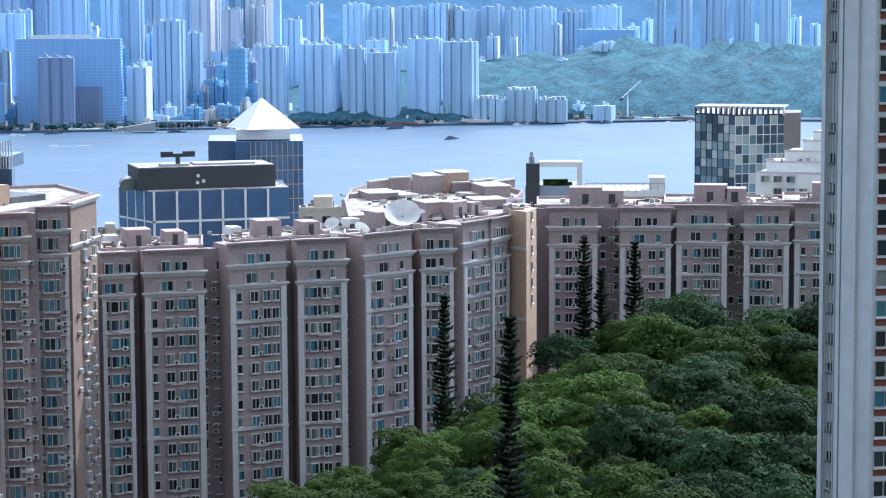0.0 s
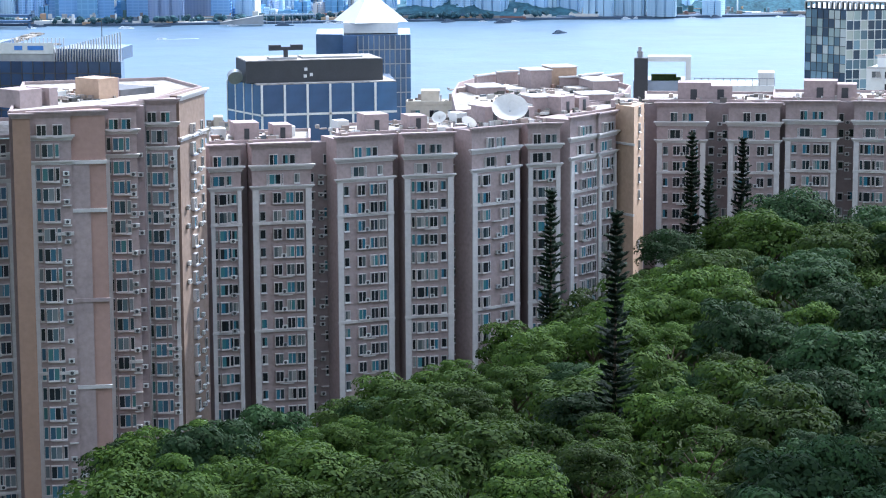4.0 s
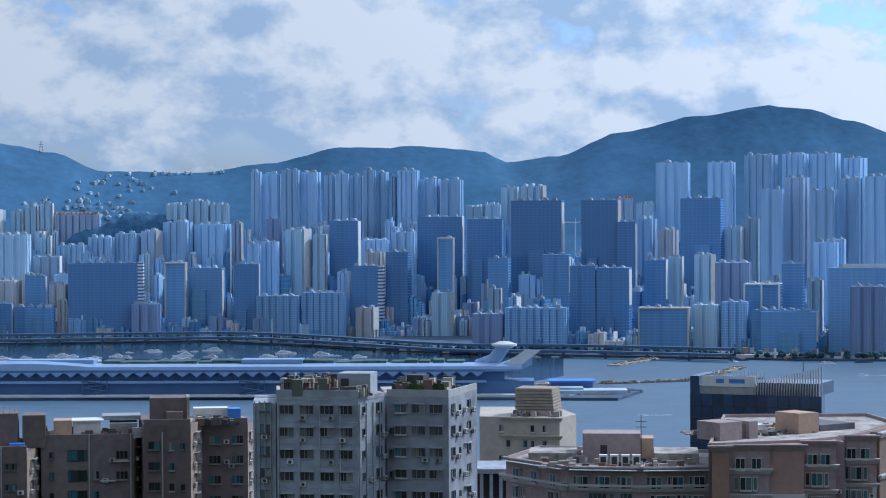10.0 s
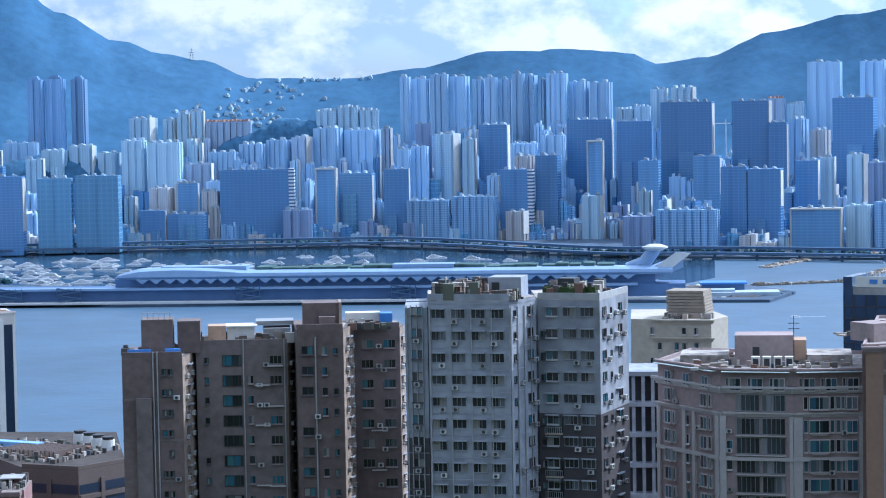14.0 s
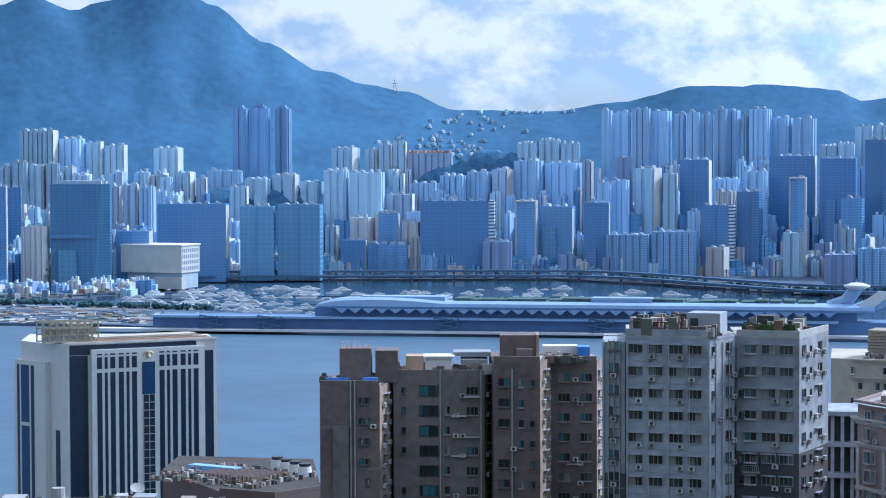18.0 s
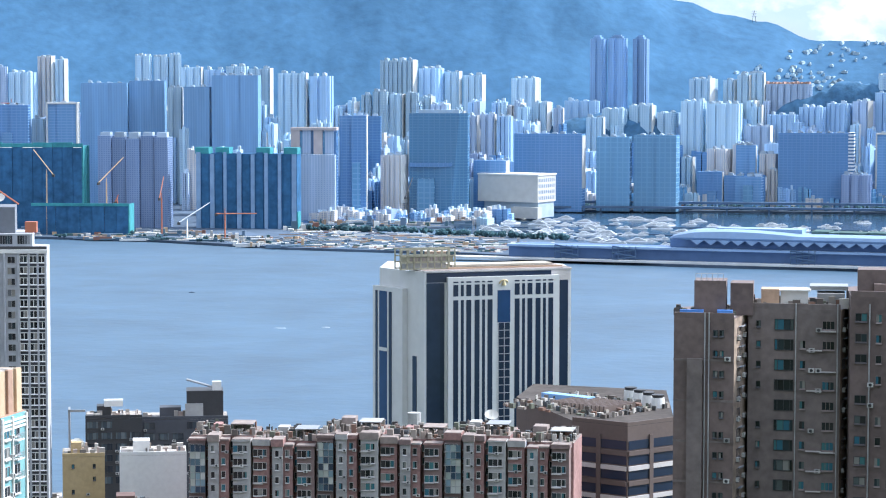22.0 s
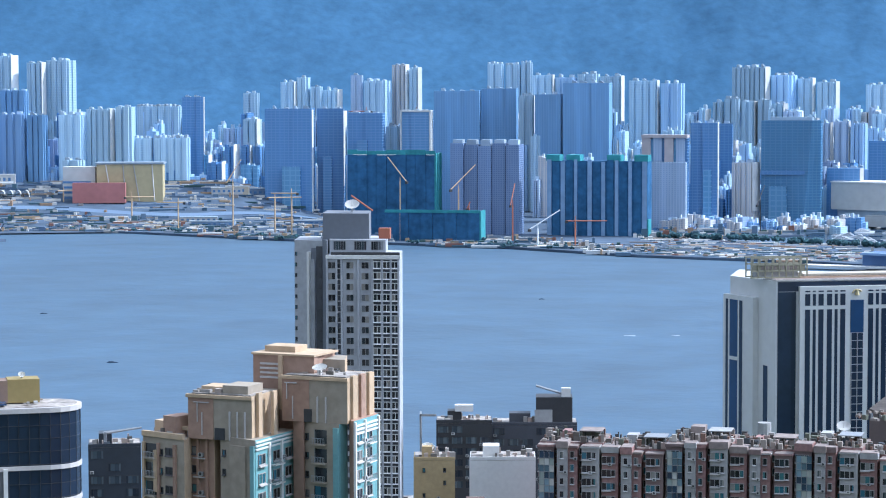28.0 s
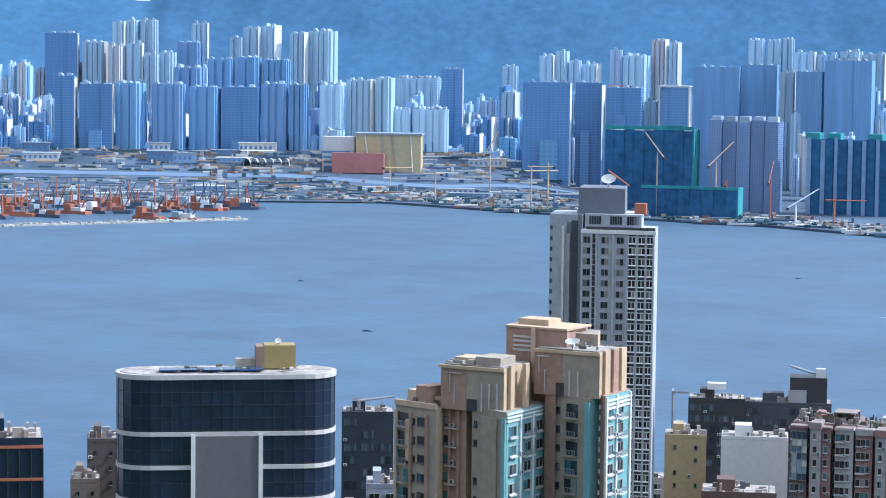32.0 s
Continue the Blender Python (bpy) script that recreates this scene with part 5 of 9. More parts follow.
for b, d, s, m in ((30.2, 3140, 26, BARGE), (20.7, 3080, 16, YACHT), (-22.5, 1900, 9, BARGE), (-24.1, 2320, 7, BARGE), (15.5, 2480, 14, YACHT), (-12.2, 2430, 6, BARGE), (36.9, 2050, 7, BARGE)):
    th = thing("motorboat", spot(b, d, 0.0), "small boat under way on the harbour", "boat", "boats on the harbour", 0.3)
    put("hull", boat_mesh(s, m), th, Matrix())
WAKE = surf("foam", (0.75, 0.8, 0.85), 0.6, 0.3, 0.3, 0.05, 0.0)
for b, d, s in ((21.2, 3085, 42), (15.9, 2490, 26), (-10.1, 2080, 10), (-9.0, 2085, 7), (-7.4, 2080, 9)):
    bm = bmesh.new()
    prism(bm, [(-s * 0.5, 0.2), (s * 0.5, -1.0), (s * 0.5, 1.4)], 0.004, 0.25)
    tagged(part("wake", bm, WAKE, None, "", Matrix.Translation(spot(b, d)) @ Matrix.Rotation(-0.05, 4, "Z")), "thin white wake on the water", "wake", kind="stuff")

# tower cranes
def crane(b, d, h, jib, turn, material, luff=0.0, base=3.0):
    th = thing("tower_crane", spot(b, d, base), "slim tower crane over the building site", "crane", "tower cranes", -radians(b) + turn)
    bm = bmesh.new()
    tube(bm, (0, 0, 0), (0, 0, h), 1.1, 1.1, 4)
    part("mast", bm, material, th)
    bm = bmesh.new()
    tube(bm, (-jib * 0.28, 0, h), (jib * math.cos(luff), 0, h + jib * math.sin(luff)), 0.9, 0.7, 4)
    part("jib", bm, material, th)
    bm = bmesh.new()
    tube(bm, (0, 0, h), (0, 0, h + 7), 0.8, 0.4, 4)
    part("tower_head", bm, material, th)
    bm = bmesh.new()
    box(bm, -jib * 0.28 - 2, -jib * 0.28 + 2, -1.2, 1.2, h - 3, h + 0.5)
    part("counterweight", bm, DARK, th)


YELLOW = surf("ochre_crane_paint", (0.50, 0.36, 0.22), 0.6, 0.15, 0.3, 0.05, 0.0)
for b, d, h, jib, turn, m, luff in ((-22.0, 3700, 44, 36, 0.1, YELLOW, 0), (-20.9, 3600, 40, 34, 2.8, YELLOW, 0), (-19.6, 3560, 70, 38, 0.4, YELLOW, 1.2), (-18.6, 3480, 52, 40, 0.2, YELLOW, 0), (-18.2, 3440, 60, 30, 3.0, YELLOW, 0),
                                 (-14.2, 3360, 68, 44, 0.5, YELLOW, 0.9), (-12.9, 3240, 52, 30, 1.2, ORANGE, 1.3), (-11.4, 3180, 34, 42, 0.0, ORANGE, 0), (-15.6, 3300, 82, 40, 2.5, YELLOW, 1.0), (-23.6, 3800, 50, 40, 0.3, YELLOW, 0.0),
                                 (-25.4, 3900, 60, 44, 0.2, YACHT, 0.0), (-12.3, 3190, 22, 40, 0.2, YACHT, 0.7), (-7.0, 3500, 40, 30, 1.0, DARK, 1.2), (34.4, 3520, 30, 34, 0.3, YACHT, 0.9), (12.9, 4150, 190, 46, 0.2, YACHT, 0.0), (13.9, 4150, 185, 46, 2.6, YACHT, 0.0),
                                 (-13.95, 3300, 44, 10, 0.2, ORANGE, 1.4), (-16.4, 3900, 172, 30, 2.9, ORANGE, 0.0), (-15.2, 3900, 172, 20, 0.2, ORANGE, 0.0)):
    crane(b, d, h, jib, turn, m, luff)
# derrick barges in the typhoon shelter
RUST = surf("rust_red_steel", (0.24, 0.10, 0.075), 0.8, 0.3, 0.3, 0.05, 0.0)
for k in range(34):
    b = -31.6 + 6.4 * k / 34 + random.uniform(-0.1, 0.1)
    d = random.uniform(3150, 3520) if k < 28 else random.uniform(3330, 3500)
    th = thing("derrick_barge", spot(b, d, 0.0), "working barge with an orange derrick", "barge", "derrick barges", random.uniform(-0.5, 0.5))
    bm = bmesh.new()
    box(bm, -22, 22, -7, 7, 0, 4)
    part("hull", bm, random.choice((BARGE, ORANGE, ORANGE, BARGE)), th)
    bm = bmesh.new()
    box(bm, -18, -7, -5, 5, 4, random.uniform(9, 17))
    part("deckhouse", bm, random.choice((YACHT, ORANGE, ORANGE, CROWN)), th)
    bm = bmesh.new()
    box(bm, -5, 12, -5, 5, 4, random.uniform(6, 10))
    part("cargo", bm, random.choice((RUST, RUST, BARGE, FLANK)), th)
    bm = bmesh.new()
    for s in (-3, 3):
        tube(bm, (6 + s, -s, 4), (4, 0, random.uniform(24, 42)), 1.1, 0.6, 5)
    tube(bm, (8, 0, 4), (26, 0, random.uniform(18, 44)), 1.0, 0.6, 5)
    part("derrick", bm, random.choice((ORANGE, ORANGE, BARGE)), th)

# landmark blocks across the water
SILVER = surf("silver_blue_strip", (0.20, 0.31, 0.47), 0.7, 0.2, 0.1, 0.02, 0.0)
GREENNET = surf("green_scaffold_net", (0.038, 0.112, 0.222), 0.9, 0.35, 0.12, 0.03, 0.3)
MINT = surf("mint_scaffold_net", (0.06, 0.25, 0.28), 0.9, 0.25, 0.12, 0.03, 0.3)


def far_block(name, b0, b1, d, top, dep, label, category, skew=12):
    rz = -radians((b0 + b1) / 2) - radians(skew)
    width = radians(b1 - b0) * d
    return thing(name, spot((b0 + b1) / 2, d + dep / 2, 3.0), label, category, rz=rz), (width - dep * math.sin(radians(skew))) / math.cos(radians(skew)), top - 3.0


th, w, h = far_block("netted_tower", -16.86, -14.61, 3440, 120, 40, "half-built tower wrapped in green scaffold netting", "building site")
slab("core", th, None, CONCRETE, -w / 2 + 2, w / 2 - 2, -18, 18, 0, h - 3)
for k in range(9):
    x0, x1 = -w / 2 + w * k / 9, -w / 2 + w * (k + 1) / 9
    slab("net_panel", th, None, GREENNET, x0, x1 - 0.3, -20 - (k % 2) * 1.2, -18, 0, h - random.uniform(0, 3))
    slab("top_net", th, None, MINT, x0, x1 - 0.3, -20.5 - (k % 2) * 1.2, -18, h - 2, h + 3 + random.uniform(0, 2))
for k in range(4):
    slab("side_net", th, None, MINT, w / 2 - 2, w / 2 + 0.5 + k % 2, -20 + 10 * k, -10.4 + 10 * k, 0, h)
th, w, h = far_block("netted_podium", -15.97, -13.56, 3290, 44, 34, "low netted block on the quay", "building site")
slab("core", th, None, CONCRETE, -w / 2 + 1, w / 2 - 1, -16, 16, 0, h - 2)
for k in range(8):
    slab("net_panel", th, None, GREENNET, -w / 2 + w * k / 8, -w / 2 + w * (k + 1) / 8 - 0.3, -17 - k % 2, -16, 0, h)
slab("top_net", th, None, MINT, -w / 2, w / 2, -18.5, -16, h - 2, h + 2)
slab("side_net", th, None, MINT, w / 2 - 1, w / 2 + 1, -18, 16, 0, h + 1)
GRID = cladding("grey_violet_concrete_grid", (0.165, 0.235, 0.385), (0.13, 0.2, 0.345), 3.4, 3.0, 0.6, 0.6)
th, w, h = far_block("concrete_tower", -14.41, -12.61, 3430, 134, 38, "nearly finished concrete housing tower", "tower")
for k in range(5):
    x0 = -w / 2 + w * k / 5
    slab("bay", th, None, GRID, x0 + 0.5, x0 + w / 5 - 0.8, -19 + (k % 2) * 3, 19, 0, h - (k % 3) * 2)
slab("core", th, None, GRID, -w / 2 + 1, w / 2 - 1, -14, 18, 0, h - 8)
for k in range(5):
    slab("roof_frame", th, None, CROWN, -w / 2 + w * (k + 0.1) / 5, -w / 2 + w * (k + 0.8) / 5, -8, 8, h + 0.02 - (k % 3) * 2, h + 5)
th, w, h = far_block("netted_towers", -12.11, -9.55, 3400, 112, 36, "pair of towers with green nets and silver strips", "building site")
slab("core", th, None, GREENNET, -w / 2 + 1, w / 2 - 1, -16, 16, 0, h - 3)
for k in range(15):
    x0 = -w / 2 + w * k / 15
    slab("strip", th, None, (SILVER, GREENNET)[k % 2], x0 + (1.5 if k % 2 == 0 else 0), x0 + w / 15 - (random.uniform(1.5, 4.5) if k % 2 == 0 else 0.3), -18 + (k % 3) * 0.8, -16, 0, h - random.uniform(0, 4))
for k in (0, 3, 9, 13):
    slab("top_net", th, None, MINT, -w / 2 + w * k / 15, -w / 2 + w * (k + 2) / 15, -17, 8, h - 3, h + 6)
slab("side_net", th, None, MINT, w / 2 - 1, w / 2 + 1, -17, 4, 0, 24)
TAN = surf("tan_housing_frame", (0.40, 0.36, 0.36), 0.8, 0.15, 0.1, 0.02, 0.0)
th, w, h = far_block("framed_housing", -9.82, -8.68, 3560, 143, 26, "tan housing block with blue glazed gaps under one beam", "housing block", 8)
for k in range(4):
    x0 = -w / 2 + w * k / 4
    slab("shaft", th, None, TAN if k % 2 == 0 else PINKISH, x0, x0 + w / 4 - 4, -13 + (k % 2) * 2, 13, 0, h - 4.5)
    slab("glazed_gap", th, None, OFFICE_DARK if k % 2 else OFFICE_TEAL, x0 + w / 4 - 3.9, x0 + w / 4 - 0.1, -9, 11, 0, h - 6)
slab("top_beam", th, None, TAN, -w / 2 - 0.4, w / 2 + 0.4, -14, 13.5, h - 4.4, h)
slab("lower_front", th, None, PINKISH, -w * 0.28, w * 0.5, -30, -14.2, 0, h - 40, "lower pinkish housing in front")
slab("low_front", th, None, FLANK, -w * 0.42, -w * 0.3, -34, -22, 0, h - 62)
LEANING = cladding("dark_blue_green_curtain_glass", (0.078, 0.195, 0.335), (0.068, 0.175, 0.31), 8.0, 4.2, 0.85, 0.75, 0.3, 0.2, 0.1, streaks=0.3)
th, w, h = far_block("leaning_glass_tower", -6.99, -5.54, 3640, 163, 34, "blue glass office tower with slanting facets", "tower", 6)
bm = bmesh.new()
lo = [bm.verts.new(p) for p in ((-w / 2, -17, 0), (w * 0.22, -22, 0), (w / 2, -12, 0), (w / 2, 17, 0), (-w / 2, 17, 0))]
hi = [bm.verts.new(p) for p in ((-w / 2, -17, h), (w * 0.36, -20, h), (w / 2, -14, h), (w / 2, 17, h), (-w / 2, 17, h))]
bm.faces.new(lo[::-1]), bm.faces.new(hi)
for i in range(5):
    j = (i + 1) % 5
    bm.faces.new((lo[i], lo[j], hi[j], hi[i]))
part("body", bm, LEANING, th)
slab("belt", th, None, OFFICE_DARK, -w / 2 - 0.2, w * 0.24, -22.6, -16, h * 0.49, h * 0.53, "darker plant floor")
slab("lower_wing", th, None, OFFICE_TEAL, -w * 0.36, -w * 0.06, -25, -17.6, 0, h * 0.38, "paler glass wing")
slab("roof_plant", th, None, CROWN, -w * 0.35, w * 0.35, -8, 8, h + 0.02, h + 5)
th, w, h = far_block("white_hangar", -5.35, -3.47, 3660, 68, 60, "white windowed block raised on a low base", "hospital", 28)
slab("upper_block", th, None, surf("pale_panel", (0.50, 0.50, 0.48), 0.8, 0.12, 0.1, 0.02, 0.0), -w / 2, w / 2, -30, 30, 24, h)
slab("lower_block", th, None, CROWN, -w / 2 + 8, w / 2 - 2, -24, 28, 0, 24)
slab("low_wing", th, None, FLANK, w * 0.1, w / 2 + 4, -38, -24.2, 0, 17, "low white wing")
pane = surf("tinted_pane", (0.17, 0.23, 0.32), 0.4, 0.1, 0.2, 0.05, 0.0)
for r_ in range(4):
    for k in range(9):
        slab("pane", th, None, pane, w / 2, w / 2 + 0.3, -27 + 6.2 * k, -24.2 + 6.2 * k, 28 + 9 * r_, 33.5 + 9 * r_)
slab("roof", th, None, PALE, -w / 2 - 1, w / 2 + 1.5, -31, 31, h, h + 2)
HALL_OCHRE = surf("pale_ochre_panel", (0.44, 0.375, 0.22), 0.8, 0.15, 0.1, 0.02, 0.0)
HALL_RED = surf("faded_red_panel", (0.42, 0.17, 0.16), 0.8, 0.15, 0.1, 0.02, 0.0)
th, w, h = far_block("terminal_hall", -22.82, -21.2, 3800, 97, 40, "yellow-fronted hall with white struts, a red annex and a white wing", "hall", 6)
th.location.z = west_slope(-22, 3800) - 2
h -= th.location.z - 3
slab("hall", th, None, HALL_OCHRE, -w / 2, w / 2, -20, 20, 0, h - 3)
slab("roof", th, None, CROWN, -w / 2 - 2, w / 2 + 2, -22, 22, h - 3, h)
for k, x in enumerate((-0.36, -0.1, 0.06, 0.34)):
    bm = bmesh.new()
    tube(bm, (w * x, -20.8, h - 4), (w * x + (4 if k % 2 else 9), -23, 2), 0.9, 0.9, 5)
    part("strut", bm, FLANK, th, "slanting white strut")
slab("red_annex", th, None, HALL_RED, -w / 2 - 36, -w * 0.05, -38, -24, 0, h * 0.5, "faded red annex")
slab("white_wing", th, None, FLANK, -w / 2 - 54, -w / 2 - 3, -12, 20, 0, h - 7)
for k in range(4):
    slab("window_band", th, None, OFFICE_DARK, -w / 2 - 54.3, -w / 2 - 10, -12.4, -12.05, 6 + 8 * k, 9.5 + 8 * k)
# row of white vaulted shelters and low sheds on the tilted yards
shell = bmesh.new()
for k in range(9):
    u0, u1 = math.pi * k / 9, math.pi * (k + 1) / 9
    vs = [shell.verts.new((-5.2 * math.cos(u), y, 11 * math.sin(u) ** 0.8)) for u, y in ((u0, -9), (u1, -9), (u1, 9), (u0, 9))]
    shell.faces.new(vs)
bmesh.ops.remove_doubles(shell, verts=shell.verts, dist=0.01)
shell = mesh("shell", shell, FLANK)
th = thing("vaulted_shelters", spot(-24.9, 3830, west_slope(-24.9, 3830)), "row of white vaulted shelters beside the yards", "shelters", rz=radians(20))
for k in range(6):
    put("vault", shell, th, Matrix.Translation((-34 + 12.5 * k, 0, 0)))
SHEDS = [(0.46, 0.47, 0.47), (0.13, 0.20, 0.32), (0.54, 0.54, 0.52), (0.20, 0.29, 0.42), (0.42, 0.36, 0.27), (0.09, 0.15, 0.25)]
SHED = [surf("shed_sheeting", c, 0.7, 0.2, 0.2, 0.03, 0.0, rand=0.2) for c in SHEDS]
rs = random.Random(77)
for k in range(34):
    b, d = -31.6 + 14.2 * (k + rs.uniform(0, 0.9)) / 34, rs.choice((3850, 3880, 3915, 3940, 3690, 3650)) + rs.uniform(-8, 8)
    if abs(d - channel(b)) < 34 or -24.9 < b < -20.8 and d < 3900:
        continue
    a, c, h = rs.uniform(16, 34), rs.uniform(6, 10), rs.uniform(6, 17) if d > 3800 else rs.uniform(4, 8)
    th = thing("low_shed", spot(b, d, west_slope(b, d) - 1), "low pale shed on the tilted yards", "shed", "yard sheds", -radians(b) + rs.uniform(-0.2, 0.05))
    bm = bmesh.new()
    box(bm, -a, a, -c, c, 0, h)
    for x in range(int(a / 4)):
        box(bm, -a + 2 + 8 * x, -a + 6 + 8 * x, -c - 0.15, -c, h * 0.35, h * 0.7, 1)
    box(bm, -a - 0.8, a + 0.8, -c - 0.8, c + 0.8, h, h + 0.8, 2)
    part("body", bm, (rs.choice(SHED), OFFICE_DARK, rs.choice((CROWN, FLANK, CROWN))), th)
# footbridge landing and ramped pier on the eastern waterfront
th = thing("pier_ramp", spot(22.6, 3330, 2.0), "pale ramped pier and viewing deck", "pier", rz=-0.4)
bm = bmesh.new()
lo = [bm.verts.new(v) for v in ((-30, -4, 0), (30, -9.5, 0), (30, 9.5, 0), (-30, 4, 0))]
hi = [bm.verts.new(v) for v in ((-30, -4, 3), (30, -9.5, 12.9), (30, 9.5, 12.9), (-30, 4, 3))]
bm.faces.new(lo[::-1]), bm.faces.new(hi)
for i in range(4):
    bm.faces.new((lo[i], lo[(i + 1) % 4], hi[(i + 1) % 4], hi[i]))
part("deck", bm, QUAY, th)
slab("ramp", th, None, CROWN, 30.5, 100, -5, 0, 12, 14)
for k in range(6):
    slab("post", th, None, QUAY, 34 + 12 * k, 35 + 12 * k, -4, -2, 0, 12)
bm = bmesh.new()
for k in range(16):
    p = spot(random.uniform(36.1, 38.2), random.uniform(3800, 3840))
    box(bm, p.x - 9, p.x + 9, p.y - 6, p.y + 6, 60, 70 + random.uniform(0, 4))
tagged(part("quarry_face", bm, surf("bare_earth", (0.34, 0.36, 0.36), 0.95, 0.3, 0.05, 0.01, 0.3)), "bare sandy cut in the wooded hill", "earth bank", kind="stuff")
th = thing("pylon", spot(1.2, 4845, hillside(1.2, 4845) - 2), "lattice power pylon on the saddle", "pylon")
bm = bmesh.new()
for sx, sy in ((-4, -4), (4, -4), (4, 4), (-4, 4)):
    tube(bm, (sx, sy, 0), (0, 0, 26), 0.5, 0.3, 4)
part("mast", bm, DARK, th)
bm = bmesh.new()
for z in (16, 21, 26):
    tube(bm, (-5, 0, z - 3), (5, 0, z - 3), 0.3, 0.3, 4)
part("crossarm", bm, DARK, th)
# villas on the saddle
# wall colour shifted to blue for haze
VILLA = surf("hazy_villa_wall", (0.32, 0.42, 0.49), 0.8, 0.15, 0.3, 0.05, 0.0, rand=0.4)


def hill_ground(b, d):
    """Height of the hill's own facets."""
    i, j = (b + 46) / 0.25, (d - 4180) / (670 / 26)
    bi, dj, u, v = math.floor(i), math.floor(j), i % 1, j % 1
    z = [[hillside(-46 + 0.25 * (bi + x), 4180 + 670 / 26 * (dj + y)) for y in (0, 1)] for x in (0, 1)]
    return (z[0][0] * (1 - v) + z[0][1] * v) * (1 - u) + (z[1][0] * (1 - v) + z[1][1] * v) * u


rv = random.Random(9)
for k in range(84):
    b = rv.gauss(2.7, 0.65)
    d = 4840 - 290 * rv.random() ** 1.2 if k < 66 else rv.uniform(4835, 4846)
    b += rv.uniform(-0.4, 2.6) if k >= 66 else 0.0
    d = min(d, 4660 + 100 * max(0.0, b - 1.0) - 190 * rv.random() ** 1.5)
    wa, h = (rv.uniform(2, 6), rv.uniform(3.5, 6)) if k < 66 else (rv.uniform(1.5, 4), rv.uniform(3, 5))
    th = thing("villa", spot(b, d, hill_ground(b, d) - 2), "small white house on the wooded saddle", "house", "hillside villas", rv.uniform(-0.7, 0.1))
    bm = bmesh.new()
    box(bm, -wa, wa, -5, 5, 0, h)
    box(bm, -wa - 0.3, wa + 0.3, -5.3, 5.3, h, h + 0.6)
    box(bm, -wa * 0.5, wa * 0.4, -5.1, 5.1, h + 0.6, h + rv.uniform(1.2, 3.5))
    part("wall", bm, VILLA, th)

# ---------------------------------------------------------------- near buildings
FRAME = surf("grey_window_frame", (0.33, 0.32, 0.315), 0.7, 0.2, 2.0, 0.3, rand=0.25)
SILL = surf("pale_pink_sill", (0.47, 0.435, 0.425), 0.8, 0.2, 2.0, 0.3, rand=0.15)


def bay_window_mesh(lights, h, pane=GLASS):
    """A row of lights, each (left, right, how far it stands out), as one folded skin: flush ones dark and thin-framed, standing ones boxed with a pale sill."""
    xs, outs = [], []
    for x0, x1, e in lights:
        n = 2 if x1 - x0 > 1.25 or (e < 0.2 and x1 - x0 > 0.9) else 1
        cuts = [x0]
        for k in range(n):
            cuts += [x0 + 0.08 + (x1 - x0 - 0.08) * k / n, x0 + (x1 - x0 - 0.08) * (k + 1) / n]
        cuts.append(x1)
        if xs:
            outs.append((-0.03, "gap"))
        xs += cuts
        for k in range(len(cuts) - 1):
            outs.append((e, "pane" if k % 2 else "frame"))
    zs = [-0.2, 0.02, h - 0.06, h + 0.04]
    bm, seen = bmesh.new(), {}

    def vert(x, y, z):
        key = (round(x, 3), round(y, 3), round(z, 3))
        if key not in seen:
            seen[key] = bm.verts.new(key)
        return seen[key]

    def depth(i, j):
        if i < 0 or j < 0 or i >= len(outs) or j > 2:
            return -0.03
        e, kind = outs[i]
        if kind == "gap":
            return -0.03
        return e + (0.14, 0.0 if kind == "pane" else 0.06, 0.07)[j] + (0.05 if e < 0.2 else 0.0)

    for i in range(len(outs)):
        for j in range(3):
            e = depth(i, j)
            f = bm.faces.new([vert(x, -e, z) for x, z in ((xs[i], zs[j]), (xs[i + 1], zs[j]), (xs[i + 1], zs[j + 1]), (xs[i], zs[j + 1]))])
            f.material_index = 1 if outs[i][1] == "pane" and j == 1 else 0
    for i in range(len(outs) + 1):
        for j in range(3):
            p, q = depth(i - 1, j), depth(i, j)
            if abs(p - q) > 1e-6:
                bm.faces.new([vert(xs[i], -y, z) for y, z in ((p, zs[j]), (q, zs[j]), (q, zs[j + 1]), (p, zs[j + 1]))])
    for j in range(4):
        for i in range(len(outs)):
            p, q = depth(i, j - 1), depth(i, j)
            if abs(p - q) > 1e-6:
                bm.faces.new([vert(x, -y, zs[j]) for x, y in ((xs[i], p), (xs[i + 1], p), (xs[i + 1], q), (xs[i], q))])
    return mesh("window", bm, SILL, pane)


BLUEPANE = pick("blue_tinted_panes", [(0.05, 0.12, 0.17), (0.02, 0.026, 0.034), (0.07, 0.17, 0.22), (0.03, 0.05, 0.065), (0.09, 0.13, 0.15), (0.045, 0.10, 0.15), (0.018, 0.022, 0.028), (0.16, 0.18, 0.19), (0.06, 0.15, 0.16)], 0.2, "casement")
BALCPANE = pick("cluttered_balcony_panes", [(0.024, 0.027, 0.034), (0.06, 0.07, 0.085), (0.03, 0.034, 0.042), (0.12, 0.13, 0.145), (0.04, 0.06, 0.075), (0.02, 0.022, 0.028), (0.26, 0.27, 0.29), (0.045, 0.045, 0.055)], 0.25, "casement")
WC4 = bay_window_mesh(((-2.7, -2.05, 0), (-1.9, 0.95, 0.5), (1.1, 1.75, 0), (1.9, 2.6, 0)), 1.75, BLUEPANE)
WC3 = bay_window_mesh(((-1.7, -1.05, 0), (-0.85, 0.75, 0.5), (0.95, 1.55, 0.3)), 1.75, BLUEPANE)
WC2 = bay_window_mesh(((-1.25, -0.75, 0), (-0.6, 1.0, 0.5)), 1.7, BLUEPANE)
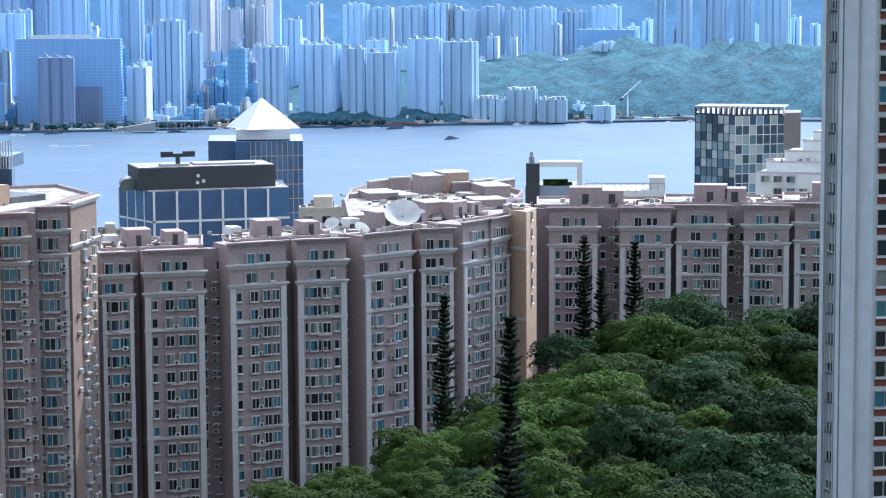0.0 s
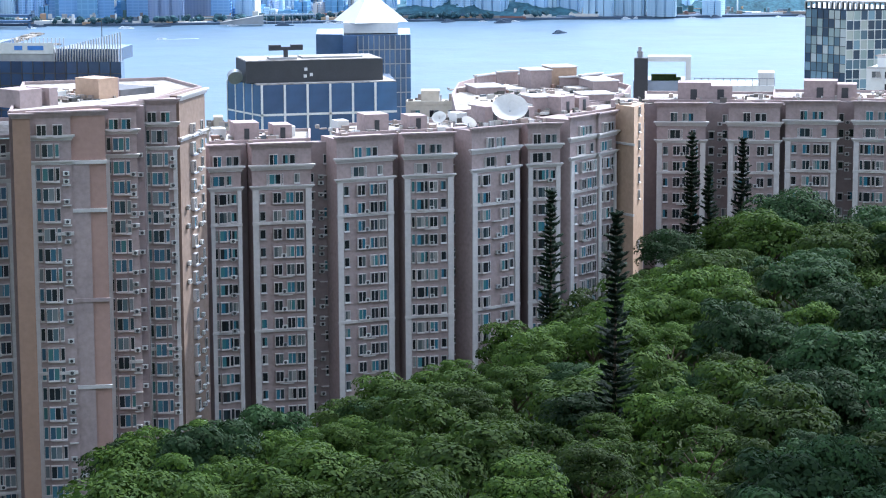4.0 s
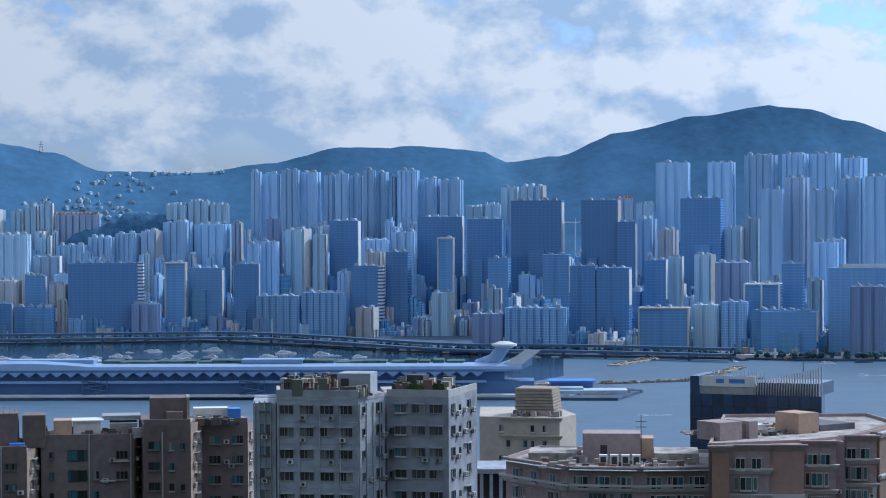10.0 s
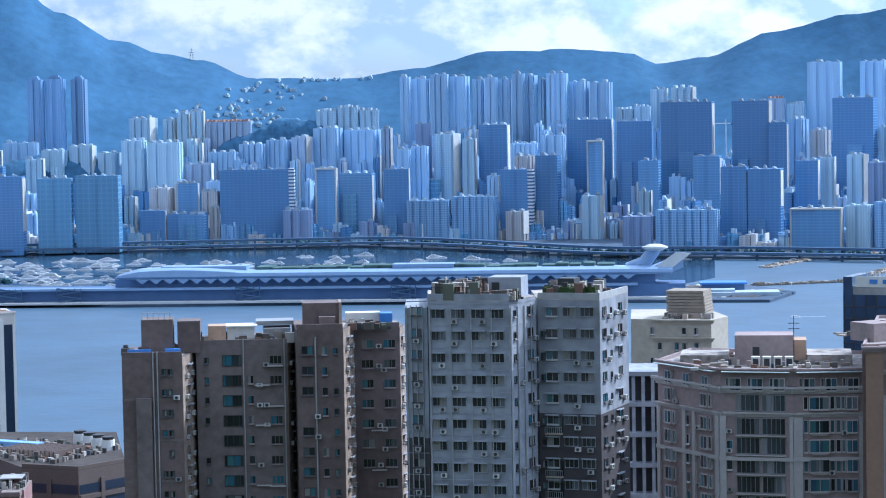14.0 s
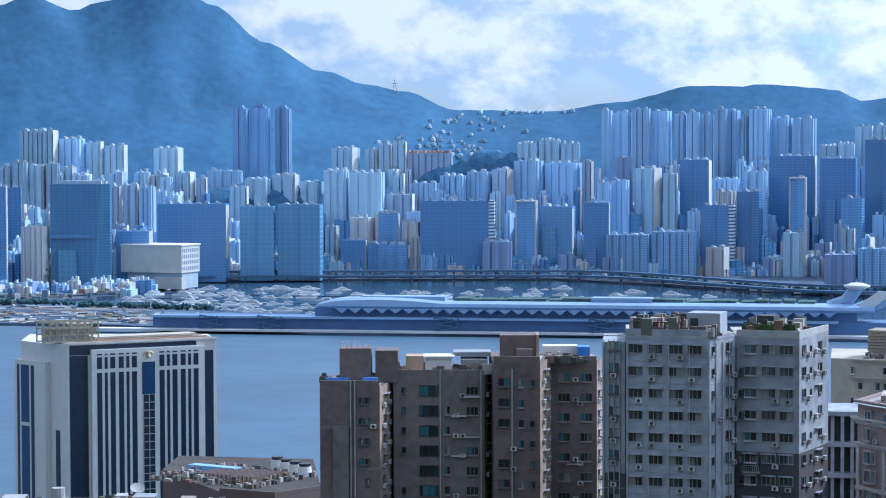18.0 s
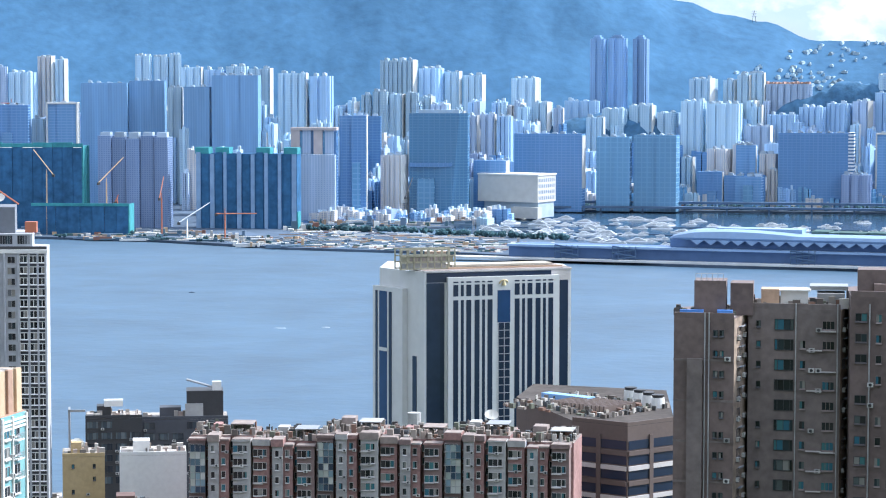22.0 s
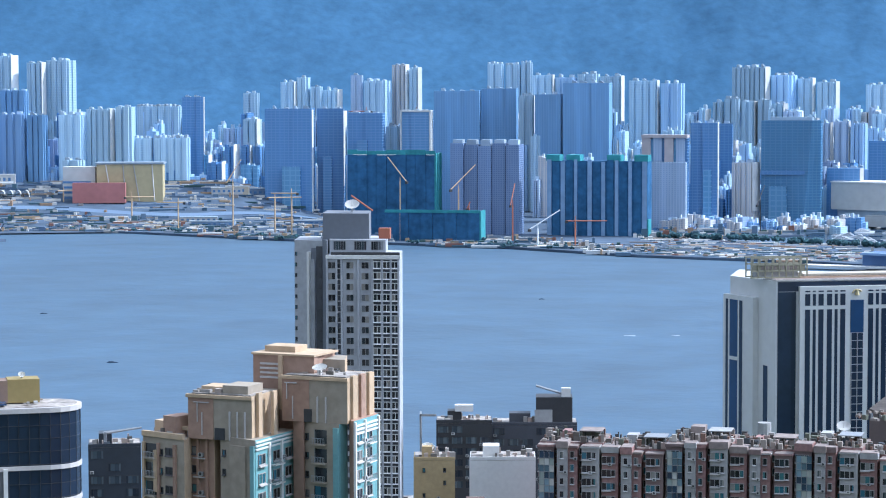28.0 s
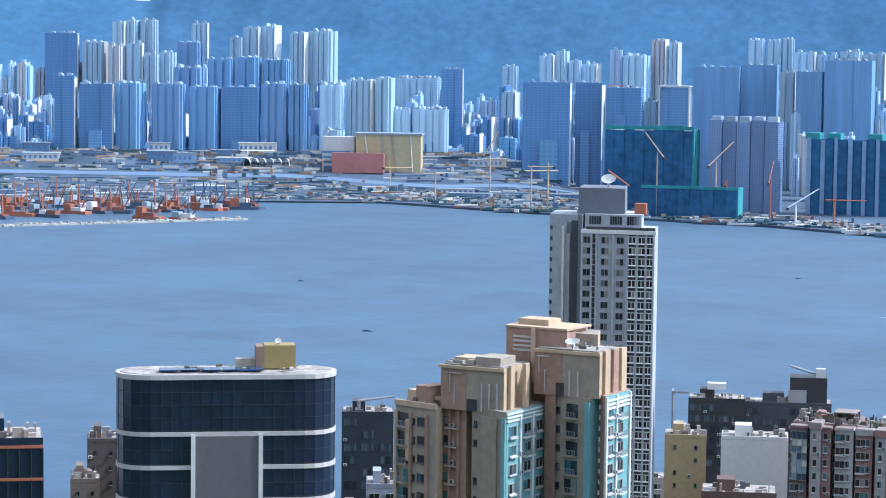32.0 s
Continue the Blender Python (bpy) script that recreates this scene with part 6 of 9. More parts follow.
W3 = bay_window_mesh(((-1.45, -0.85, 0), (-0.7, 0.55, 0.5), (0.7, 1.3, 0)), 1.65)
P2 = bay_window_mesh(((-0.8, 0.55, 0.45),), 1.6)
P4 = bay_window_mesh(((-1.5, -0.2, 0.45), (0.0, 1.3, 0.5)), 1.65)
PW = bay_window_mesh(((-1.5, -1.25, 0), (-1.15, 0.75, 0), (0.9, 1.15, 0)), 1.55)
W2 = window_mesh(2.0, 1.6, 2, FRAME, t=0.08, out=0.2)
W1 = window_mesh(0.85, 1.5, 1, FRAME, t=0.1, out=0.16)
WSQ = window_mesh(1.7, 1.2, 2, WHITE)
WDK = window_mesh(1.6, 1.2, 2, SLATE)
WSM = window_mesh(0.6, 0.9, 1, DARK)
WSTRIP = window_mesh(2.9, 1.9, 4, DARK, MIRROR_DIM, False, t=0.06, out=0.14)
WWIDE = window_mesh(2.7, 1.6, 4, DARK, sill=False)
WB2 = window_mesh(1.7, 1.25, 3, TAUPE)
WB1 = window_mesh(0.8, 1.2, 1, TAUPE)
WTALL = window_mesh(3.25, 2.35, 5, STEEL, BALCPANE, sill=False, t=0.06)
AC = ac_mesh()
DIMPANE = pick("dim_panes", [(0.012, 0.013, 0.016), (0.02, 0.022, 0.026), (0.05, 0.055, 0.06), (0.014, 0.016, 0.02), (0.13, 0.14, 0.15), (0.02, 0.03, 0.035), (0.24, 0.23, 0.21), (0.03, 0.03, 0.03)], 0.2, "casement")
WGW = window_mesh(1.9, 1.3, 3, GREYW, DIMPANE, False, t=0.06, out=0.15)
LEDGE = hood_mesh(2.2, STONE)
LEDGE_S = hood_mesh(1.2, STONE)
HOOD = hood_mesh(2.1, GREYW)
BALCS = balcony_mesh(2.4, 0.8, OLIVE)


def quad(p0, p1, p2):
    return [p0, p1, p2, p0 + p2 - p1]


def solid(th, name, pts, z0, z1, material, label=""):
    bm = bmesh.new()
    prism(bm, [(p.x - th.location.x, p.y - th.location.y) for p in pts], z0 - th.location.z, z1 - th.location.z)
    return part(name, bm, material, th, label)


def house(name, b, d, label, category, group=""):
    return thing(name, spot(b, d, land(b, d) - 2.0), label, category, group)


def roofs(th, pts, z, parapet, high=0.55, thick=0.35):
    """A screed roof with a parapet along its edges."""
    solid(th, "roof", pts, z - 0.05, z + 0.06, ROOF)
    for p, q in zip(pts, pts[1:] + pts[:1]):
        w, length = wall_of(p, q, th.location)
        slab("parapet", th, w, parapet, 0, length, 0, thick, z + 0.06, z + high)


def pink_bay(th, p, q, top, n, h, style=0):
    w, length = wall_of(p, q, th.location)
    low = top - n * h - 14
    slab("bay_wall", th, w, PINK, 0, length, 0, 6.5, low, top - 0.6)
    cornice(th, w, PINK, 0, length, top - 0.9, 0.55, "parapet_band")
    cornice(th, w, STONE, 0, length, top - 1.45 * h - 0.3, 0.62)
    cornice(th, w, STONE, 0, length, top - 2.6 * h - 0.1, 0.48)
    ps = min(0.95, length * 0.13)
    for x in (0.0, length - ps):
        slab("pilaster", th, w, STONE, x, x + ps, -0.28, 0.02, low, top - 2.6 * h)
    for k in (4.55, 10.55, 16.55):
        if k < n:
            slab("string_course", th, w, STONE, -0.1, length + 0.1, -0.38, 0.02, top - k * h, top - k * h + 0.42)
    m = length / 2
    if length > 7:
        cols = [("window", W3 if style else W1, ps + (1.6 if style else 0.6), 0.7, 1), ("air_conditioner", AC, m + (0.35 if style else 0.1), 0.45, 0.7), ("window", P2, length - ps - 2.3 if style else m - 0.7, 0.7, 1), ("window", P4, length - ps - 1.7, 0.7, 1) if not style else ("window", W1, length - ps - 0.7, 0.8, 0.95), ("ledge", LEDGE, m + 0.3, 0.25, 0.3)]
    elif length > 4.2:
        cols = [("window", W3, m - 0.5, 0.75, 1), ("window", W1, length - ps - 0.55, 0.8, 1), ("air_conditioner", AC, m + 0.95, 0.25, 0.5)]
    else:
        cols = [("window", P2, m, 0.75, 1), ("air_conditioner", AC, m + 0.3, 0.1, 0.6)]
    columns(th, w, top - 2.6 * h, n - 2, h, cols)
    columns(th, w, top - 1.5 * h, 1, h, [("window", PW, m - 0.9, 0.5, 1), ("window", W1, length - ps - 1.3, 0.6, 1)])
    columns(th, w, top - 0.35 * h, 1, h, [("window", P2, m - 1.2, 0.3, 1), ("window", W1, m + 0.6, 0.3, 1), ("window", W1, m + 1.7, 0.3, 1)] if length > 4.2 else [("window", W1, m, 0.3, 1)])


def well(th, p, q, top, n, h, balcony=True):
    """A recess between two bays, with its condensers and drying racks."""
    w, length = wall_of(p, q, th.location)
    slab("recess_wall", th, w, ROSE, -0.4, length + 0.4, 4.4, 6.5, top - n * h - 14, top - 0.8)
    deep = w @ Matrix.Translation((0, 4.4, 0))
    if length > 2.2:
        columns(th, deep, top - 0.8 * h, n, h, [("window", W1, length * 0.25, 0.8, 0.9), ("air_conditioner", AC, length * 0.62, 0.3, 0.8), ("air_conditioner", AC, length * 0.62, 1.3, 0.35), ("window", W1, length * 0.85, 0.9, 0.5)])
        if balcony:
            columns(th, deep, top - 1.2 * h, n, h, [("ledge", LEDGE_S, length * 0.7, 0.1, 0.9), ("ledge", LEDGE_S, length * 0.25, 0.4, 0.7)])


def d_row(b):
    return ramp(b, ((21.5, 369), (24, 372), (27, 378), (30, 390), (32.3, 407)))


H = 2.85
# the long curved row, as separate blocks of bays
for k, (bays, top, tag) in enumerate(((((21.77, 22.51), (22.78, 24.20)), 177.4, "pink apartment block with pale stone pilasters and flat roof"),
                                      (((24.82, 26.17), (26.45, 27.63)), 178.0, "pink apartment block with pale pilasters and rows of condensers"),
                                      (((28.08, 29.21), (29.44, 30.21)), 178.3, "pink apartment block with a satellite dish on its roof"),
                                      (((30.45, 31.13), (31.13, 31.54)), 179.0, "narrow end of the pink apartment row, stepped back"))):
    b0, b1 = bays[0][0], bays[-1][1]
    th = house("apartment_block", b0, d_row(b0), tag, "apartment block", "pink apartment blocks")
    front = [spot(b, d_row(b) + 5.5) for b in (b0, (b0 + b1) / 2, b1)]
    back = [spot(b, d_row(b) + 20) for b in (b1, (b0 + b1) / 2, b0)]
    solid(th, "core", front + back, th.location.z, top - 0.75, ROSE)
    roofs(th, front + back, top - 0.75, PINK)
    end = ((24.20, 24.82), (27.63, 28.08), (30.21, 30.45), None)[k]
    for i, (ba, bb) in enumerate(bays):
        turn = 0.9 if k == 3 else 0.0
        pink_bay(th, spot(ba, d_row(ba)), spot(bb, d_row(bb) + turn), top, 20 - (k > 2) * 3, H, (k + i + 1) % 2)
        if i == 0 and bb < bays[1][0]:
            well(th, spot(bb, d_row(bb)), spot(bays[1][0], d_row(bays[1][0])), top, 19, H, False)
    if end:
        well(th, spot(end[0], d_row(end[0])), spot(end[1], d_row(end[1])), top, 19, H)
    w, length = wall_of(spot(b0, d_row(b0) + 4), spot(b1, d_row(b1) + 4), th.location)
    clutter(th, w, 1, length - 1, 1, 14, top - 0.7, 60, 1.0)
    for u, wd, hh, m in ((0.42, 4.0, 2.2, PINK), (0.78, 3.0, 1.7, PINK)):
        head = slab("stair_house", th, w, m, length * u - wd / 2, length * u + wd / 2, 4.5, 9, top - 0.69, top + hh)
        slab("hatch", head, None, DARK, length * u - 0.4, length * u + 0.4, 4.44, 4.6, top - 0.6, top + 1.3)
    for u in (0.2, 0.9):
        slab("roof_tank", th, w, PALE, length * u - 1, length * u + 1, 9, 12, top - 0.69, top + 0.9)
# end tower of the row: its buff stands for render in sunlight
th = house("apartment_block", 31.86, 405, "end of the apartment row in sunlit buff, round head", "apartment block", "pink apartment blocks")
p0, p1, p2 = spot(31.54, 405), spot(31.98, 401), spot(32.22, 408)
solid(th, "shaft", quad(p0, p1, p2), th.location.z, 179.6, BUFF)
w, length = wall_of(p0, p1, th.location)
for k in (8, 20, 32, 44, 56):
    slab("string_course", th, w, STONE, -0.1, length + 0.15, -0.18, 0.1, 181 - k, 181.4 - k)
w2, l2 = wall_of(p1, p2, th.location)
columns(th, w2, 180, 19, H, [("window", W1, l2 * 0.5, 0.7, 0.9)])
bm = bmesh.new()
c = spot(31.75, 411) - th.location
tube(bm, (c.x, c.y, 60), (c.x, c.y, 179.9 - th.location.z), 2.4, 2.4, 20)
part("drum", bm, PINK, th, "round rendered stair head")
clutter(th, wall_of(spot(31.5, 404), spot(32.1, 404), th.location)[0], 0.3, 3.5, 0.5, 5, 179.6, 14, 0.8)
# the wing that curves back behind the row: seen from above over the roofs
th = house("apartment_block", 30.0, 430, "curved rear wing of the pink row with pale roof terraces", "apartment block", "pink apartment blocks")
inner = [spot(b, d_row(b) + 20.4) for b in (27.7, 28.6, 29.5, 30.4, 31.2)]
ring = inner + [spot(31.75, 432), spot(31.9, 446), spot(31.4, 458), spot(30.6, 466), spot(29.5, 470), spot(28.3, 466), spot(27.75, 452), spot(27.6, 430)]
solid(th, "wing", ring, th.location.z, 178.2, PINK)
roofs(th, ring, 178.2, PINK, 0.9)
w, length = wall_of(spot(28.0, 430), spot(31.8, 440), th.location)
for k in range(7):
    b0 = 28.2 + 0.5 * k
    ww, ll = wall_of(spot(b0, 452 + 4 * math.sin(k)), spot(b0 + 0.5, 454 + 4 * math.sin(k + 1)), th.location)
    slab("terrace_wall", th, ww, PINK, 0, ll + 0.1, 0, 0.5, 178.26, 180.2 + 0.4 * (k % 2))
    slab("terrace_cap", th, ww, STONE, -0.1, ll + 0.2, -0.25, 0.7, 180.2 + 0.4 * (k % 2), 180.5 + 0.4 * (k % 2))
for b0, b1, d0, dep, z1, m in ((29.5, 30.0, 448, 6, 181.6, PINK), (30.0, 30.6, 450, 6, 182.0, BUFF), (29.56, 30.1, 402, 6, 181.0, PINK), (30.1, 30.5, 404, 6, 180.6, BUFF), (30.75, 31.5, 418, 6, 179.9, PINK), (28.2, 28.9, 436, 8, 179.5, PINK), (31.0, 31.6, 440, 9, 180.3, PINK)):
    ww, ll = wall_of(spot(b0, d0), spot(b1, d0 + 1.5), th.location)
    slab("roof_house", th, ww, m, 0, ll, 0, dep, 178.26, z1)
    slab("roof_cap", th, ww, STONE, -0.2, ll + 0.2, -0.2, dep + 0.2, z1, z1 + 0.18)
for k in range(12):
    b0, d0 = 28.4 + 0.28 * k, 412 + 7 * (k * 5 % 6)
    ww, ll = wall_of(spot(b0, d0), spot(b0 + 0.42, d0 + 2), th.location)
    slab("terrace", th, ww, (ROOF, PALE, STONE, DUSTY)[k % 4], 0, ll, 0, 5.5, 178.26, 178.5 + 0.22 * (k % 3))
clutter(th, w, 1, length - 2, -22, 20, 178.26, 130, 0.9)
clutter(th, w, 1, length - 2, -22, 20, 178.26, 90, 0.8, stuff=OLDJUNK)
dish(spot(29.0, 391, 177.3), 3.0, radians(40), radians(-28), "large white satellite dish on the apartment roof")
dish(spot(27.3, 388, 178.0), 1.2, radians(45), radians(-40), "small white satellite dish on a mast")
dish(spot(28.0, 386, 177.3), 1.3, radians(-50), radians(-60), "small dark satellite dish seen from behind")

# second row, further along the slope
for k, ((ba, bb), (bc, bd), top, tag) in enumerate((((32.53, 33.69), (34.23, 35.45), 177.9, "pink apartment block behind tall conifers"), ((35.58, 36.79), (37.19, 38.26), 178.3, "pink apartment block above the tree tops"),
                                                     ((38.39, 39.65), (39.9, 41.0), 178.7, "pink apartment block partly hidden by the white tower"))):
    th = house("apartment_block", ba, 428, tag, "apartment block", "pink apartment blocks")
    d = 428 + k
    front, back = [spot(ba - 0.3, d + 5.5), spot(bd + 0.3, d + 5.8)], [spot(bd + 0.3, d + 22), spot(ba - 0.3, d + 22)]
    solid(th, "core", front + back, th.location.z, top - 0.75, ROSE)
    roofs(th, front + back, top - 0.75, PINK)
    pink_bay(th, spot(ba, d), spot(bb, d), top, 12, H)
    pink_bay(th, spot(bc, d + 0.4), spot(bd, d + 0.4), top, 12, H, 1)
    well(th, spot(bb, d), spot(bc, d), top, 11, H)
    if k < 2:
        well(th, spot(bd, d), spot(bd + 0.13, d), top, 11, H)
    w, length = wall_of(spot(ba, d + 3), spot(bd, d + 3), th.location)
    clutter(th, w, 1, length - 1, 1, 15, top - 0.7, 60, 1.0)
    for u, wd, hh in ((0.30, 6.0, 2.8), (0.52, 4.0, 2.2)):
        head = slab("stair_house", th, w, PINK, length * u - wd / 2, length * u + wd / 2, 3.5, 8, top - 0.69, top + hh)
        slab("hatch", head, None, DARK, length * u - 0.7, length * u + 0.5, 3.44, 3.6, top - 0.6, top + 1.6)

# the large pink corner block
HC = 2.8
th = house("corner_block", 13.7, 343, "pink corner block with pale pilasters and glazed balconies, flat cluttered roof", "apartment block", "pink apartment blocks")
a, b_, c, d_ = spot(12.21, 356), spot(13.68, 343), spot(15.42, 341.5), spot(17.13, 343)
ring = [a, b_, c, d_, spot(17.5, 366), spot(13.0, 372)]
TOP = 182.6
solid(th, "core", ring, th.location.z, TOP - 0.75, PINK)
roofs(th, ring, TOP - 0.75, PINK)
for p, q, kind in ((a, b_, "side"), (b_, c, "balcony"), (c, d_, "front")):
    w, length = wall_of(p, q, th.location)
    low = TOP - 23 * HC
    cornice(th, w, PINK, 0, length, TOP - 0.9, 0.5, "parapet_band")
    cornice(th, w, STONE, -0.1, length + 0.1, TOP - 1.35 * HC, 0.75)
    cornice(th, w, STONE, -0.1, length + 0.1, TOP - 2.55 * HC, 0.45)
    for k in (4.8, 11.8, 18.8):
        slab("string_course", th, w, STONE, -0.1, length + 0.1, -0.42, 0.02, TOP - k * HC, TOP - k * HC + 0.55)
    spots = {"side": ((0, 0.8), (length * 0.42, length * 0.42 + 0.8), (length * 0.58, length * 0.58 + 0.7), (length - 0.9, length)), "balcony": ((0, 0.9), (length - 0.5, length)), "front": ((0, 1.3), (length - 1.1, length))}[kind]
    for x0, x1 in spots:
        slab("pilaster", th, w, STONE, x0, x1, -0.3, 0.02, low, TOP - 2.55 * HC)
    cols = {"side": [("window", WC3, length * 0.21, 0.65, 1), ("window", WC3, length * 0.79, 0.65, 1), ("air_conditioner", AC, length * 0.32, 0.2, 0.5), ("window", W1, length * 0.5, 0.7, 1), ("air_conditioner", AC, length * 0.68, 0.2, 0.5)],
            "balcony": [("window", WTALL, length * 0.385, 0.25, 1), ("window", WTALL, length * 0.735, 0.25, 1), ("window", W1, length * 0.13, 0.7, 0.5), ("air_conditioner", AC, length * 0.13, 0.3, 0.7), ("ledge", hood_mesh(7.2, STONE), length * 0.56, 0.0, 1)],
            "front": [("window", WC4, length * 0.40, 0.6, 1), ("window", WC2, length * 0.785, 0.6, 1), ("ledge", LEDGE, length * 0.36, 0.2, 0.8), ("air_conditioner", AC, length * 0.7, 0.1, 0.5), ("air_conditioner", AC, length * 0.52, 0.0, 0.4)]}[kind]
    columns(th, w, TOP - 2.55 * HC, 20, HC, cols)
    columns(th, w, TOP - 1.35 * HC, 1, HC, cols[:2] + cols[2:3])
    columns(th, w, TOP - 0.3 * HC, 1, HC, [("window", WC2, length * u, 0.35, 1) for u in (0.2, 0.5, 0.8)])
    slab("awning", th, w, surf("pale_green_awning", (0.45, 0.53, 0.52), 0.6, 0.15, 1.0, 0.2) if kind == "side" else bpy.data.materials["pale_green_awning"], 0.4, length - 0.4, -1.2, 0.0, TOP - 0.25 * HC, TOP - 0.22 * HC)
w, length = wall_of(b_, d_, th.location)
slab("stair_house", th, w, PINK, 2.0, 10.5, 9, 15, TOP - 0.69, TOP + 3.6)
# buff end slab gives the stair house a sunlit right face by colour
head = slab("stair_house", th, w, BUFF, 10.5, 12.4, 10, 15, TOP - 0.69, TOP + 2.8)
slab("hatch", head, None, DARK, 4.6, 5.6, 8.94, 9.1, TOP - 0.6, TOP + 1.9)
for k in range(4):
    cowl = slab("vent_cowl", th, w, PALE, 4.5 + 1.6 * k, 5.7 + 1.6 * k, 3.5, 4.8, TOP - 0.69, TOP + 1.0)
    slab("cowl_mouth", cowl, None, DARK, 4.7 + 1.6 * k, 5.5 + 1.6 * k, 3.44, 3.6, TOP - 0.4, TOP + 0.75)
slab("low_shed", th, w, ROOF, -6, 1.0, 9, 17, TOP - 0.69, TOP + 0.7)
slab("low_shed", th, w, ROOF, 12.5, 19, 8, 17, TOP - 0.69, TOP + 0.8)
clutter(th, w, -4, 18, 1, 18, TOP - 0.7, 120, 1.2)
clutter(th, w, -4, 18, 1, 18, TOP - 0.7, 60, 1.0, stuff=OLDJUNK)
bm = bmesh.new()
tube(bm, (10.6, 8.6, TOP - 0.7), (10.6, 8.6, TOP + 6.5), 0.08, 0.05, 5)
for z in (4.6, 5.4):
    tube(bm, (9.8, 8.6, TOP + z), (11.4, 8.6, TOP + z), 0.05, 0.05, 4)
part("antenna", bm, DARK, th, "thin rooftop aerial", w)

th = house("corner_block", 17.6, 341, "pink block with a broad blank pier and buff end wall", "apartment block", "pink apartment blocks")
TOP = 187.0
d2 = lambda b: ramp(b, ((17.1, 329), (18.4, 333), (19.3, 335), (20.24, 341), (21.1, 352)))
e0, e1 = spot(21.07, 352), spot(21.68, 364)
ring = [spot(17.05, 332), spot(18.5, 336), spot(19.4, 338.5), spot(20.24, 344.5), spot(21.05, 355), spot(21.62, 365), spot(20.8, 382), spot(17.4, 378)]
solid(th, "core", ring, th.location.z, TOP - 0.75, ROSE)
roofs(th, ring, TOP - 0.75, PINK)
for ba, bb, kind in ((17.13, 17.54, "blank"), (17.54, 18.49, "bay"), (18.49, 19.30, "pier"), (19.30, 20.05, "bay"), (20.19, 21.0, "bay"), (20.05, 20.19, "slot")):
    near = (d2(ba) + d2(bb)) / 2 - (3.2 if kind == "pier" else 1.2)
    p, q = spot(ba, near), spot(bb, near)
    w, length = wall_of(p, q, th.location)
    low = TOP - 25 * HC
    if kind == "slot":
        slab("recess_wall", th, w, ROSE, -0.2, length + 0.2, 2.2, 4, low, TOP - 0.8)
        columns(th, w @ Matrix.Translation((0, 2.2, 0)), TOP - 3, 22, HC, [("air_conditioner", AC, length * 0.5, 0.4, 0.9)])
        continue
    # blank: flush reddish wall whose dark colour also stands for a recess's shade
    mat_ = {"blank": surf("umber_render", (0.29, 0.19, 0.14), 0.85, 0.16, 1.2, 0.1), "pier": surf("sunlit_pier_render", (0.36, 0.235, 0.20), 0.85, 0.16, 1.2, 0.08), "bay": PINK}[kind] if kind != "bay" else PINK
    slab("bay_wall", th, w, mat_, 0, length, 0, 6.5, low, TOP - 0.6)
    cornice(th, w, PINK, 0, length, TOP - 0.9, 0.55, "parapet_band")
    if kind == "pier":
        # two colours stand for the pier's shaded left and sunlit right face
        slab("pier_face", th, w, PINK, 0, length * 0.52, -0.25, 0.02, low, TOP - 2.7 * HC)
        for k in (2.7, 5.1, 9.6, 14.0, 18.5):
            slab("string_course", th, w, STONE if k != 9.6 else PINK, -0.1, length + 0.1, -0.42, 0.02, TOP - k * HC, TOP - k * HC + 0.5)
        columns(th, wall_of(spot(18.49, near + 2.0), spot(18.49, near), th.location)[0], TOP - 3 * HC, 18, HC, [("air_conditioner", AC, 0.9, 0.3, 0.8)])
        continue
    if kind == "blank":
        continue
    cornice(th, w, STONE, 0, length, TOP - 1.5 * HC, 0.55)
    cornice(th, w, STONE, 0, length, TOP - 2.7 * HC, 0.42)
    slab("pilaster", th, w, STONE, 0, 0.55, -0.26, 0.02, low, TOP - 2.7 * HC)
    if ba > 20:
        slab("pilaster", th, w, STONE, length - 0.6, length, -0.26, 0.02, low, TOP - 2.7 * HC)
    for k in (6.2, 13.2, 19.5):
        slab("string_course", th, w, STONE, -0.1, length + 0.1, -0.32, 0.02, TOP - k * HC, TOP - k * HC + 0.45)
    columns(th, w, TOP - 2.7 * HC, 20, HC, [("window", WC3, length * 0.42, 0.65, 1), ("air_conditioner", AC, length * 0.86, 0.1, 0.9), ("air_conditioner", AC, length * 0.86, 1.2, 0.45), ("ledge", LEDGE_S, length * 0.86, -0.1, 0.6), ("ledge", LEDGE, length * 0.5, 0.35, 0.5)])
    columns(th, w, TOP - 1.5 * HC, 1, HC, [("window", WC3, length * 0.42, 0.6, 1)])
    columns(th, w, TOP - 0.4 * HC, 1, HC, [("window", P2, length * 0.3, 0.3, 1), ("window", P2, length * 0.7, 0.3, 1)])
w, length = wall_of(e0, e1, th.location)
slab("end_wall", th, w, surf("pale_rose_render", (0.215, 0.16, 0.13), 0.85, 0.25, 1.2, 0.1), 0, length, 0, 3, TOP - 25 * HC, TOP - 0.4)
cornice(th, w, STONE, 0, length, TOP - 1.2, 0.6)
cornice(th, w, STONE, 0, length, TOP - 2.6 * HC, 0.5)
columns(th, w, TOP - 1.6 * HC, 21, HC, [("window", P2, length * 0.45, 0.6, 1), ("air_conditioner", AC, length * 0.7, 0.2, 0.9), ("air_conditioner", AC, length * 0.2, 0.8, 0.5), ("ledge", HOOD, length * 0.5, 0.2, 0.9), ("window", W1, length * 0.85, 0.7, 0.8)])
w, length = wall_of(spot(17.1, 340), spot(21.0, 362), th.location)
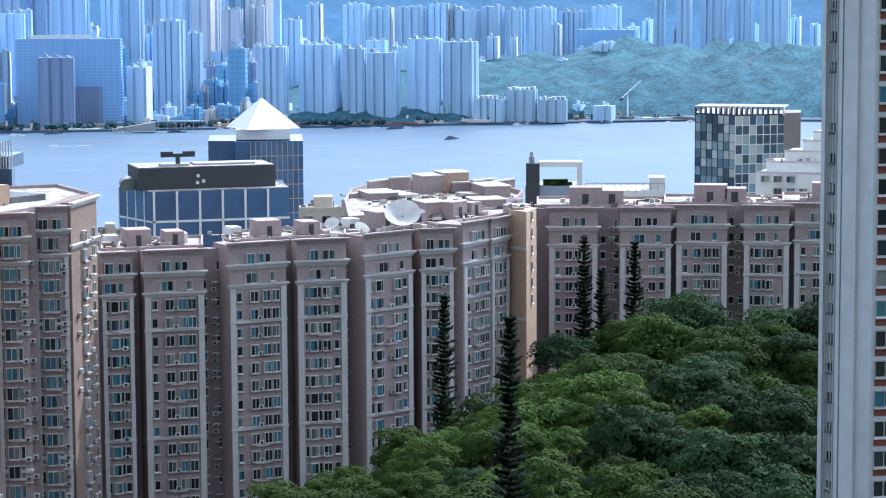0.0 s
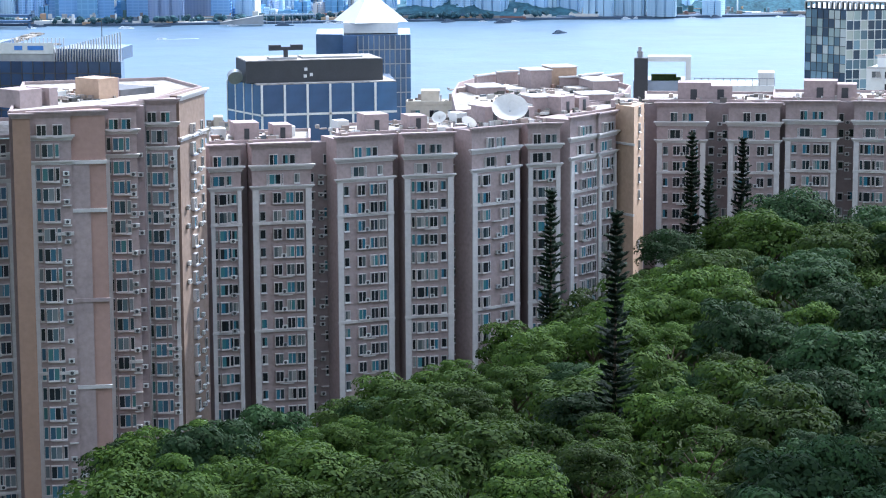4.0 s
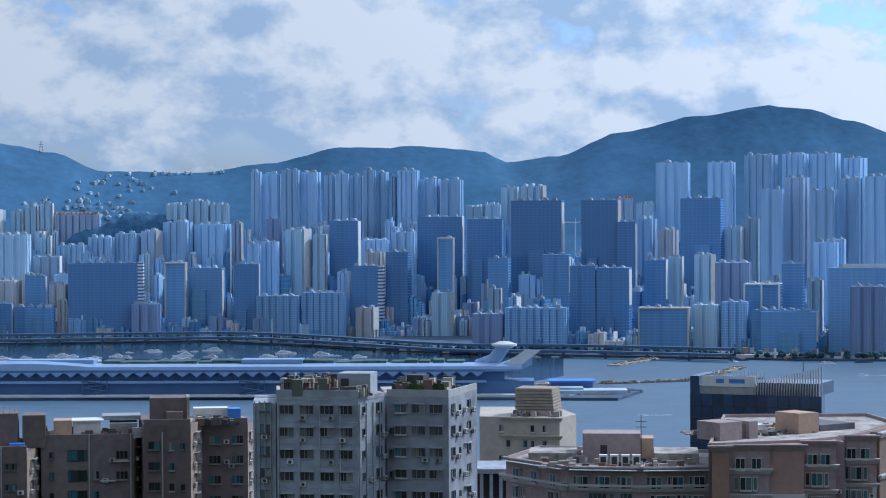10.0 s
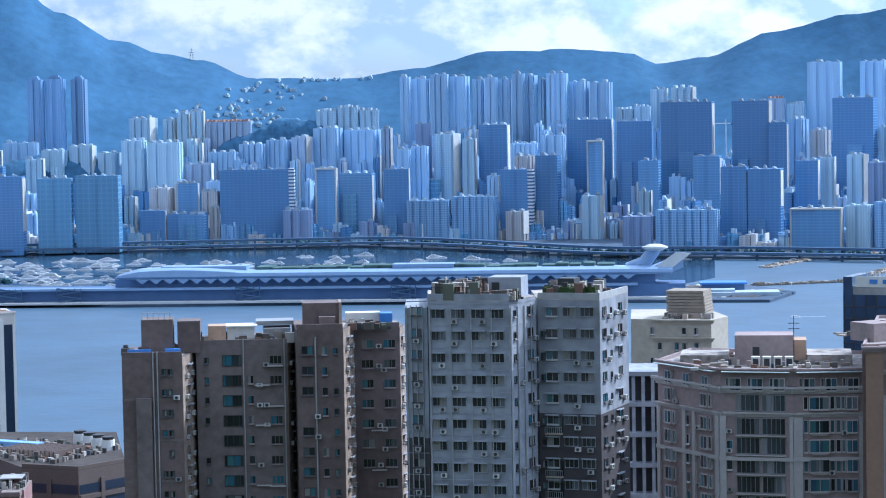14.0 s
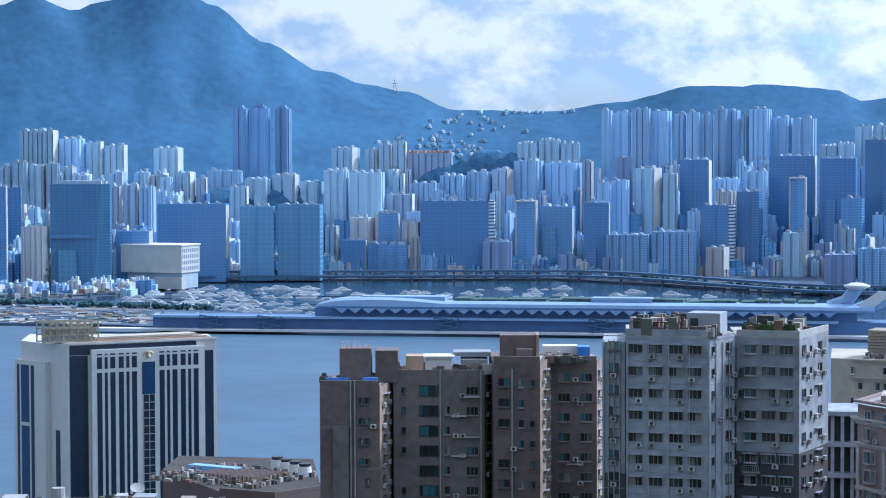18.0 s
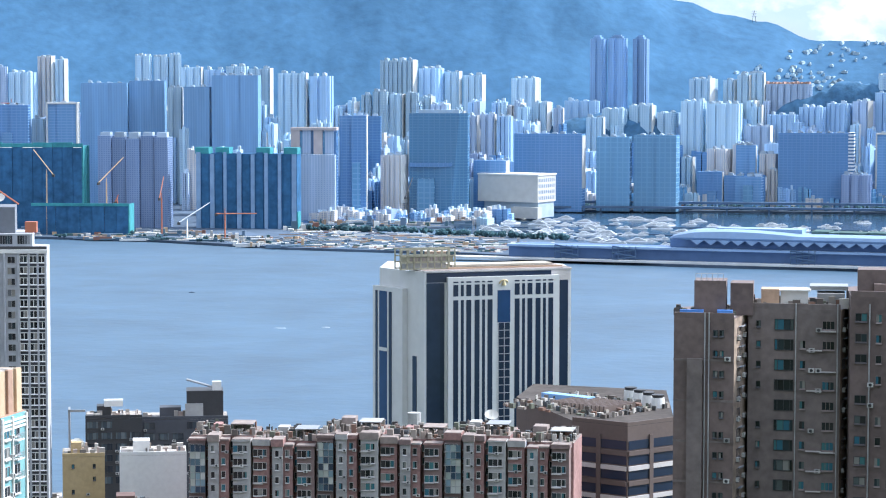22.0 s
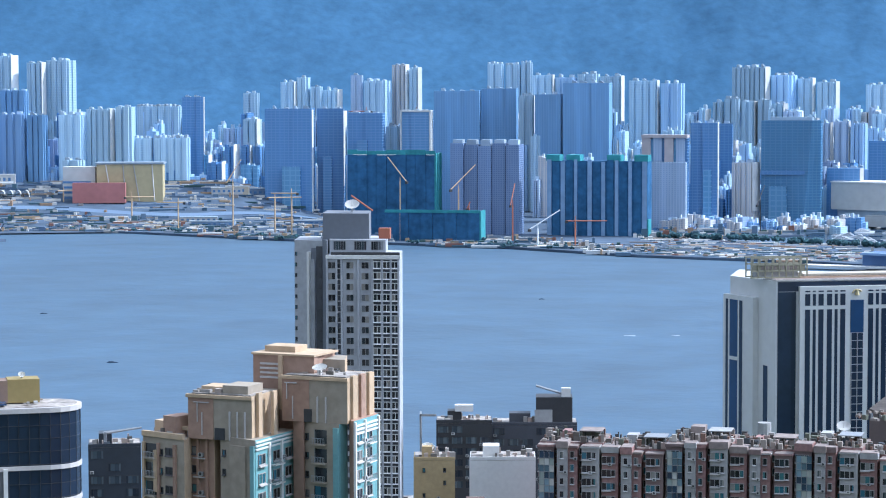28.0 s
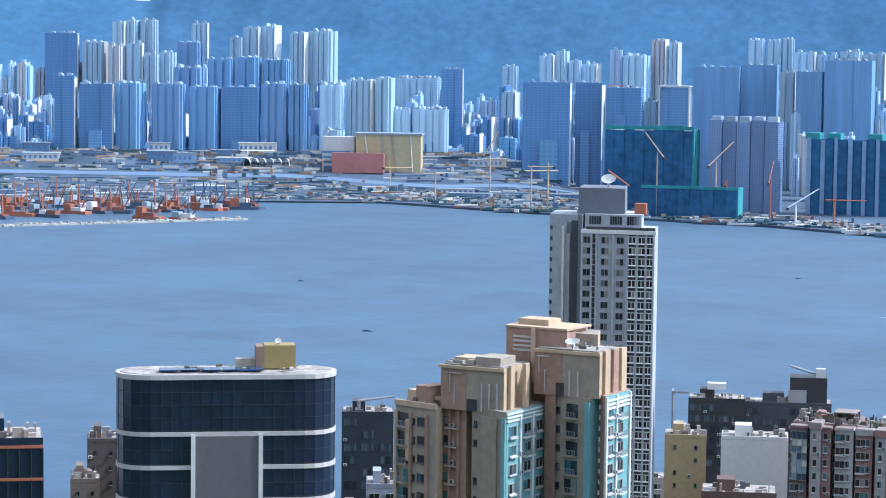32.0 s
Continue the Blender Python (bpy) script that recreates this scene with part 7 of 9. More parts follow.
for x0, x1, y0, y1, z1, m in ((0.9, 5.0, -1, 4, 1.9, PINK), (5.0, 6.4, 0, 4, 1.4, ROSE), (6.4, 8.0, -1, 4, 1.8, PINK), (16.8, 20.6, 0, 5, 2.3, BUFF), (20.6, 21.8, 1, 5, 2.1, PINK)):
    slab("stair_house", th, w, m, x0, x1, y0, y1, TOP - 0.69, TOP + z1)
slab("low_shed", th, w, PALE, 9.5, 15, 5, 12, TOP - 0.69, TOP + 0.5)
slab("roof_sheet", th, w, surf("dark_roof_sheet", (0.10, 0.10, 0.11), 0.8, 0.3, 0.8, 0.2), 22, 29, 1, 9, TOP - 0.68, TOP + 0.25)
clutter(th, w, 3, 25, 0, 12, TOP - 0.7, 110, 0.7)
clutter(th, w, 3, 25, 0, 12, TOP - 0.7, 80, 0.6, stuff=OLDJUNK)

# grey-white tenement pair with many condensers
HG = 3.02
th = house("tenement_tower", 6.7, 326, "stained grey-white tenement tower with rows of small windows", "apartment tower", "old tenement towers")
g0, g1, g2, g3 = spot(6.16, 331), spot(6.70, 330), spot(6.72, 326), spot(8.67, 323.5)
g4, g5 = spot(9.31, 331), spot(8.6, 344)
solid(th, "wing", [g0, g1, spot(6.8, 345), spot(6.2, 345)], 174.5, 192.7, GREYW)
solid(th, "wing_base", [g0, g1, spot(6.8, 345), spot(6.2, 345)], th.location.z, 174.5, SLATE)
solid(th, "shaft", [g2, g3, g4, g5, spot(6.72, 345)], th.location.z, 193.9, GREYW)
solid(th, "roof", [g2, g3, g4, g5, spot(6.72, 345)], 193.9, 194.02, ROOF)
for p, q, cols in ((g2, g3, [("window", WGW, u, 1.0, 1) for u in (1.4, 4.2, 7.0, 9.6)] + [("ledge", HOOD, u, 2.25, 1) for u in (1.4, 4.2, 7.0, 9.6)] + [("air_conditioner", AC, u, 0.15, 0.5) for u in (1.9, 3.7, 7.6, 9.2)]),
                   (g3, g4, [("window", WSM, 1.6, 1.1, 1), ("window", WDK, 6.4, 1.0, 0.9), ("air_conditioner", AC, 7.6, 0.3, 0.8), ("air_conditioner", AC, 3.5, 0.5, 0.2)]), (g0, g1, [("window", WDK, 1.7, 1.0, 1), ("air_conditioner", AC, 1.7, 0.1, 0.6)])):
    w, length = wall_of(p, q, th.location)
    columns(th, w, 193.6, 14, HG, cols)
    for k in range(15):
        slab("floor_joint", th, w, GREYW, 0, length, -0.05, 0.02, 193.5 - k * HG, 193.62 - k * HG)
    for x in (0.25, length * 0.28, length * 0.53, length * 0.78):
        bm = bmesh.new()
        tube(bm, (x, -0.12, 145), (x, -0.12, 193), 0.09, 0.09, 5)
        part("drain_pipe", bm, WHITE, th, "", w)
w, length = wall_of(g2, g3, th.location)
slab("parapet", th, w, GREYW, -0.1, length, 0, 0.4, 194.02, 194.9)
clutter(th, w, 0.3, 8, 0.4, 12, 194.02, 150, 2.6, stuff=OLDJUNK)
slab("stair_house", th, w, GREYW, 7.6, 12.2, 4, 9, 194.02, 196.9)
clutter(th, w, 7.0, 12.2, 0.4, 3.5, 194.02, 40, 1.6, stuff=OLDJUNK)
bm = bmesh.new()
for k in range(14):
    x = 0.4 + 0.55 * k
    tube(bm, (x, 0.6, 194), (x, 0.6, 195.8 + 0.5 * (k % 3)), 0.05, 0.05, 4)
tube(bm, (0.4, 0.6, 195.8), (7.6, 0.6, 195.8), 0.05, 0.05, 4)
part("roof_trellis", bm, DARK, th, "rusty trellis on the parapet", w)
slab("hatch", th, w, DARK, 8.1, 9.2, 3.9, 4.1, 195, 196.2)
th = house("tenement_tower", 9.4, 331, "tenement tower, white above and dark grey below, with a planted roof", "apartment tower", "old tenement towers")
g0, g1, g2 = spot(9.36, 331.5), spot(10.84, 329), spot(11.52, 342)
ring = [g0, g1, g2, spot(10.3, 350), spot(9.2, 348)]
solid(th, "upper_shaft", ring, 177.6, 193.4, surf("stained_pale_grey_paint", (0.265, 0.28, 0.31), 0.85, 0.42, 0.5, 0.1))
solid(th, "lower_shaft", ring, th.location.z, 177.6, SLATE)
solid(th, "roof", ring, 193.4, 193.52, ROOF)
for p, q, cols in ((g0, g1, [("window", WSM, 0.7, 1.0, 0.9), ("window", WSQ, 2.0, 1.0, 0.9), ("window", WGW, 4.6, 1.0, 1), ("window", WGW, 7.1, 1.0, 1), ("ledge", HOOD, 2.0, 2.25, 0.9), ("ledge", HOOD, 4.6, 2.25, 1), ("ledge", HOOD, 7.1, 2.25, 1), ("air_conditioner", AC, 5.6, 0.2, 0.5), ("air_conditioner", AC, 7.4, 0.1, 0.25)]),
                   (g1, g2, [("window", WDK, 2.0, 1.0, 1), ("window", WSM, 5.2, 1.0, 1), ("window", WDK, 9.5, 1.0, 1), ("air_conditioner", AC, 3.8, 0.4, 0.7), ("air_conditioner", AC, 7.2, 0.6, 0.8), ("air_conditioner", AC, 11.0, 0.3, 0.8), ("ledge", HOOD, 8.2, 2.2, 0.8)])):
    w, length = wall_of(p, q, th.location)
    columns(th, w, 193.2, 14, HG, cols)
    slab("parapet", th, w, WHITE, 0, length, 0, 0.35, 193.52, 194.4)
w, length = wall_of(g0, g1, th.location)
columns(th, w, 177.6, 6, HG, [("balcony", BALCS, 2.2, 0.2, 0.8)])
HEDGE = surf("rooftop_planting", (0.05, 0.08, 0.03), 0.95, 0.5, 1.5, 0.4, 0.6)
clutter(th, w, 0.3, 8, 0.5, 9, 193.52, 100, 2.3, stuff=OLDJUNK)
bm = bmesh.new()
for k in range(160):
    x, y, s = random.uniform(0.6, 8), random.uniform(0.7, 2.2), random.uniform(0.15, 0.4)
    box(bm, x - s, x + s, y - s, y + s, 194.0, 194.3 + random.uniform(0, 0.9))
part("planting", bm, HEDGE, th, "unkempt green planting along the parapet", w)["kind"] = "stuff"
slab("shed", th, w, DARK, 2.0, 4.4, 3, 6, 193.52, 196.2)

# brown tiled towers
HB = 2.95
# mottled lighter tile for the sides in sun: sunlight by colour
SUNLIT_TILE = surf("sunlit_side_tile", (0.324, 0.258, 0.21), 0.85, 0.45, 0.9, 0.15)
MURK = surf("dark_maroon_brown_tile", (0.15, 0.1176, 0.114), 0.8, 0.35, 0.9, 0.1)
th = house("brown_tower", 1.0, 346, "brown tiled apartment tower with stepped wings and water tanks", "apartment tower", "old tenement towers")
for name, ba, bb, da, db, top, side, mat_ in (("wing", -0.63, 0.80, 345, 344, 185.2, (1.10, 352), BROWN), ("wing", 1.14, 3.31, 350, 349, 186.2, (3.52, 356), TAUPE), ("wing", 3.55, 4.66, 345, 344.5, 188.6, (4.92, 352), BROWN), ("wing", 4.93, 6.02, 352, 352, 188.0, (6.14, 357), MURK)):
    p, q, s = spot(ba, da), spot(bb, db), spot(*side)
    solid(th, name, [p, q, s, s + (p - q) * 0.2 + spot(1, 14), p + spot(1, 16)], th.location.z, top, mat_)
    w, length = wall_of(p, q, th.location)
    ws, ls = wall_of(q, s, th.location)
    slab("parapet", th, w, mat_, 0, length, 0, 0.3, top, top + 0.8)
    slab("roof", th, w, ROOF, 0.3, length - 0.2, 0.3, 12, top - 0.02, top + 0.05)
    slab("side_wall", th, ws, SUNLIT_TILE, 0.05, ls, -0.05, 0.1, th.location.z + 60, top)
    columns(th, ws, top - 0.5, 14, HB, [("window", WDK, ls * 0.35, 0.8, 1), ("air_conditioner", AC, ls * 0.7, 0.2, 0.9), ("ledge", HOOD, ls * 0.5, 2.0, 0.9), ("air_conditioner", AC, ls * 0.25, 0.1, 0.6)])
    if ba < 0:
        columns(th, w, top - 0.5, 15, HB, [("window", WSM, length * 0.88 - 0.7, 0.9, 0.9), ("window", WSM, length * 0.80 - 0.9, 0.9, 0.8), ("air_conditioner", AC, length * 0.9, 0.2, 0.4)])
        slab("lift_shaft", th, w, TAUPE, 2.0, 4.2, -0.7, 0, th.location.z, top - 5.8)
        for k in (2, 4, 6, 8):
            slab("floor_band", th, w, TAUPE, -0.03, length, -0.06, 0.02, top - k * HB - 0.3, top - k * HB)
        for x in (4.5, 5.1):
            bm = bmesh.new()
            tube(bm, (x, -0.2, 140), (x, -0.2, top + 0.9), 0.11, 0.11, 5)
            part("drain_pipe", bm, CONCRETE, th, "", w)
    elif ba < 3:
        columns(th, w, top - 0.6, 15, HB, [("window", WSM, 1.5, 0.9, 0.95), ("window", WWIDE, 5.2, 0.5, 0.95), ("window", WB1, 7.9, 0.8, 0.9), ("ledge", LEDGE, 9.6, 0.5, 0.7), ("window", WB2, 11.6, 0.7, 0.9), ("air_conditioner", AC, 9.2, 0.2, 0.45), ("air_conditioner", AC, 10.2, 0.2, 0.45), ("ledge", LEDGE, 11.6, 0.35, 0.5)])
        for x in (6.9, 12.9):
            bm = bmesh.new()
            tube(bm, (x, -0.2, 140), (x, -0.2, top + 0.9), 0.1, 0.1, 5)
            part("drain_pipe", bm, CONCRETE, th, "", w)
    elif ba < 4:
        columns(th, w, top - 1.5, 14, HB, [("window", WDK, 1.5, 0.9, 0.95), ("window", WB1, 4.0, 0.8, 0.95), ("window", WSM, 5.6, 0.9, 0.8), ("air_conditioner", AC, 2.9, 0.3, 0.45)])
        bm = bmesh.new()
        tube(bm, (2.7, -0.2, 140), (2.7, -0.2, top - 1), 0.12, 0.12, 5)
        part("drain_pipe", bm, CONCRETE, th, "", w)
    else:
        columns(th, w, top - 0.8, 14, HB, [("window", WB2, 1.9, 0.8, 0.95), ("window", WB2, 5.2, 0.8, 0.95), ("air_conditioner", AC, 3.6, 0.7, 0.6), ("air_conditioner", AC, 4.3, 0.1, 0.4), ("ledge", LEDGE, 3.4, 0.3, 0.4)])
# solid blocks added to close gaps between the wings in the camera's view
for b0, b1, top in ((0.3, 3.6, 184.6), (3.1, 5.4, 186.0)):
    solid(th, "light_well", [spot(b0, 359), spot(b1, 359), spot(b1, 367), spot(b0, 367)], th.location.z, top, BROWN)
w, length = wall_of(spot(-0.63, 347), spot(6.1, 347), th.location)
for name, x0, x1, y0, y1, z0, z1, m in (("water_tank", 2.8, 7.4, 2, 7, 185.2, 190.3, BROWN), ("water_tank", 8.0, 11.3, 3, 8, 185.2, 189.9, BROWN), ("shed", 15.2, 19.2, 6, 10, 186.2, 188.6, PALE), ("shed_roof", 14.9, 19.6, 5.6, 10.4, 188.6, 188.8, PALE),
                                ("roof_wall", 12.4, 15.0, 5, 9, 186.2, 188.9, BUFF), ("roof_house", 20.5, 24.5, 7, 12, 186.2, 188.2, CONCRETE), ("roof_sheet", 19.4, 25, 8, 13, 188.6, 189.2, STEEL),
                                ("stair_head", 26.3, 31.6, 3, 8, 188.6, 192.1, BROWN), ("stair_head", 28.6, 31.0, 1, 3, 188.6, 190.2, BROWN), ("side_wall", 31.6, 32.0, 2.5, 8, 188.6, 192.2, SUNLIT_TILE), ("roof_shed", 32.8, 38.0, 9, 12, 188.0, 190.0, PALE),
                                ("blue_sheet", 0.8, 4.2, 0.6, 1.6, 185.3, 186.1, BLUETIN), ("blue_sheet", 6.2, 8.4, 0.6, 2.0, 185.3, 186.1, BLUETIN), ("blue_sheet", 37.8, 39.6, 6, 9, 188.1, 190.1, BLUETIN)):
    slab(name, th, w, m, x0, x1, y0, y1, z0, z1)
clutter(th, w, 9, 26, 5, 12, 186.2, 110, 1.6, stuff=OLDJUNK)
clutter(th, w, 33, 39, 3, 10, 188.0, 40, 1.2, stuff=OLDJUNK)
clutter(th, w, 0, 9, 2, 8, 185.2, 50, 1.2, stuff=OLDJUNK)
bm = bmesh.new()
for x in range(6):
    tube(bm, (3.0 + 0.8 * x, 2.1, 190.3), (3.0 + 0.8 * x, 2.1, 191.3), 0.05, 0.05, 4)
tube(bm, (3.0, 2.1, 191.3), (7.0, 2.1, 191.3), 0.05, 0.05, 4)
part("tank_rail", bm, STEEL, th, "", w)

# cream tower behind, and the open car decks beside it
th = house("cream_tower", 11.6, 480, "cream apartment tower with a slatted penthouse", "apartment tower")
p, q, s = spot(11.58, 482), spot(13.5, 478), spot(13.9, 486)
solid(th, "shaft", [p, q, s, spot(13.4, 505), spot(11.6, 505)], th.location.z, 177.2, CREAM)
w, length = wall_of(p, q, th.location)
columns(th, w, 176.5, 12, 3.1, [("window", W1, u, 0.8, 0.9) for u in (4.5, 6.0, 9.5, 11.0, 13.5)] + [("air_conditioner", AC, 7.6, 0.4, 0.5)])
for k in (0, 1):
    cornice(th, w, CREAM, 5, length + 0.2, 176.4 - 3.6 * k, 0.6)
slab("blank_wall", th, w, surf("tan_render", (0.30, 0.21, 0.15), 0.85, 0.15, 1.0, 0.1), 0.6, 3.4, -0.12, 0, 140, 166)
for k in range(9):
    slab("louvre", th, w, OLIVE, 6.4 + 0.12 * (k % 2), 14.6 - 0.2 * k / 3, 4 - 0.15 * (k % 2), 11, 177.25 + 0.62 * k, 177.25 + 0.62 * k + 0.5)
slab("penthouse", th, w, CREAM, 6.8, 14.0, 4.4, 10.5, 177.2, 182.4)
clutter(th, w, 5, 16, 1, 4, 177.22, 18, 1.2)
th = house("car_deck", 11.6, 420, "open concrete car decks", "car park")
w, length = wall_of(spot(11.5, 420), spot(12.6, 420), th.location)
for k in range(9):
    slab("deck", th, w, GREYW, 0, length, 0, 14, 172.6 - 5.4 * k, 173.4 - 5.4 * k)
    # near-black wall: the shade between the decks, given by colour
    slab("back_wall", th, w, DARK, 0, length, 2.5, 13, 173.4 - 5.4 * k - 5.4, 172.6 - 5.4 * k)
for k in range(5):
    slab("fin", th, w, GREYW, 0.6 + 1.7 * k, 1.2 + 1.7 * k, 0.3, 1.2, 130, 172.6)

# slim white tower close by
th = house("white_tower", 39.2, 230, "tall white tower with drain pipes and red spandrels", "apartment tower")
p, q, s = spot(39.04, 232), spot(40.22, 228), spot(41.6, 230)
SHELL = surf("cool_white_paint", (0.50, 0.52, 0.56), 0.75, 0.14, 0.8, 0.06)
solid(th, "side_wall", [p, q, spot(40.3, 246), spot(39.2, 248)], th.location.z, 252, SHELL)
solid(th, "front_wall", [q, s, spot(41.7, 246), spot(40.3, 246)], th.location.z, 252, SHELL)
w, length = wall_of(p, q, th.location)
for x0, x1 in ((0.0, 0.45), (2.05, 2.5), (2.7, 4.4)):
    slab("pier", th, w, SHELL, x0, x1, -0.35, 0, th.location.z, 252)
for x in (0.65, 0.95, 1.35, 1.75):
    bm = bmesh.new()
    tube(bm, (x, -0.12, 150), (x, -0.12, 252), 0.07, 0.07, 6)
    part("drain_pipe", bm, WHITE, th, "", w)
bm = bmesh.new()
for k in range(7):
    z = 170 + 11.6 * k
    tube(bm, (0.6, -0.2, z), (2.0, -0.2, z - 0.4), 0.06, 0.06, 5)
    tube(bm, (2.0, -0.2, z - 0.4), (2.0, -0.2, z + 0.7), 0.06, 0.06, 5)
part("branch_pipe", bm, WHITE, th, "", w)
columns(th, w, 250, 30, 2.9, [("window", WSM, 1.15, 0.9, 0.8)])
w, length = wall_of(q, s, th.location)
columns(th, w, 250, 30, 2.9, [("window", W2, 1.4, 1.0, 1), ("window", W2, 4.0, 1.0, 1)])
for k in range(30):
    slab("spandrel", th, w, RED, 0.4, 5.4, -0.06, 0.02, 250 - 2.9 * k - 2.75, 250 - 2.9 * k - 1.95)

# ---------------------------------------------------------------- buildings between the slope and the water
def pane_mesh(w, h, material, surround, t=0.25, depth=0.2):
    bm = bmesh.new()
    box(bm, 0, w, -0.05, 0.1, 0, h, 1)
    box(bm, 0, t, -depth, 0.1, 0, h, 0)
    box(bm, 0, w, -depth, 0.1, 0, t, 0)
    return mesh("pane", bm, surround, material)


def curtain(th, p, q, z0, z1, nx, nz, material, surround, t=0.25):
    w, length = wall_of(p, q, th.location)
    me = pane_mesh(length / nx, (z1 - z0) / nz, material, surround, t)
    for i in range(nx):
        for j in range(nz):
            put("pane", me, th, w @ Matrix.Translation((i * length / nx, 0, z0 + j * (z1 - z0) / nz)))
    return w, length


# dark glass block with a finned crown
INDIGO = surf("indigo_curtain_glass", (0.022, 0.055, 0.12), 0.12, 0.25, 0.25, 0.08, 0.0, rand=0.25)
th = house("glass_block", 16.6, 800, "dark navy glass block with a finned roof screen", "office building", "office buildings")
p, q, s = spot(16.62, 802), spot(19.72, 790), spot(19.8, 815)
mid = p.lerp(q, 0.51)
solid(th, "core", [p, q, s, spot(16.7, 826)], th.location.z, 156.5, INDIGO)
w, length = wall_of(p, q, th.location)
curtain(th, p, q, 120, 156.5, 12, 9, INDIGO, DARK, 0.3)
slab("roof_screen", th, w, INDIGO, 0, length * 0.07, 0, 20, 156.5, 162.4)
slab("roof_deck", th, w, CONCRETE, length * 0.07, length * 0.5, 0.5, 20, 156.5, 159.3)
slab("sign_board", th, w, PALE, length * 0.09, length * 0.5, 0.2, 0.5, 159.0, 162.6)
for k, (u0, u1) in enumerate(((0.2, 0.26), (0.3, 0.42))):
    slab("sign_bar", th, w, BLUETIN, length * u0, length * u1, 0.05, 0.2, 160.2, 161.6)
slab("roof_box", th, w, INDIGO, length * 0.5, length * 0.97, 2, 22, 156.5, 160.5)
for k in range(26):
    x = length * (0.5 + 0.5 * k / 25)
    slab("fin", th, w, STEEL, x - 0.15, x + 0.15, -0.2, 0.5, 156.5, 160.6 + 5.6 * k / 25)
for k in range(14):
    x = length * (0.1 + 0.4 * k / 13)
    slab("fin", th, w, STEEL, x - 0.12, x + 0.12, 12, 12.4, 159.3, 163.4)
bm = bmesh.new()
tube(bm, (length * 0.84, 4, 160), (length * 0.84, 4, 170), 0.2, 0.1, 5)
part("mast", bm, DARK, th, "", w)

# office block with a white grid and a charcoal roof screen
th = house("grid_office", 23.0, 690, "blue glass office with white frame grid and charcoal roof screen", "office building", "office buildings")
a, b_, c = spot(22.22, 712), spot(23.02, 692), spot(26.28, 700)
solid(th, "core", [a, b_, c, spot(26.1, 728), spot(22.4, 735)], th.location.z, 157.0, BLUEGLASS)
curtain(th, a, b_, 121, 157, 4, 4, BLUEGLASS, PALE, 0.5)
curtain(th, b_, c, 121, 157, 6, 4, BLUEGLASS, PALE, 0.65)
w, length = wall_of(b_, c, th.location)
slab("roof", th, w, ROOF, -1, length, 0.2, 24, 157.02, 157.3)
slab("roof_screen", th, w, DARK, -3.5, length - 3.2, 4, 22, 157.3, 163.6, "charcoal louvred screen")
slab("screen_roof", th, w, ROOF, -3.2, length - 3.5, 4.3, 21.7, 163.6, 163.8)
for x0, x1, y0, y1, z1 in ((4, 12, 6, 12, 164.4), (14, 32, 8, 16, 164.3)):
    slab("roof_plant", th, w, CONCRETE, x0, x1, y0, y1, 163.8, z1)
bm = bmesh.new()
tube(bm, (9, 8, 163.8), (9, 8, 166.6), 0.7, 0.7, 8)
box(bm, 4, 14, 7.4, 8.6, 166.4, 167.4)
box(bm, 4, 7.5, 7.2, 8.8, 167.4, 168.0)
box(bm, 10.5, 14, 7.2, 8.8, 167.4, 168.0)
part("cleaning_crane", bm, DARK, th, "dark roof gondola crane", w)
for x, z in ((13.5, 158.6), (13.7, 160.6), (15.3, 159.0)):
    slab("louvre_light", th, w, PALE, x, x + 0.9, 3.85, 4.0, z, z + 0.9)
bm = bmesh.new()
tube(bm, (-6, 8, 158.6), (-6, 9.4, 159.4), 2.2, 2.2, 18)
part("dish", bm, STEEL, th, "grey dish beside the roof screen", w)

# tower with a white pyramid
th = house("pyramid_tower", 25.4, 800, "blue-grey glass tower with a white pyramid roof", "office building", "office buildings")
p, q, s = spot(24.38, 812), spot(25.15, 800), spot(26.62, 812)
solid(th, "core", [spot(25.0, 800), spot(26.62, 803), spot(26.6, 835), spot(24.9, 835)], th.location.z, 163.6, BLUEGLASS)
solid(th, "wing", [spot(24.36, 803), spot(25.0, 801), spot(24.95, 830), spot(24.4, 830)], th.location.z, 163.9, BLUEGLASS)
curtain(th, spot(25.35, 799.8), spot(26.62, 802.8), 120, 163.4, 10, 9, BLUEGLASS, STEEL, 0.3)
w, length = wall_of(spot(25.02, 806), spot(26.32, 806), th.location)
slab("pyramid_base", th, w, PALE, 0, length, 0, length, 163.9, 167.4)
bm = bmesh.new()
vs = [bm.verts.new(v) for v in ((-0.6, -0.6, 167.4), (length + 0.6, -0.6, 167.4), (length + 0.6, length + 0.6, 167.4), (-0.6, length + 0.6, 167.4), (length * 0.48, length / 2, 177.6))]
for i in range(4):
    bm.faces.new((vs[i], vs[(i + 1) % 4], vs[4]))
bm.faces.new(vs[3::-1])
bmesh.ops.rotate(bm, cent=(length * 0.5, length * 0.5, 0), matrix=Matrix.Rotation(radians(22), 3, "Z"), verts=bm.verts)
part("pyramid", bm, surf("white_roof_panels", (0.72, 0.73, 0.75), 0.4, 0.06, 0.5, 0.1), th, "white panelled pyramid", w)

# mirrored mosaic tower and white stepped block
# patchy reflections painted as a chance base colour for each pane
MIRROR = pick("painted_reflection_panes", [(0.03, 0.05, 0.08), (0.30, 0.36, 0.34), (0.10, 0.16, 0.20), (0.42, 0.44, 0.40), (0.03, 0.06, 0.10), (0.20, 0.30, 0.36), (0.50, 0.52, 0.50)], 0.15)
th = house("mirror_tower", 36.0, 900, "glass tower with reflections painted pane by pane", "office building", "office buildings")
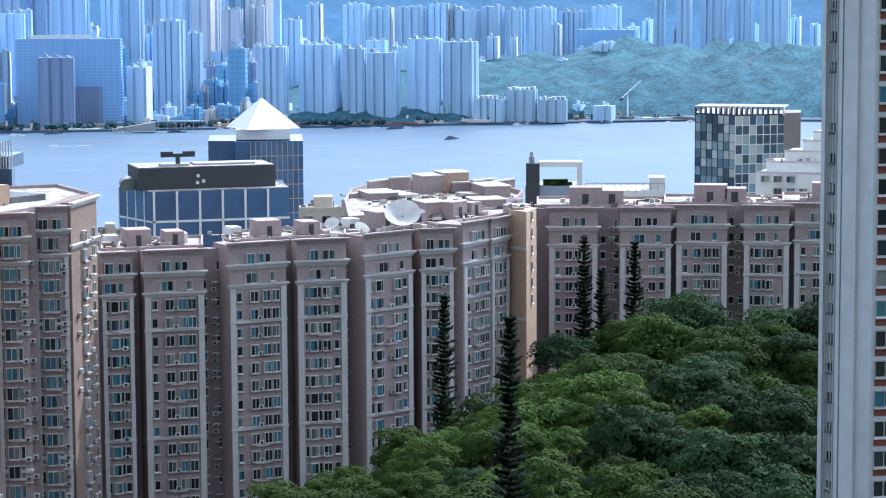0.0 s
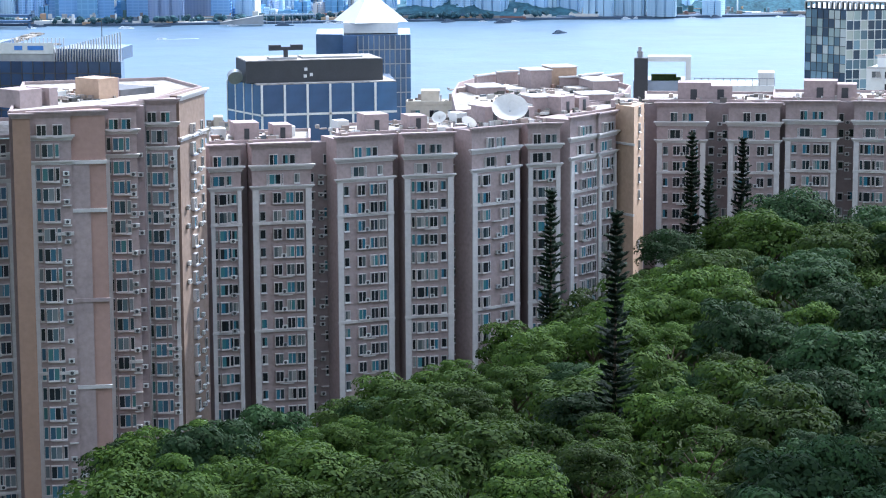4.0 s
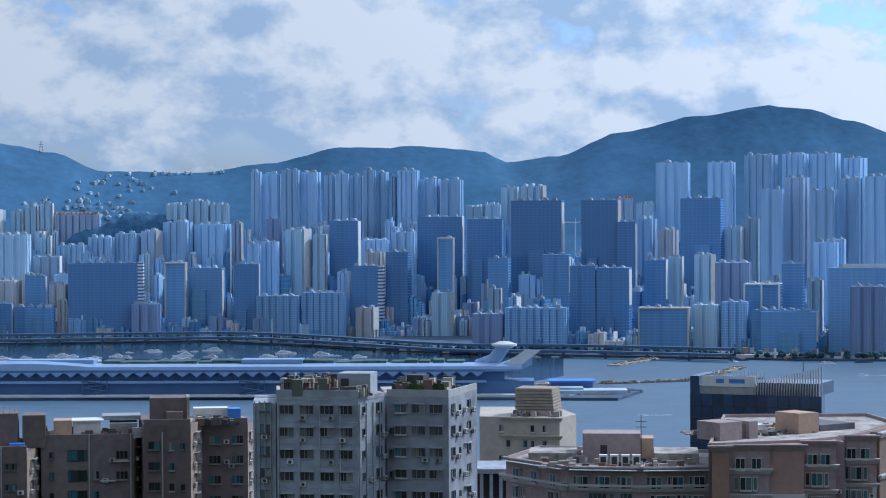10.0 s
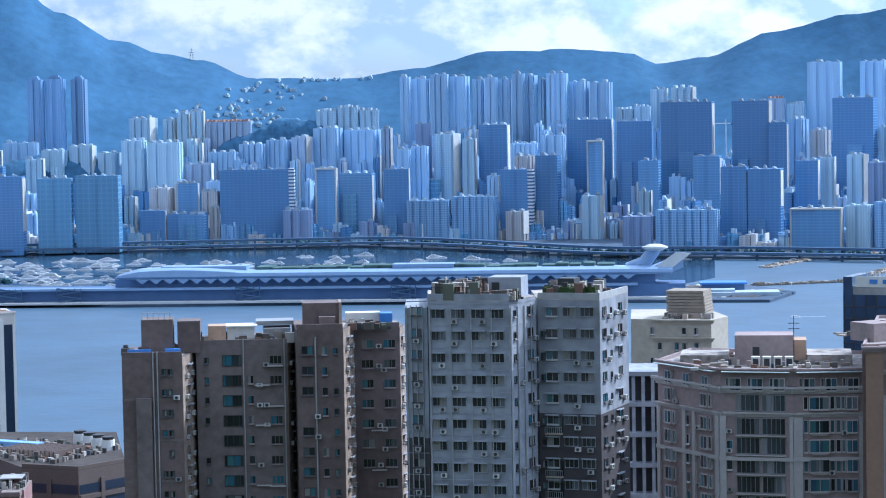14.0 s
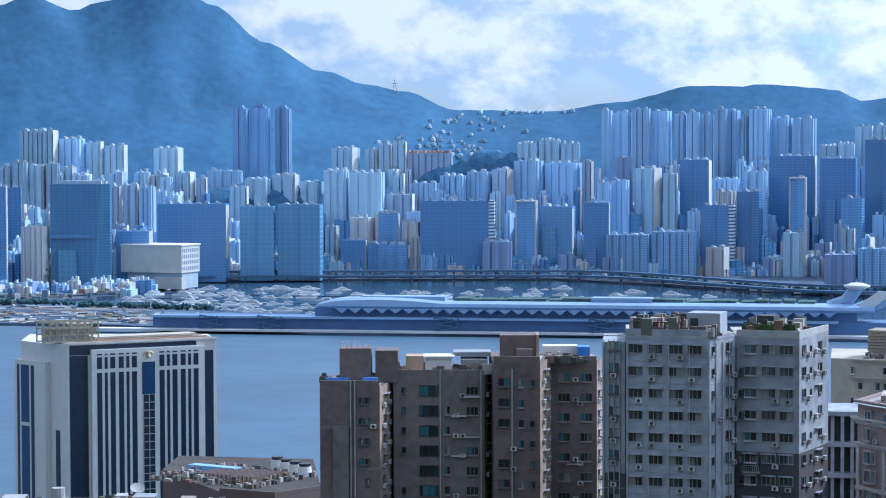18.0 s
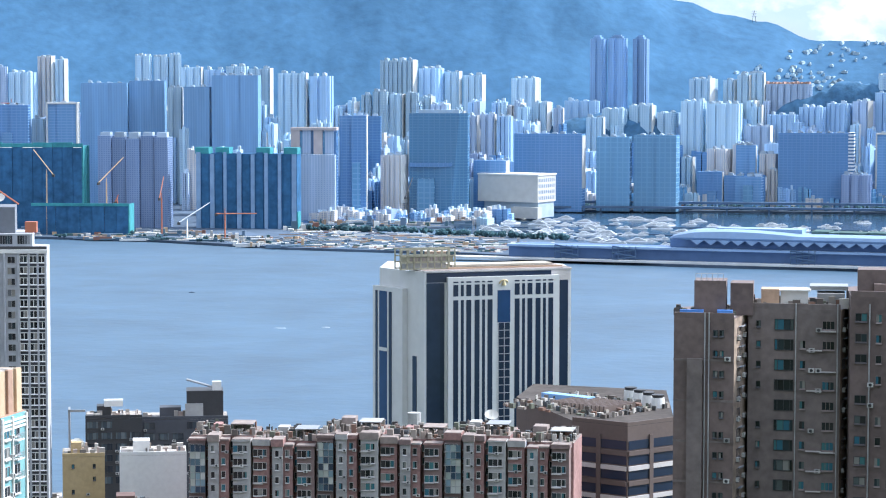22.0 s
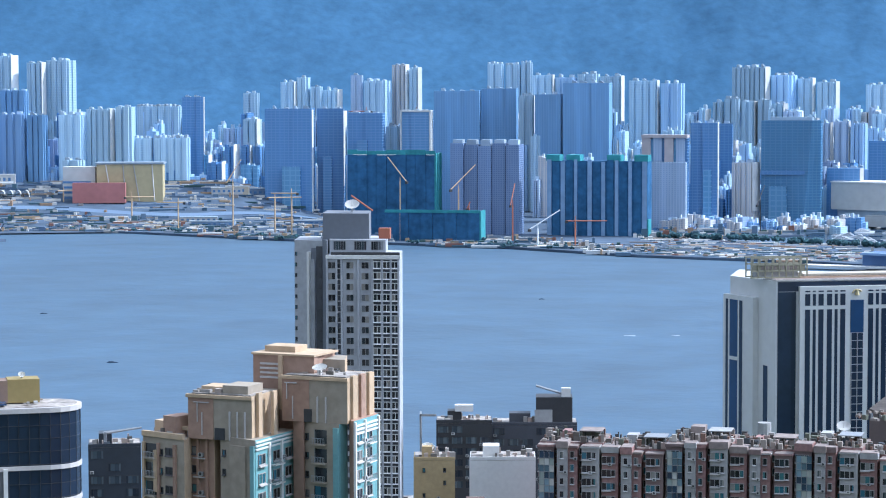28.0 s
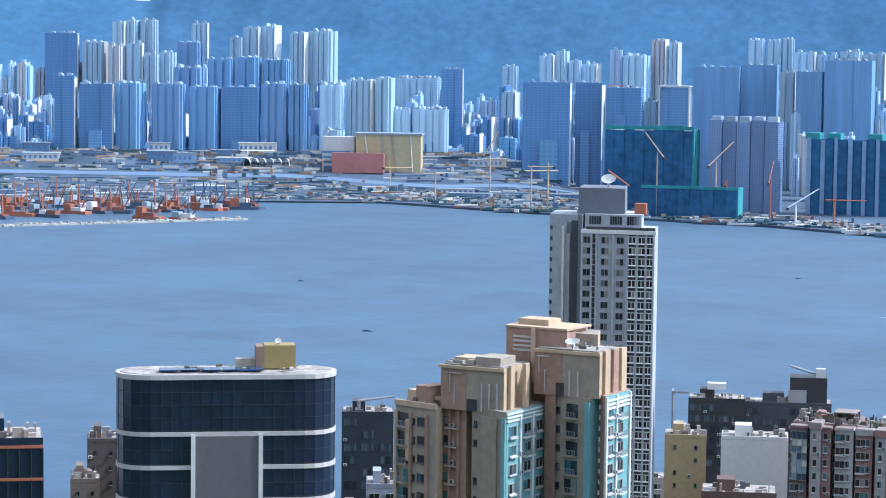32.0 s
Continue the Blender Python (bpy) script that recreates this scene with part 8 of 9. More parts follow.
p, q, s = spot(36.01, 905), spot(36.95, 892), spot(38.1, 900)
solid(th, "core", [p, q, s, spot(38.45, 915), spot(36.3, 940)], th.location.z, 166.6, NAVY)
curtain(th, p, q, 130, 166, 7, 11, MIRROR, DARK, 0.2)
curtain(th, q, s, 130, 166, 7, 10, MIRROR, PALE, 0.3)
solid(th, "flank", [s, spot(38.5, 903), spot(38.5, 920), s + spot(38, 20)], th.location.z, 166.8, surf("taupe_panel", (0.22, 0.19, 0.18), 0.8, 0.15, 0.5, 0.1))
w, length = wall_of(p, s, th.location)
for k in range(18):
    slab("crown_post", th, w, CONCRETE, length * k / 17 - 0.2, length * k / 17 + 0.2, -5 if 4 < k < 12 else -2, 2, 166, 169)
slab("crown_rail", th, w, CONCRETE, 0, length, -2, 14, 168.6, 169.2)
th = house("white_stepped_block", 37.5, 600, "white stepped block with roof terraces", "apartment building")
w, length = wall_of(spot(37.45, 600), spot(39.6, 596), th.location)
for k, (x0, x1, z1) in enumerate(((0, 22, 169.5), (2, 22, 172), (6, 22, 174.5), (10, 22, 177), (12, 22, 179))):
    slab("tier", th, w, PALE, x0, x1, 0.5 + 3 * k, 14 + 3 * k, th.location.z if k == 0 else z1 - 2.6, z1)
    slab("rail", th, w, STONE, x0, x1, 0.4 + 3 * k, 0.6 + 3 * k, z1, z1 + 0.5)
columns(th, w, 169.5, 4, 3, [("window", W2, 2.4 + 3.2 * k, 0.8, 0.8) for k in range(5)])
clutter(th, w, 1, 20, 2, 10, 172, 24, 1.2)

# roof portal and small blocks behind the pink row
th = house("portal_block", 32.0, 560, "grey block with a white roof portal and a dark lift head", "apartment building")
w, length = wall_of(spot(31.95, 560), spot(33.3, 560), th.location)
slab("block", th, w, surf("blue_grey_render", (0.27, 0.31, 0.38), 0.8, 0.1, 0.8, 0.1), 0, length - 0.8, 1, 14, th.location.z, 169.6)
slab("lift_head", th, w, DARK, 0.2, 3.4, 0, 4, 160, 175.0)
bm = bmesh.new()
tube(bm, (1.6, 2, 175), (1.6, 2, 176.5), 0.6, 0.8, 8)
box(bm, 1.1, 1.9, 1.6, 2.4, 176.4, 177.6)
part("lift_cowl", bm, STEEL, th, "", w)
slab("portal_beam", th, w, PALE, 3.4, length + 0.2, 0, 5, 174.2, 175.4)
slab("portal_post", th, w, PALE, length - 1.0, length + 0.2, 0, 5, 160, 174.2)
for k in range(24):
    slab("plant", th, w, HEDGE, 4 + random.uniform(0, 6), 4.6 + random.uniform(0, 6) + 0.6, 2, 4, 169.6, 169.9 + random.uniform(0, 1.2)) if k % 4 == 0 else None
th = house("white_block", 33.5, 560, "low white block with a railed roof", "apartment building")
w, length = wall_of(spot(33.4, 560), spot(35.3, 560), th.location)
slab("block", th, w, PALE, 0, length, 1, 14, th.location.z, 168.6)
for k in range(12):
    slab("rail_post", th, w, STEEL, length * k / 11 - 0.08, length * k / 11 + 0.08, 1, 1.2, 168.6, 170.4)
slab("handrail", th, w, STEEL, 0, length, 1, 1.15, 170.2, 170.4)
slab("stair_house", th, w, PALE, length * 0.8, length, 2, 8, 168.6, 171.6)

# white headquarters with dark vertical glazing
th = house("headquarters", -6.2, 990, "white office slab with dark vertical glazing and a roof sign", "office building", "office buildings")
a, b_, c = spot(-7.70, 1016), spot(-6.62, 988), spot(-3.10, 1010)
body = surf("white_cladding_panels", (0.55, 0.56, 0.56), 0.6, 0.08, 0.3, 0.05)
STRIP = surf("black_blue_glazing", (0.016, 0.028, 0.055), 0.15, 0.2, 0.2, 0.05, 0.0)
BLUEBAY = surf("deep_blue_bay_glass", (0.015, 0.05, 0.13), 0.15, 0.2, 0.2, 0.05, 0.0)
solid(th, "core", [a, b_, c, spot(-3.3, 1038), spot(-7.5, 1050)], th.location.z, 138.5, body)
w, length = wall_of(b_, c, th.location)
slab("recess_band", th, w, STRIP, 0.8, length - 9, -0.15, 0, 134.2, 138.2)
slab("louvre_band", th, w, STONE, length - 9, length - 0.6, -0.2, 0, 134.0, 138.2)
slab("roof_slab", th, w, STONE, -0.3, length + 0.3, -0.5, 28, 138.5, 139.1)
slab("roof", th, w, DUSTY, 0.2, length - 0.2, 0.3, 27.5, 139.1, 139.25)
slab("roof_edge", th, w, BUFF, 12, length - 2, 5, 6, 139.25, 139.9)
for x0, x1, m in ((0.8, 6.6, NAVY), (6.6, 8.6, NAVY), (length - 5.2, length - 1.4, STRIP)):
    slab("glass_strip", th, w, m, x0, x1, -0.25, 0, 30, 134)
fx0, fx1 = 9.6, length - 6.2
slab("front_panel", th, w, body, fx0, fx1, -2.2, 0, 30, 136.3)
cw = (fx1 - fx0)
for grp in (0.045, 0.235, 0.595, 0.785):
    for k in range(3):
        x = fx0 + cw * (grp + 0.058 * k)
        wd = cw * (0.044 if k != 1 else 0.026)
        x += cw * 0.009 if k == 1 else 0
        for z0, z1 in ((128.4, 133.2), (134.0, 134.6), (30, 126.8)):
            slab("glass_strip", th, w, STRIP, x, x + wd, -2.35, -2.2, z0, z1)
slab("centre_glass", th, w, BLUEBAY, fx0 + cw * 0.44, fx0 + cw * 0.555, -2.4, -2.2, 117, 130.5)
pane = pane_mesh(cw * 0.0525, 3.3, STRIP, STEEL, 0.3, 0.2)
for k in range(2):
    for r_ in range(16):
        put("pane", pane, th, w @ Matrix.Translation((fx0 + cw * (0.446 + 0.0525 * k), -2.3, 64 + 3.3 * r_)))
bm = bmesh.new()
for k in range(6):
    a0 = math.pi * (0.15 + 0.14 * k)
    tube(bm, (fx0 + cw * 0.497 + 2.0 * math.cos(a0), -2.5, 133.2 + 1.6 * math.sin(a0)), (fx0 + cw * 0.497 + 2.0 * math.cos(a0 + 0.44), -2.5, 133.2 + 1.6 * math.sin(a0 + 0.44)), 0.35, 0.35, 6)
tube(bm, (fx0 + cw * 0.497, -2.5, 132.6), (fx0 + cw * 0.497, -2.6, 134.6), 1.1, 0.4, 8)
part("emblem", bm, surf("gilded_metal", (0.45, 0.38, 0.22), 0.4, 0.1, 2.0, 0.3, metal=0.5), th, "plain gilded emblem", w)
wl_, ll_ = wall_of(a, b_, th.location)
slab("side_step", th, wl_, body, -1.5, ll_ * 0.62, -2.5, 0, 30, 130.9)
for x0, x1, m, z1 in ((0.6, 2.2, STRIP, 129), (3.6, 9.4, BLUEBAY, 129), (10.8, 13, STRIP, 129)):
    slab("glass_strip", th, wl_, m, x0, x1, -2.65, -2.5, 30, z1)
slab("transom", th, wl_, body, 3.2, 9.8, -2.75, -2.5, 103.5, 105)
slab("glass_strip", th, wl_, STRIP, ll_ * 0.74, ll_ * 0.83, -0.15, 0, 30, 103)
SIGNPAINT = surf("dull_straw_paint", (0.30, 0.285, 0.21), 0.8, 0.3, 0.5, 0.1)
for y in (5.6, 13.0):
    for z in (139.3, 142.0, 144.6, 147.4):
        slab("sign_beam", th, w, SIGNPAINT, -9, 15.4, y, y + 0.5, z, z + 0.55)
    for k in range(9):
        slab("sign_post", th, w, SIGNPAINT, -9 + 3.0 * k, -8.5 + 3.0 * k, y, y + 0.5, 139.3, 147.6)
slab("sign_board", th, w, SIGNPAINT, -8, 14.5, 6.1, 6.3, 142.5, 144.6)
slab("roof_house", th, w, CONCRETE, -6, 12, 8, 12.5, 139.3, 143.4)
for k in range(9):
    slab("sign_bar", th, w, DUSTY, -4.5 + 1.8 * k, -3.3 + 1.8 * k, 5.9, 6.08, 142.8, 144.4)
slab("roof_ridge", th, w, CREAM, 16, length - 4, 12, 22, 139.6, 140.4)
slab("roof_plant", th, wl_, CONCRETE, ll_ * 0.2, ll_ * 0.5, 0.4, 6, 131.5, 136.5)
bm = bmesh.new()
c0 = spot(-6.87, 900) - th.location
tube(bm, (c0.x, c0.y, 20), (c0.x, c0.y, 92.5 - th.location.z), 2.6, 2.6, 12)
part("lift_tube", bm, CONCRETE, th, "pale round duct in front of the slab")

# low red-tiled row
HR = 2.9
MAROON = surf("dark_maroon_tile", (0.19, 0.135, 0.13), 0.8, 0.2, 1.2, 0.1)
GREYBAY = surf("grey_white_bay", (0.37, 0.365, 0.365), 0.85, 0.25, 1.0, 0.1)
for k in range(6):
    b0, b1 = -12.29 + 1.54 * k, -12.29 + 1.54 * (k + 1)
    d = 520 - 2 * k
    top = 141.4 + (0.4, -0.6, 1.2, 0.3, 1.3, 0.2)[k]
    th = house("red_block", b0, d, "brick-red tiled apartment block with white bays and cluttered roof", "apartment block", "red-tiled apartment blocks")
    p, q = spot(b0, d), spot(b1, d - 2)
    w, length = wall_of(p, q, th.location)
    slab("core", th, w, BRICK, 0, length, 2.5, 16, 0, top - 0.5)
    slab("roof", th, w, DUSTY, 0, length, 2.5, 16, top - 0.5, top - 0.35)
    for i, (u0, u1, out, m) in enumerate(((0.0, 0.25, 0.0, BRICK if k % 2 else MAROON), (0.31, 0.47, 1.3, GREYBAY), (0.47, 0.62, 0.5, BRICK), (0.69, 0.96, 0.9, MAROON if k % 2 else GREYBAY))):
        slab("bay_wall", th, w, m, length * u0, length * u1, -out, 3, 0, top - 1.2)
        rise = random.uniform(-1.0, 0.5)
        cap = slab("bay_cap", th, w, (BRICK, GREYBAY, MAROON, DUSTY)[(i * 3 + k) % 4], length * u0 - 0.2, length * u1 + 0.2, -out - 0.4, 4, top - 1.2, top + rise)
        slab("cap_roof", cap, None, DUSTY, length * u0 - 0.1, length * u1 + 0.1, -out - 0.3, 4, top + rise, top + rise + 0.12)
        ww = w @ Matrix.Translation((0, -out, 0))
        columns(th, ww, top - 1.4, 8, HR, [("window", W1, length * (u0 + u1) / 2 - 0.1, 0.8, 1), ("air_conditioner", AC, length * u1 - 0.4, 0.3, 0.4)] if u1 - u0 < 0.2 else [("window", W2, length * (u0 * 0.72 + u1 * 0.28), 0.7, 1), ("window", W1, length * (u0 * 0.3 + u1 * 0.7), 0.8, 1), ("ledge", LEDGE, length * (u0 * 0.72 + u1 * 0.28), 0.4, 0.5), ("air_conditioner", AC, length * (u0 + u1) / 2, 0.2, 0.5)])
    columns(th, w @ Matrix.Translation((0, 2.5, 0)), top - 1, 8, HR, [("ledge", LEDGE_S, length * 0.28, 0.2, 0.9), ("window", W1, length * 0.655, 0.8, 0.9), ("air_conditioner", AC, length * 0.28, 0.9, 0.6)])
    if k in (0, 2, 4):
        p0 = w @ Vector((length * 0.05, -0.6, 0))
        me = pane_mesh(1.1, 1.5, MIRROR, STEEL, 0.1)
        for r_ in range(7):
            for c_ in range(3):
                put("pane", me, th, w @ Matrix.Translation((length * 0.02 + 1.1 * c_, -0.6, top - 2.2 - 1.5 * (r_ + 1))))
    clutter(th, w, 0.5, length - 0.5, 2, 14, top - 0.35, 90, 2.0, stuff=OLDJUNK)
    clutter(th, w, 0.5, length - 0.5, 2, 14, top - 0.35, 22, 1.8)
    slab("stair_house", th, w, (BRICK, GREYBAY, DUSTY)[k % 3], length * 0.3, length * (0.42 + 0.05 * (k % 3)), 8, 12, top - 0.35, top + 1.2 + 0.5 * (k % 3))
    slab("tin_roof", th, w, (DUSTY, STEEL, CONCRETE)[k % 3], length * 0.6, length * 0.95, 5, 11, top + 1.6, top + 1.8)
    for sx in (0.62, 0.93):
        slab("tin_post", th, w, STEEL, length * sx, length * sx + 0.15, 5.2, 5.4, top - 0.35, top + 1.6)
dish(spot(-5.0, 536, 141.9), 1.6, radians(35), radians(10), "white satellite dish on a red-tiled roof")
dish(spot(-4.9, 522, 141.9), 1.4, radians(30), radians(15), "cream satellite dish on a red-tiled roof")

# brown office with banded floors and cooling towers on its roof
th = house("banded_office", -2.0, 540, "brown banded office with pipes and cooling towers on its roof", "office building", "office buildings")
ring = [spot(-4.4, 575), spot(-3.05, 536), spot(-1.72, 528), spot(-0.6, 538), spot(-0.8, 590), spot(-4.0, 600)]
umber = surf("umber_tile", (0.105, 0.078, 0.07), 0.8, 0.15, 1.0, 0.1)
solid(th, "core", ring, th.location.z, 142.3, umber)
solid(th, "roof", ring, 142.3, 142.4, surf("dark_roof_felt", (0.075, 0.065, 0.06), 0.9, 0.5, 0.5, 0.1))
for p, q in ((ring[1], ring[2]), (ring[2], ring[3])):
    w, length = wall_of(p, q, th.location)
    slab("parapet", th, w, umber, 0, length, 0, 0.4, 142.4, 143.2)
    for k in range(6):
        slab("glass_band", th, w, STRIP, 0.3, length - 0.3, -0.1, 0.02, 137.0 - 3.4 * k, 139.0 - 3.4 * k)
        slab("sill_band", th, w, STONE if k % 2 else umber, 0.2, length - 0.2, -0.35, 0.02, 135.7 - 3.4 * k, 136.7 - 3.4 * k)
    slab("pier", th, w, umber, length * 0.45, length * 0.53, -0.4, 0.02, th.location.z + 60, 140)
w, length = wall_of(spot(-4.3, 572), spot(-0.7, 545), th.location)
slab("blue_shed", th, w, surf("pale_blue_tin", (0.22, 0.40, 0.70), 0.5, 0.15, 1.0, 0.2), 4, 18, 3, 6, 142.4, 143.9)
for k in range(14):
    slab("pipe_rack", th, w, umber, 14 + 1.2 * k, 14.3 + 1.2 * k, -6, 6, 142.4, 143.8)
clutter(th, w, 4, 36, -14, 14, 142.4, 260, 1.3, stuff=OLDJUNK)
for k in range(4):
    ct = thing("cooling_tower", w @ Vector((0, 0, 0)) + Vector((0, 0, 0)), "round pale cooling tower on the office roof", "cooling tower", "cooling towers")
    ct.matrix_basis = Matrix.Translation((th.matrix_basis @ w) @ Vector((21 + 4.3 * k, 16 - 2.2 * k, 142.4)))
    bm = bmesh.new()
    tube(bm, (0, 0, 0), (0, 0, 2.4), 1.7, 1.5, 16)
    part("drum", bm, PALE, ct)
    bm = bmesh.new()
    tube(bm, (0, 0, 2.4), (0, 0, 3.1), 1.3, 1.5, 16)
    part("fan_ring", bm, DARK, ct)

# small blocks by the shore
def small_block(b0, b1, d, top, material, label, storeys=5, me=None, cap=1):
    th = house("small_block", b0, d, label, "building", "small blocks by the shore")
    w, length = wall_of(spot(b0, d), spot(b1, d), th.location)
    slab("wall", th, w, material, 0, length, 0, 14, 0, top)
    slab("roof", th, w, ROOF, 0.2, length - 0.2, 0.2, 13.8, top, top + 0.08)
    slab("parapet", th, w, material, 0, length, 0, 0.3, top + 0.08, top + 0.9)
    if storeys:
        n = max(2, int(length / 3.4))
        columns(th, w, top - 0.4, storeys, 3.0, [("window", me or W2, length * (k + 0.5) / n, 0.8, 0.85) for k in range(n)] + [("air_conditioner", AC, length * (k + 0.2) / n, 0.2, 0.2) for k in range(n)])
    clutter(th, w, 0.5, length - 0.5, 1, 12, top + 0.08, 22, 2.0)
    for k in range(cap):
        slab("stair_house", th, w, material, length * (0.2 + 0.4 * k), length * (0.45 + 0.4 * k), 4, 9, top + 0.08, top + 2.8)
    return th, w, length


th, w, length = small_block(-14.75, -13.4, 640, 128.5, DARK, "dark block with a glass roof screen", 6, WSTRIP)
slab("glass_screen", th, w, STEEL, -4.5, -4.0, 0, 6, 118, 131)
slab("screen_beam", th, w, STEEL, -4.5, 0, 0, 0.4, 130.4, 131)
slab("roof_unit", th, w, PALE, 5, 10, 3, 6, 131.3, 133)
th, w, length = small_block(-13.4, -11.35, 650, 126.5, surf("charcoal_panel", (0.06, 0.065, 0.08), 0.6, 0.2, 0.6, 0.1), "charcoal block with roof machinery", 5, WSTRIP)
slab("lift_house", th, w, DARK, 12, 22, 2, 10, 126.6, 134.0)
slab("grey_face", th, w, CONCRETE, 11.6, 16.5, 1.6, 2, 118, 130.6)
slab("roof_unit", th, w, PALE, 19, 21.5, 3, 5, 134, 136.4)
bm = bmesh.new()
tube(bm, (12, 4, 137), (20, 4, 134.6), 0.35, 0.35, 6)
part("crane_arm", bm, STEEL, th, "", w)
small_block(-13.95, -12.35, 545, 133.4, PALE, "plain white rendered block with a cluttered roof", 0)
small_block(-15.3, -14.3, 560, 131.0, surf("yellow_ochre_render", (0.42, 0.32, 0.18), 0.85, 0.18, 1.0, 0.1), "ochre old block with uneven roof", 4, WSM)
small_block(-14.4, -12.6, 500, 128.6, surf("dark_brick_panel", (0.13, 0.08, 0.07), 0.8, 0.2, 0.8, 0.1), "dark brick block with a pale roof", 3)
dish(spot(-14.95, 566, 131.9), 1.5, radians(30), radians(20), "cream satellite dish on an old roof")
th, w, length = small_block(-23.1, -21.85, 560, 135.2, surf("blue_black_panel", (0.035, 0.042, 0.055), 0.5, 0.2, 0.6, 0.1), "blue-black block with a roof crane", 6, WSTRIP)
bm = bmesh.new()
tube(bm, (4, 3, 135), (4, 3, 138.6), 0.4, 0.4, 6)
tube(bm, (3.5, 3, 138.2), (12.5, 3, 139.4), 0.4, 0.25, 6)
part("roof_crane", bm, STEEL, th, "", w)
small_block(-22.5, -21.7, 470, 134.2, GREYW, "grey block beside the ochre tower", 5)
small_block(-23.2, -22.3, 480, 126.0, surf("pink_grey_render", (0.42, 0.33, 0.29), 0.85, 0.18, 1.0, 0.1), "pinkish old block with pipes", 4, WSM)
small_block(-29.2, -28.45, 480, 141.8, surf("dark_render", (0.11, 0.09, 0.085), 0.8, 0.2, 0.8, 0.1), "dark weathered block with small windows", 5, WSM)
small_block(-29.6, -28.9, 470, 135.5, surf("brown_grey_render", (0.20, 0.15, 0.13), 0.8, 0.2, 0.8, 0.1), "brown weathered block with roof dishes", 4, WSM)
th, w, length = small_block(-31.9, -30.24, 300, 171.0, NAVY, "dark glazed block with orange trim", 0)
for z in (170.6, 166.5, 163.2):
    slab("trim", th, w, ORANGE, 0, length, -0.15, 0.02, z, z + 0.35)
for k in range(7):
    slab("mullion", th, w, DARK, length * k / 6 - 0.06, length * k / 6 + 0.06, -0.12, 0.02, 140, 170.6)
small_block(-17.2, -15.3, 700, 96, CREAM, "pale low block by the shore", 4)
small_block(-25.5, -23.3, 640, 100, CONCRETE, "grey low block by the shore", 4)
small_block(26.5, 28.3, 520, 168.0, CREAM, "pale block behind the apartment row", 3)
small_block(21.7, 22.6, 560, 158.5, CREAM, "pale block beside the grid office", 5)

# slim tower with dark window columns
HW = 2.88
th = house("slim_tower", -17.3, 636, "slim white tower with dark window columns and a grey crown", "apartment tower")
a0, a1 = spot(-18.14, 644), spot(-17.47, 640)
p, q, s = spot(-17.36, 634), spot(-15.62, 631), spot(-15.55, 650)
ASH = surf("ash_white_render", (0.38, 0.395, 0.425), 0.8, 0.2, 0.7, 0.1)
WBIG = window_mesh(1.9, 1.75, 2, CONCRETE, DIMPANE, False, out=0.16)
WPALE = window_mesh(1.9, 1.9, 2, PALE, DIMPANE, t=0.16, out=0.3)
DIMGREY = surf("slate_blue_render", (0.155, 0.17, 0.20), 0.8, 0.1, 0.8, 0.1)
solid(th, "side_wing", [a0, a1, spot(-17.4, 660), spot(-18.0, 660)], th.location.z, 178.0, ASH)
solid(th, "shaft", [p, q, s, spot(-17.3, 660)], th.location.z, 174.6, ASH)
solid(th, "link", [a1, p, spot(-17.2, 655), spot(-17.5, 655)], th.location.z, 178.4, DIMGREY)
w, length = wall_of(p, q, th.location)
solid(th, "attic", [spot(-17.3, 636), spot(-15.95, 634), spot(-15.9, 650), spot(-17.2, 655)], 174.6, 178.6, ASH)
solid(th, "crown", [spot(-17.46, 640), spot(-16.35, 637), spot(-16.3, 652), spot(-17.35, 655)], 178.4, 185.4, DIMGREY)
roof_w, rl = wall_of(spot(-17.3, 636), spot(-15.95, 634), th.location)
columns(th, roof_w, 178.4, 1, HW, [("window", WTALL, rl * u, 0.3, 1) for u in (0.18, 0.55, 0.85)])
slab("terrace_rail", th, w, DARK, length * 0.05, length, 0.2, 0.4, 174.6, 175.4)
slab("eave", th, w, PALE, -0.3, length + 0.3, -0.5, 0.4, 173.6, 174.6)
for x in (0.0, 0.13, 0.2, 0.43, 0.62, 0.76, 0.88, 0.985):
    slab("rib", th, w, ASH, length * x - 0.24, length * x + 0.24, -0.5, 0.02, th.location.z + 5, 173.6)
for x in (0.165, 0.69, 0.82, 0.935):
    slab("window_strip", th, w, STRIPE, length * x - 0.95, length * x + 0.95, -0.06, 0.02, th.location.z + 5, 173.4)
columns(th, w, 173.4, 34, HW, [("window", WBIG, length * 0.065, 0.5, 1), ("window", W1, length * 0.165, 0.5, 1), ("window", WBIG, length * 0.315, 0.5, 1), ("window", WBIG, length * 0.525, 0.5, 1), ("window", WPALE, length * 0.69, 0.6, 1),
                               ("window", WPALE, length * 0.82, 0.6, 1), ("window", WPALE, length * 0.935, 0.6, 1)])
wa, la = wall_of(a0, a1, th.location)
columns(th, wa, 176, 30, HW, [("window", WSM, 0.5, 0.8, 1), ("window", WSM, la - 0.6, 0.8, 1)])
slab("window_strip", th, wa, STRIPE, la * 0.78, la * 1.0, -0.08, 0.02, th.location.z + 5, 176.5)
slab("fin", th, wa, PALE, la * 0.52, la * 0.60, -1.4, 0, th.location.z + 5, 175)
# flat dark strip, not set back: a slot's shade given by colour
slab("recess", th, wa, DIMGREY, la * 0.60, la * 0.78, -0.06, 0.02, th.location.z + 5, 176)
slab("fin", th, wa, ASH, la * 0.35, la * 0.75, -0.6, 0, th.location.z + 5, 173)
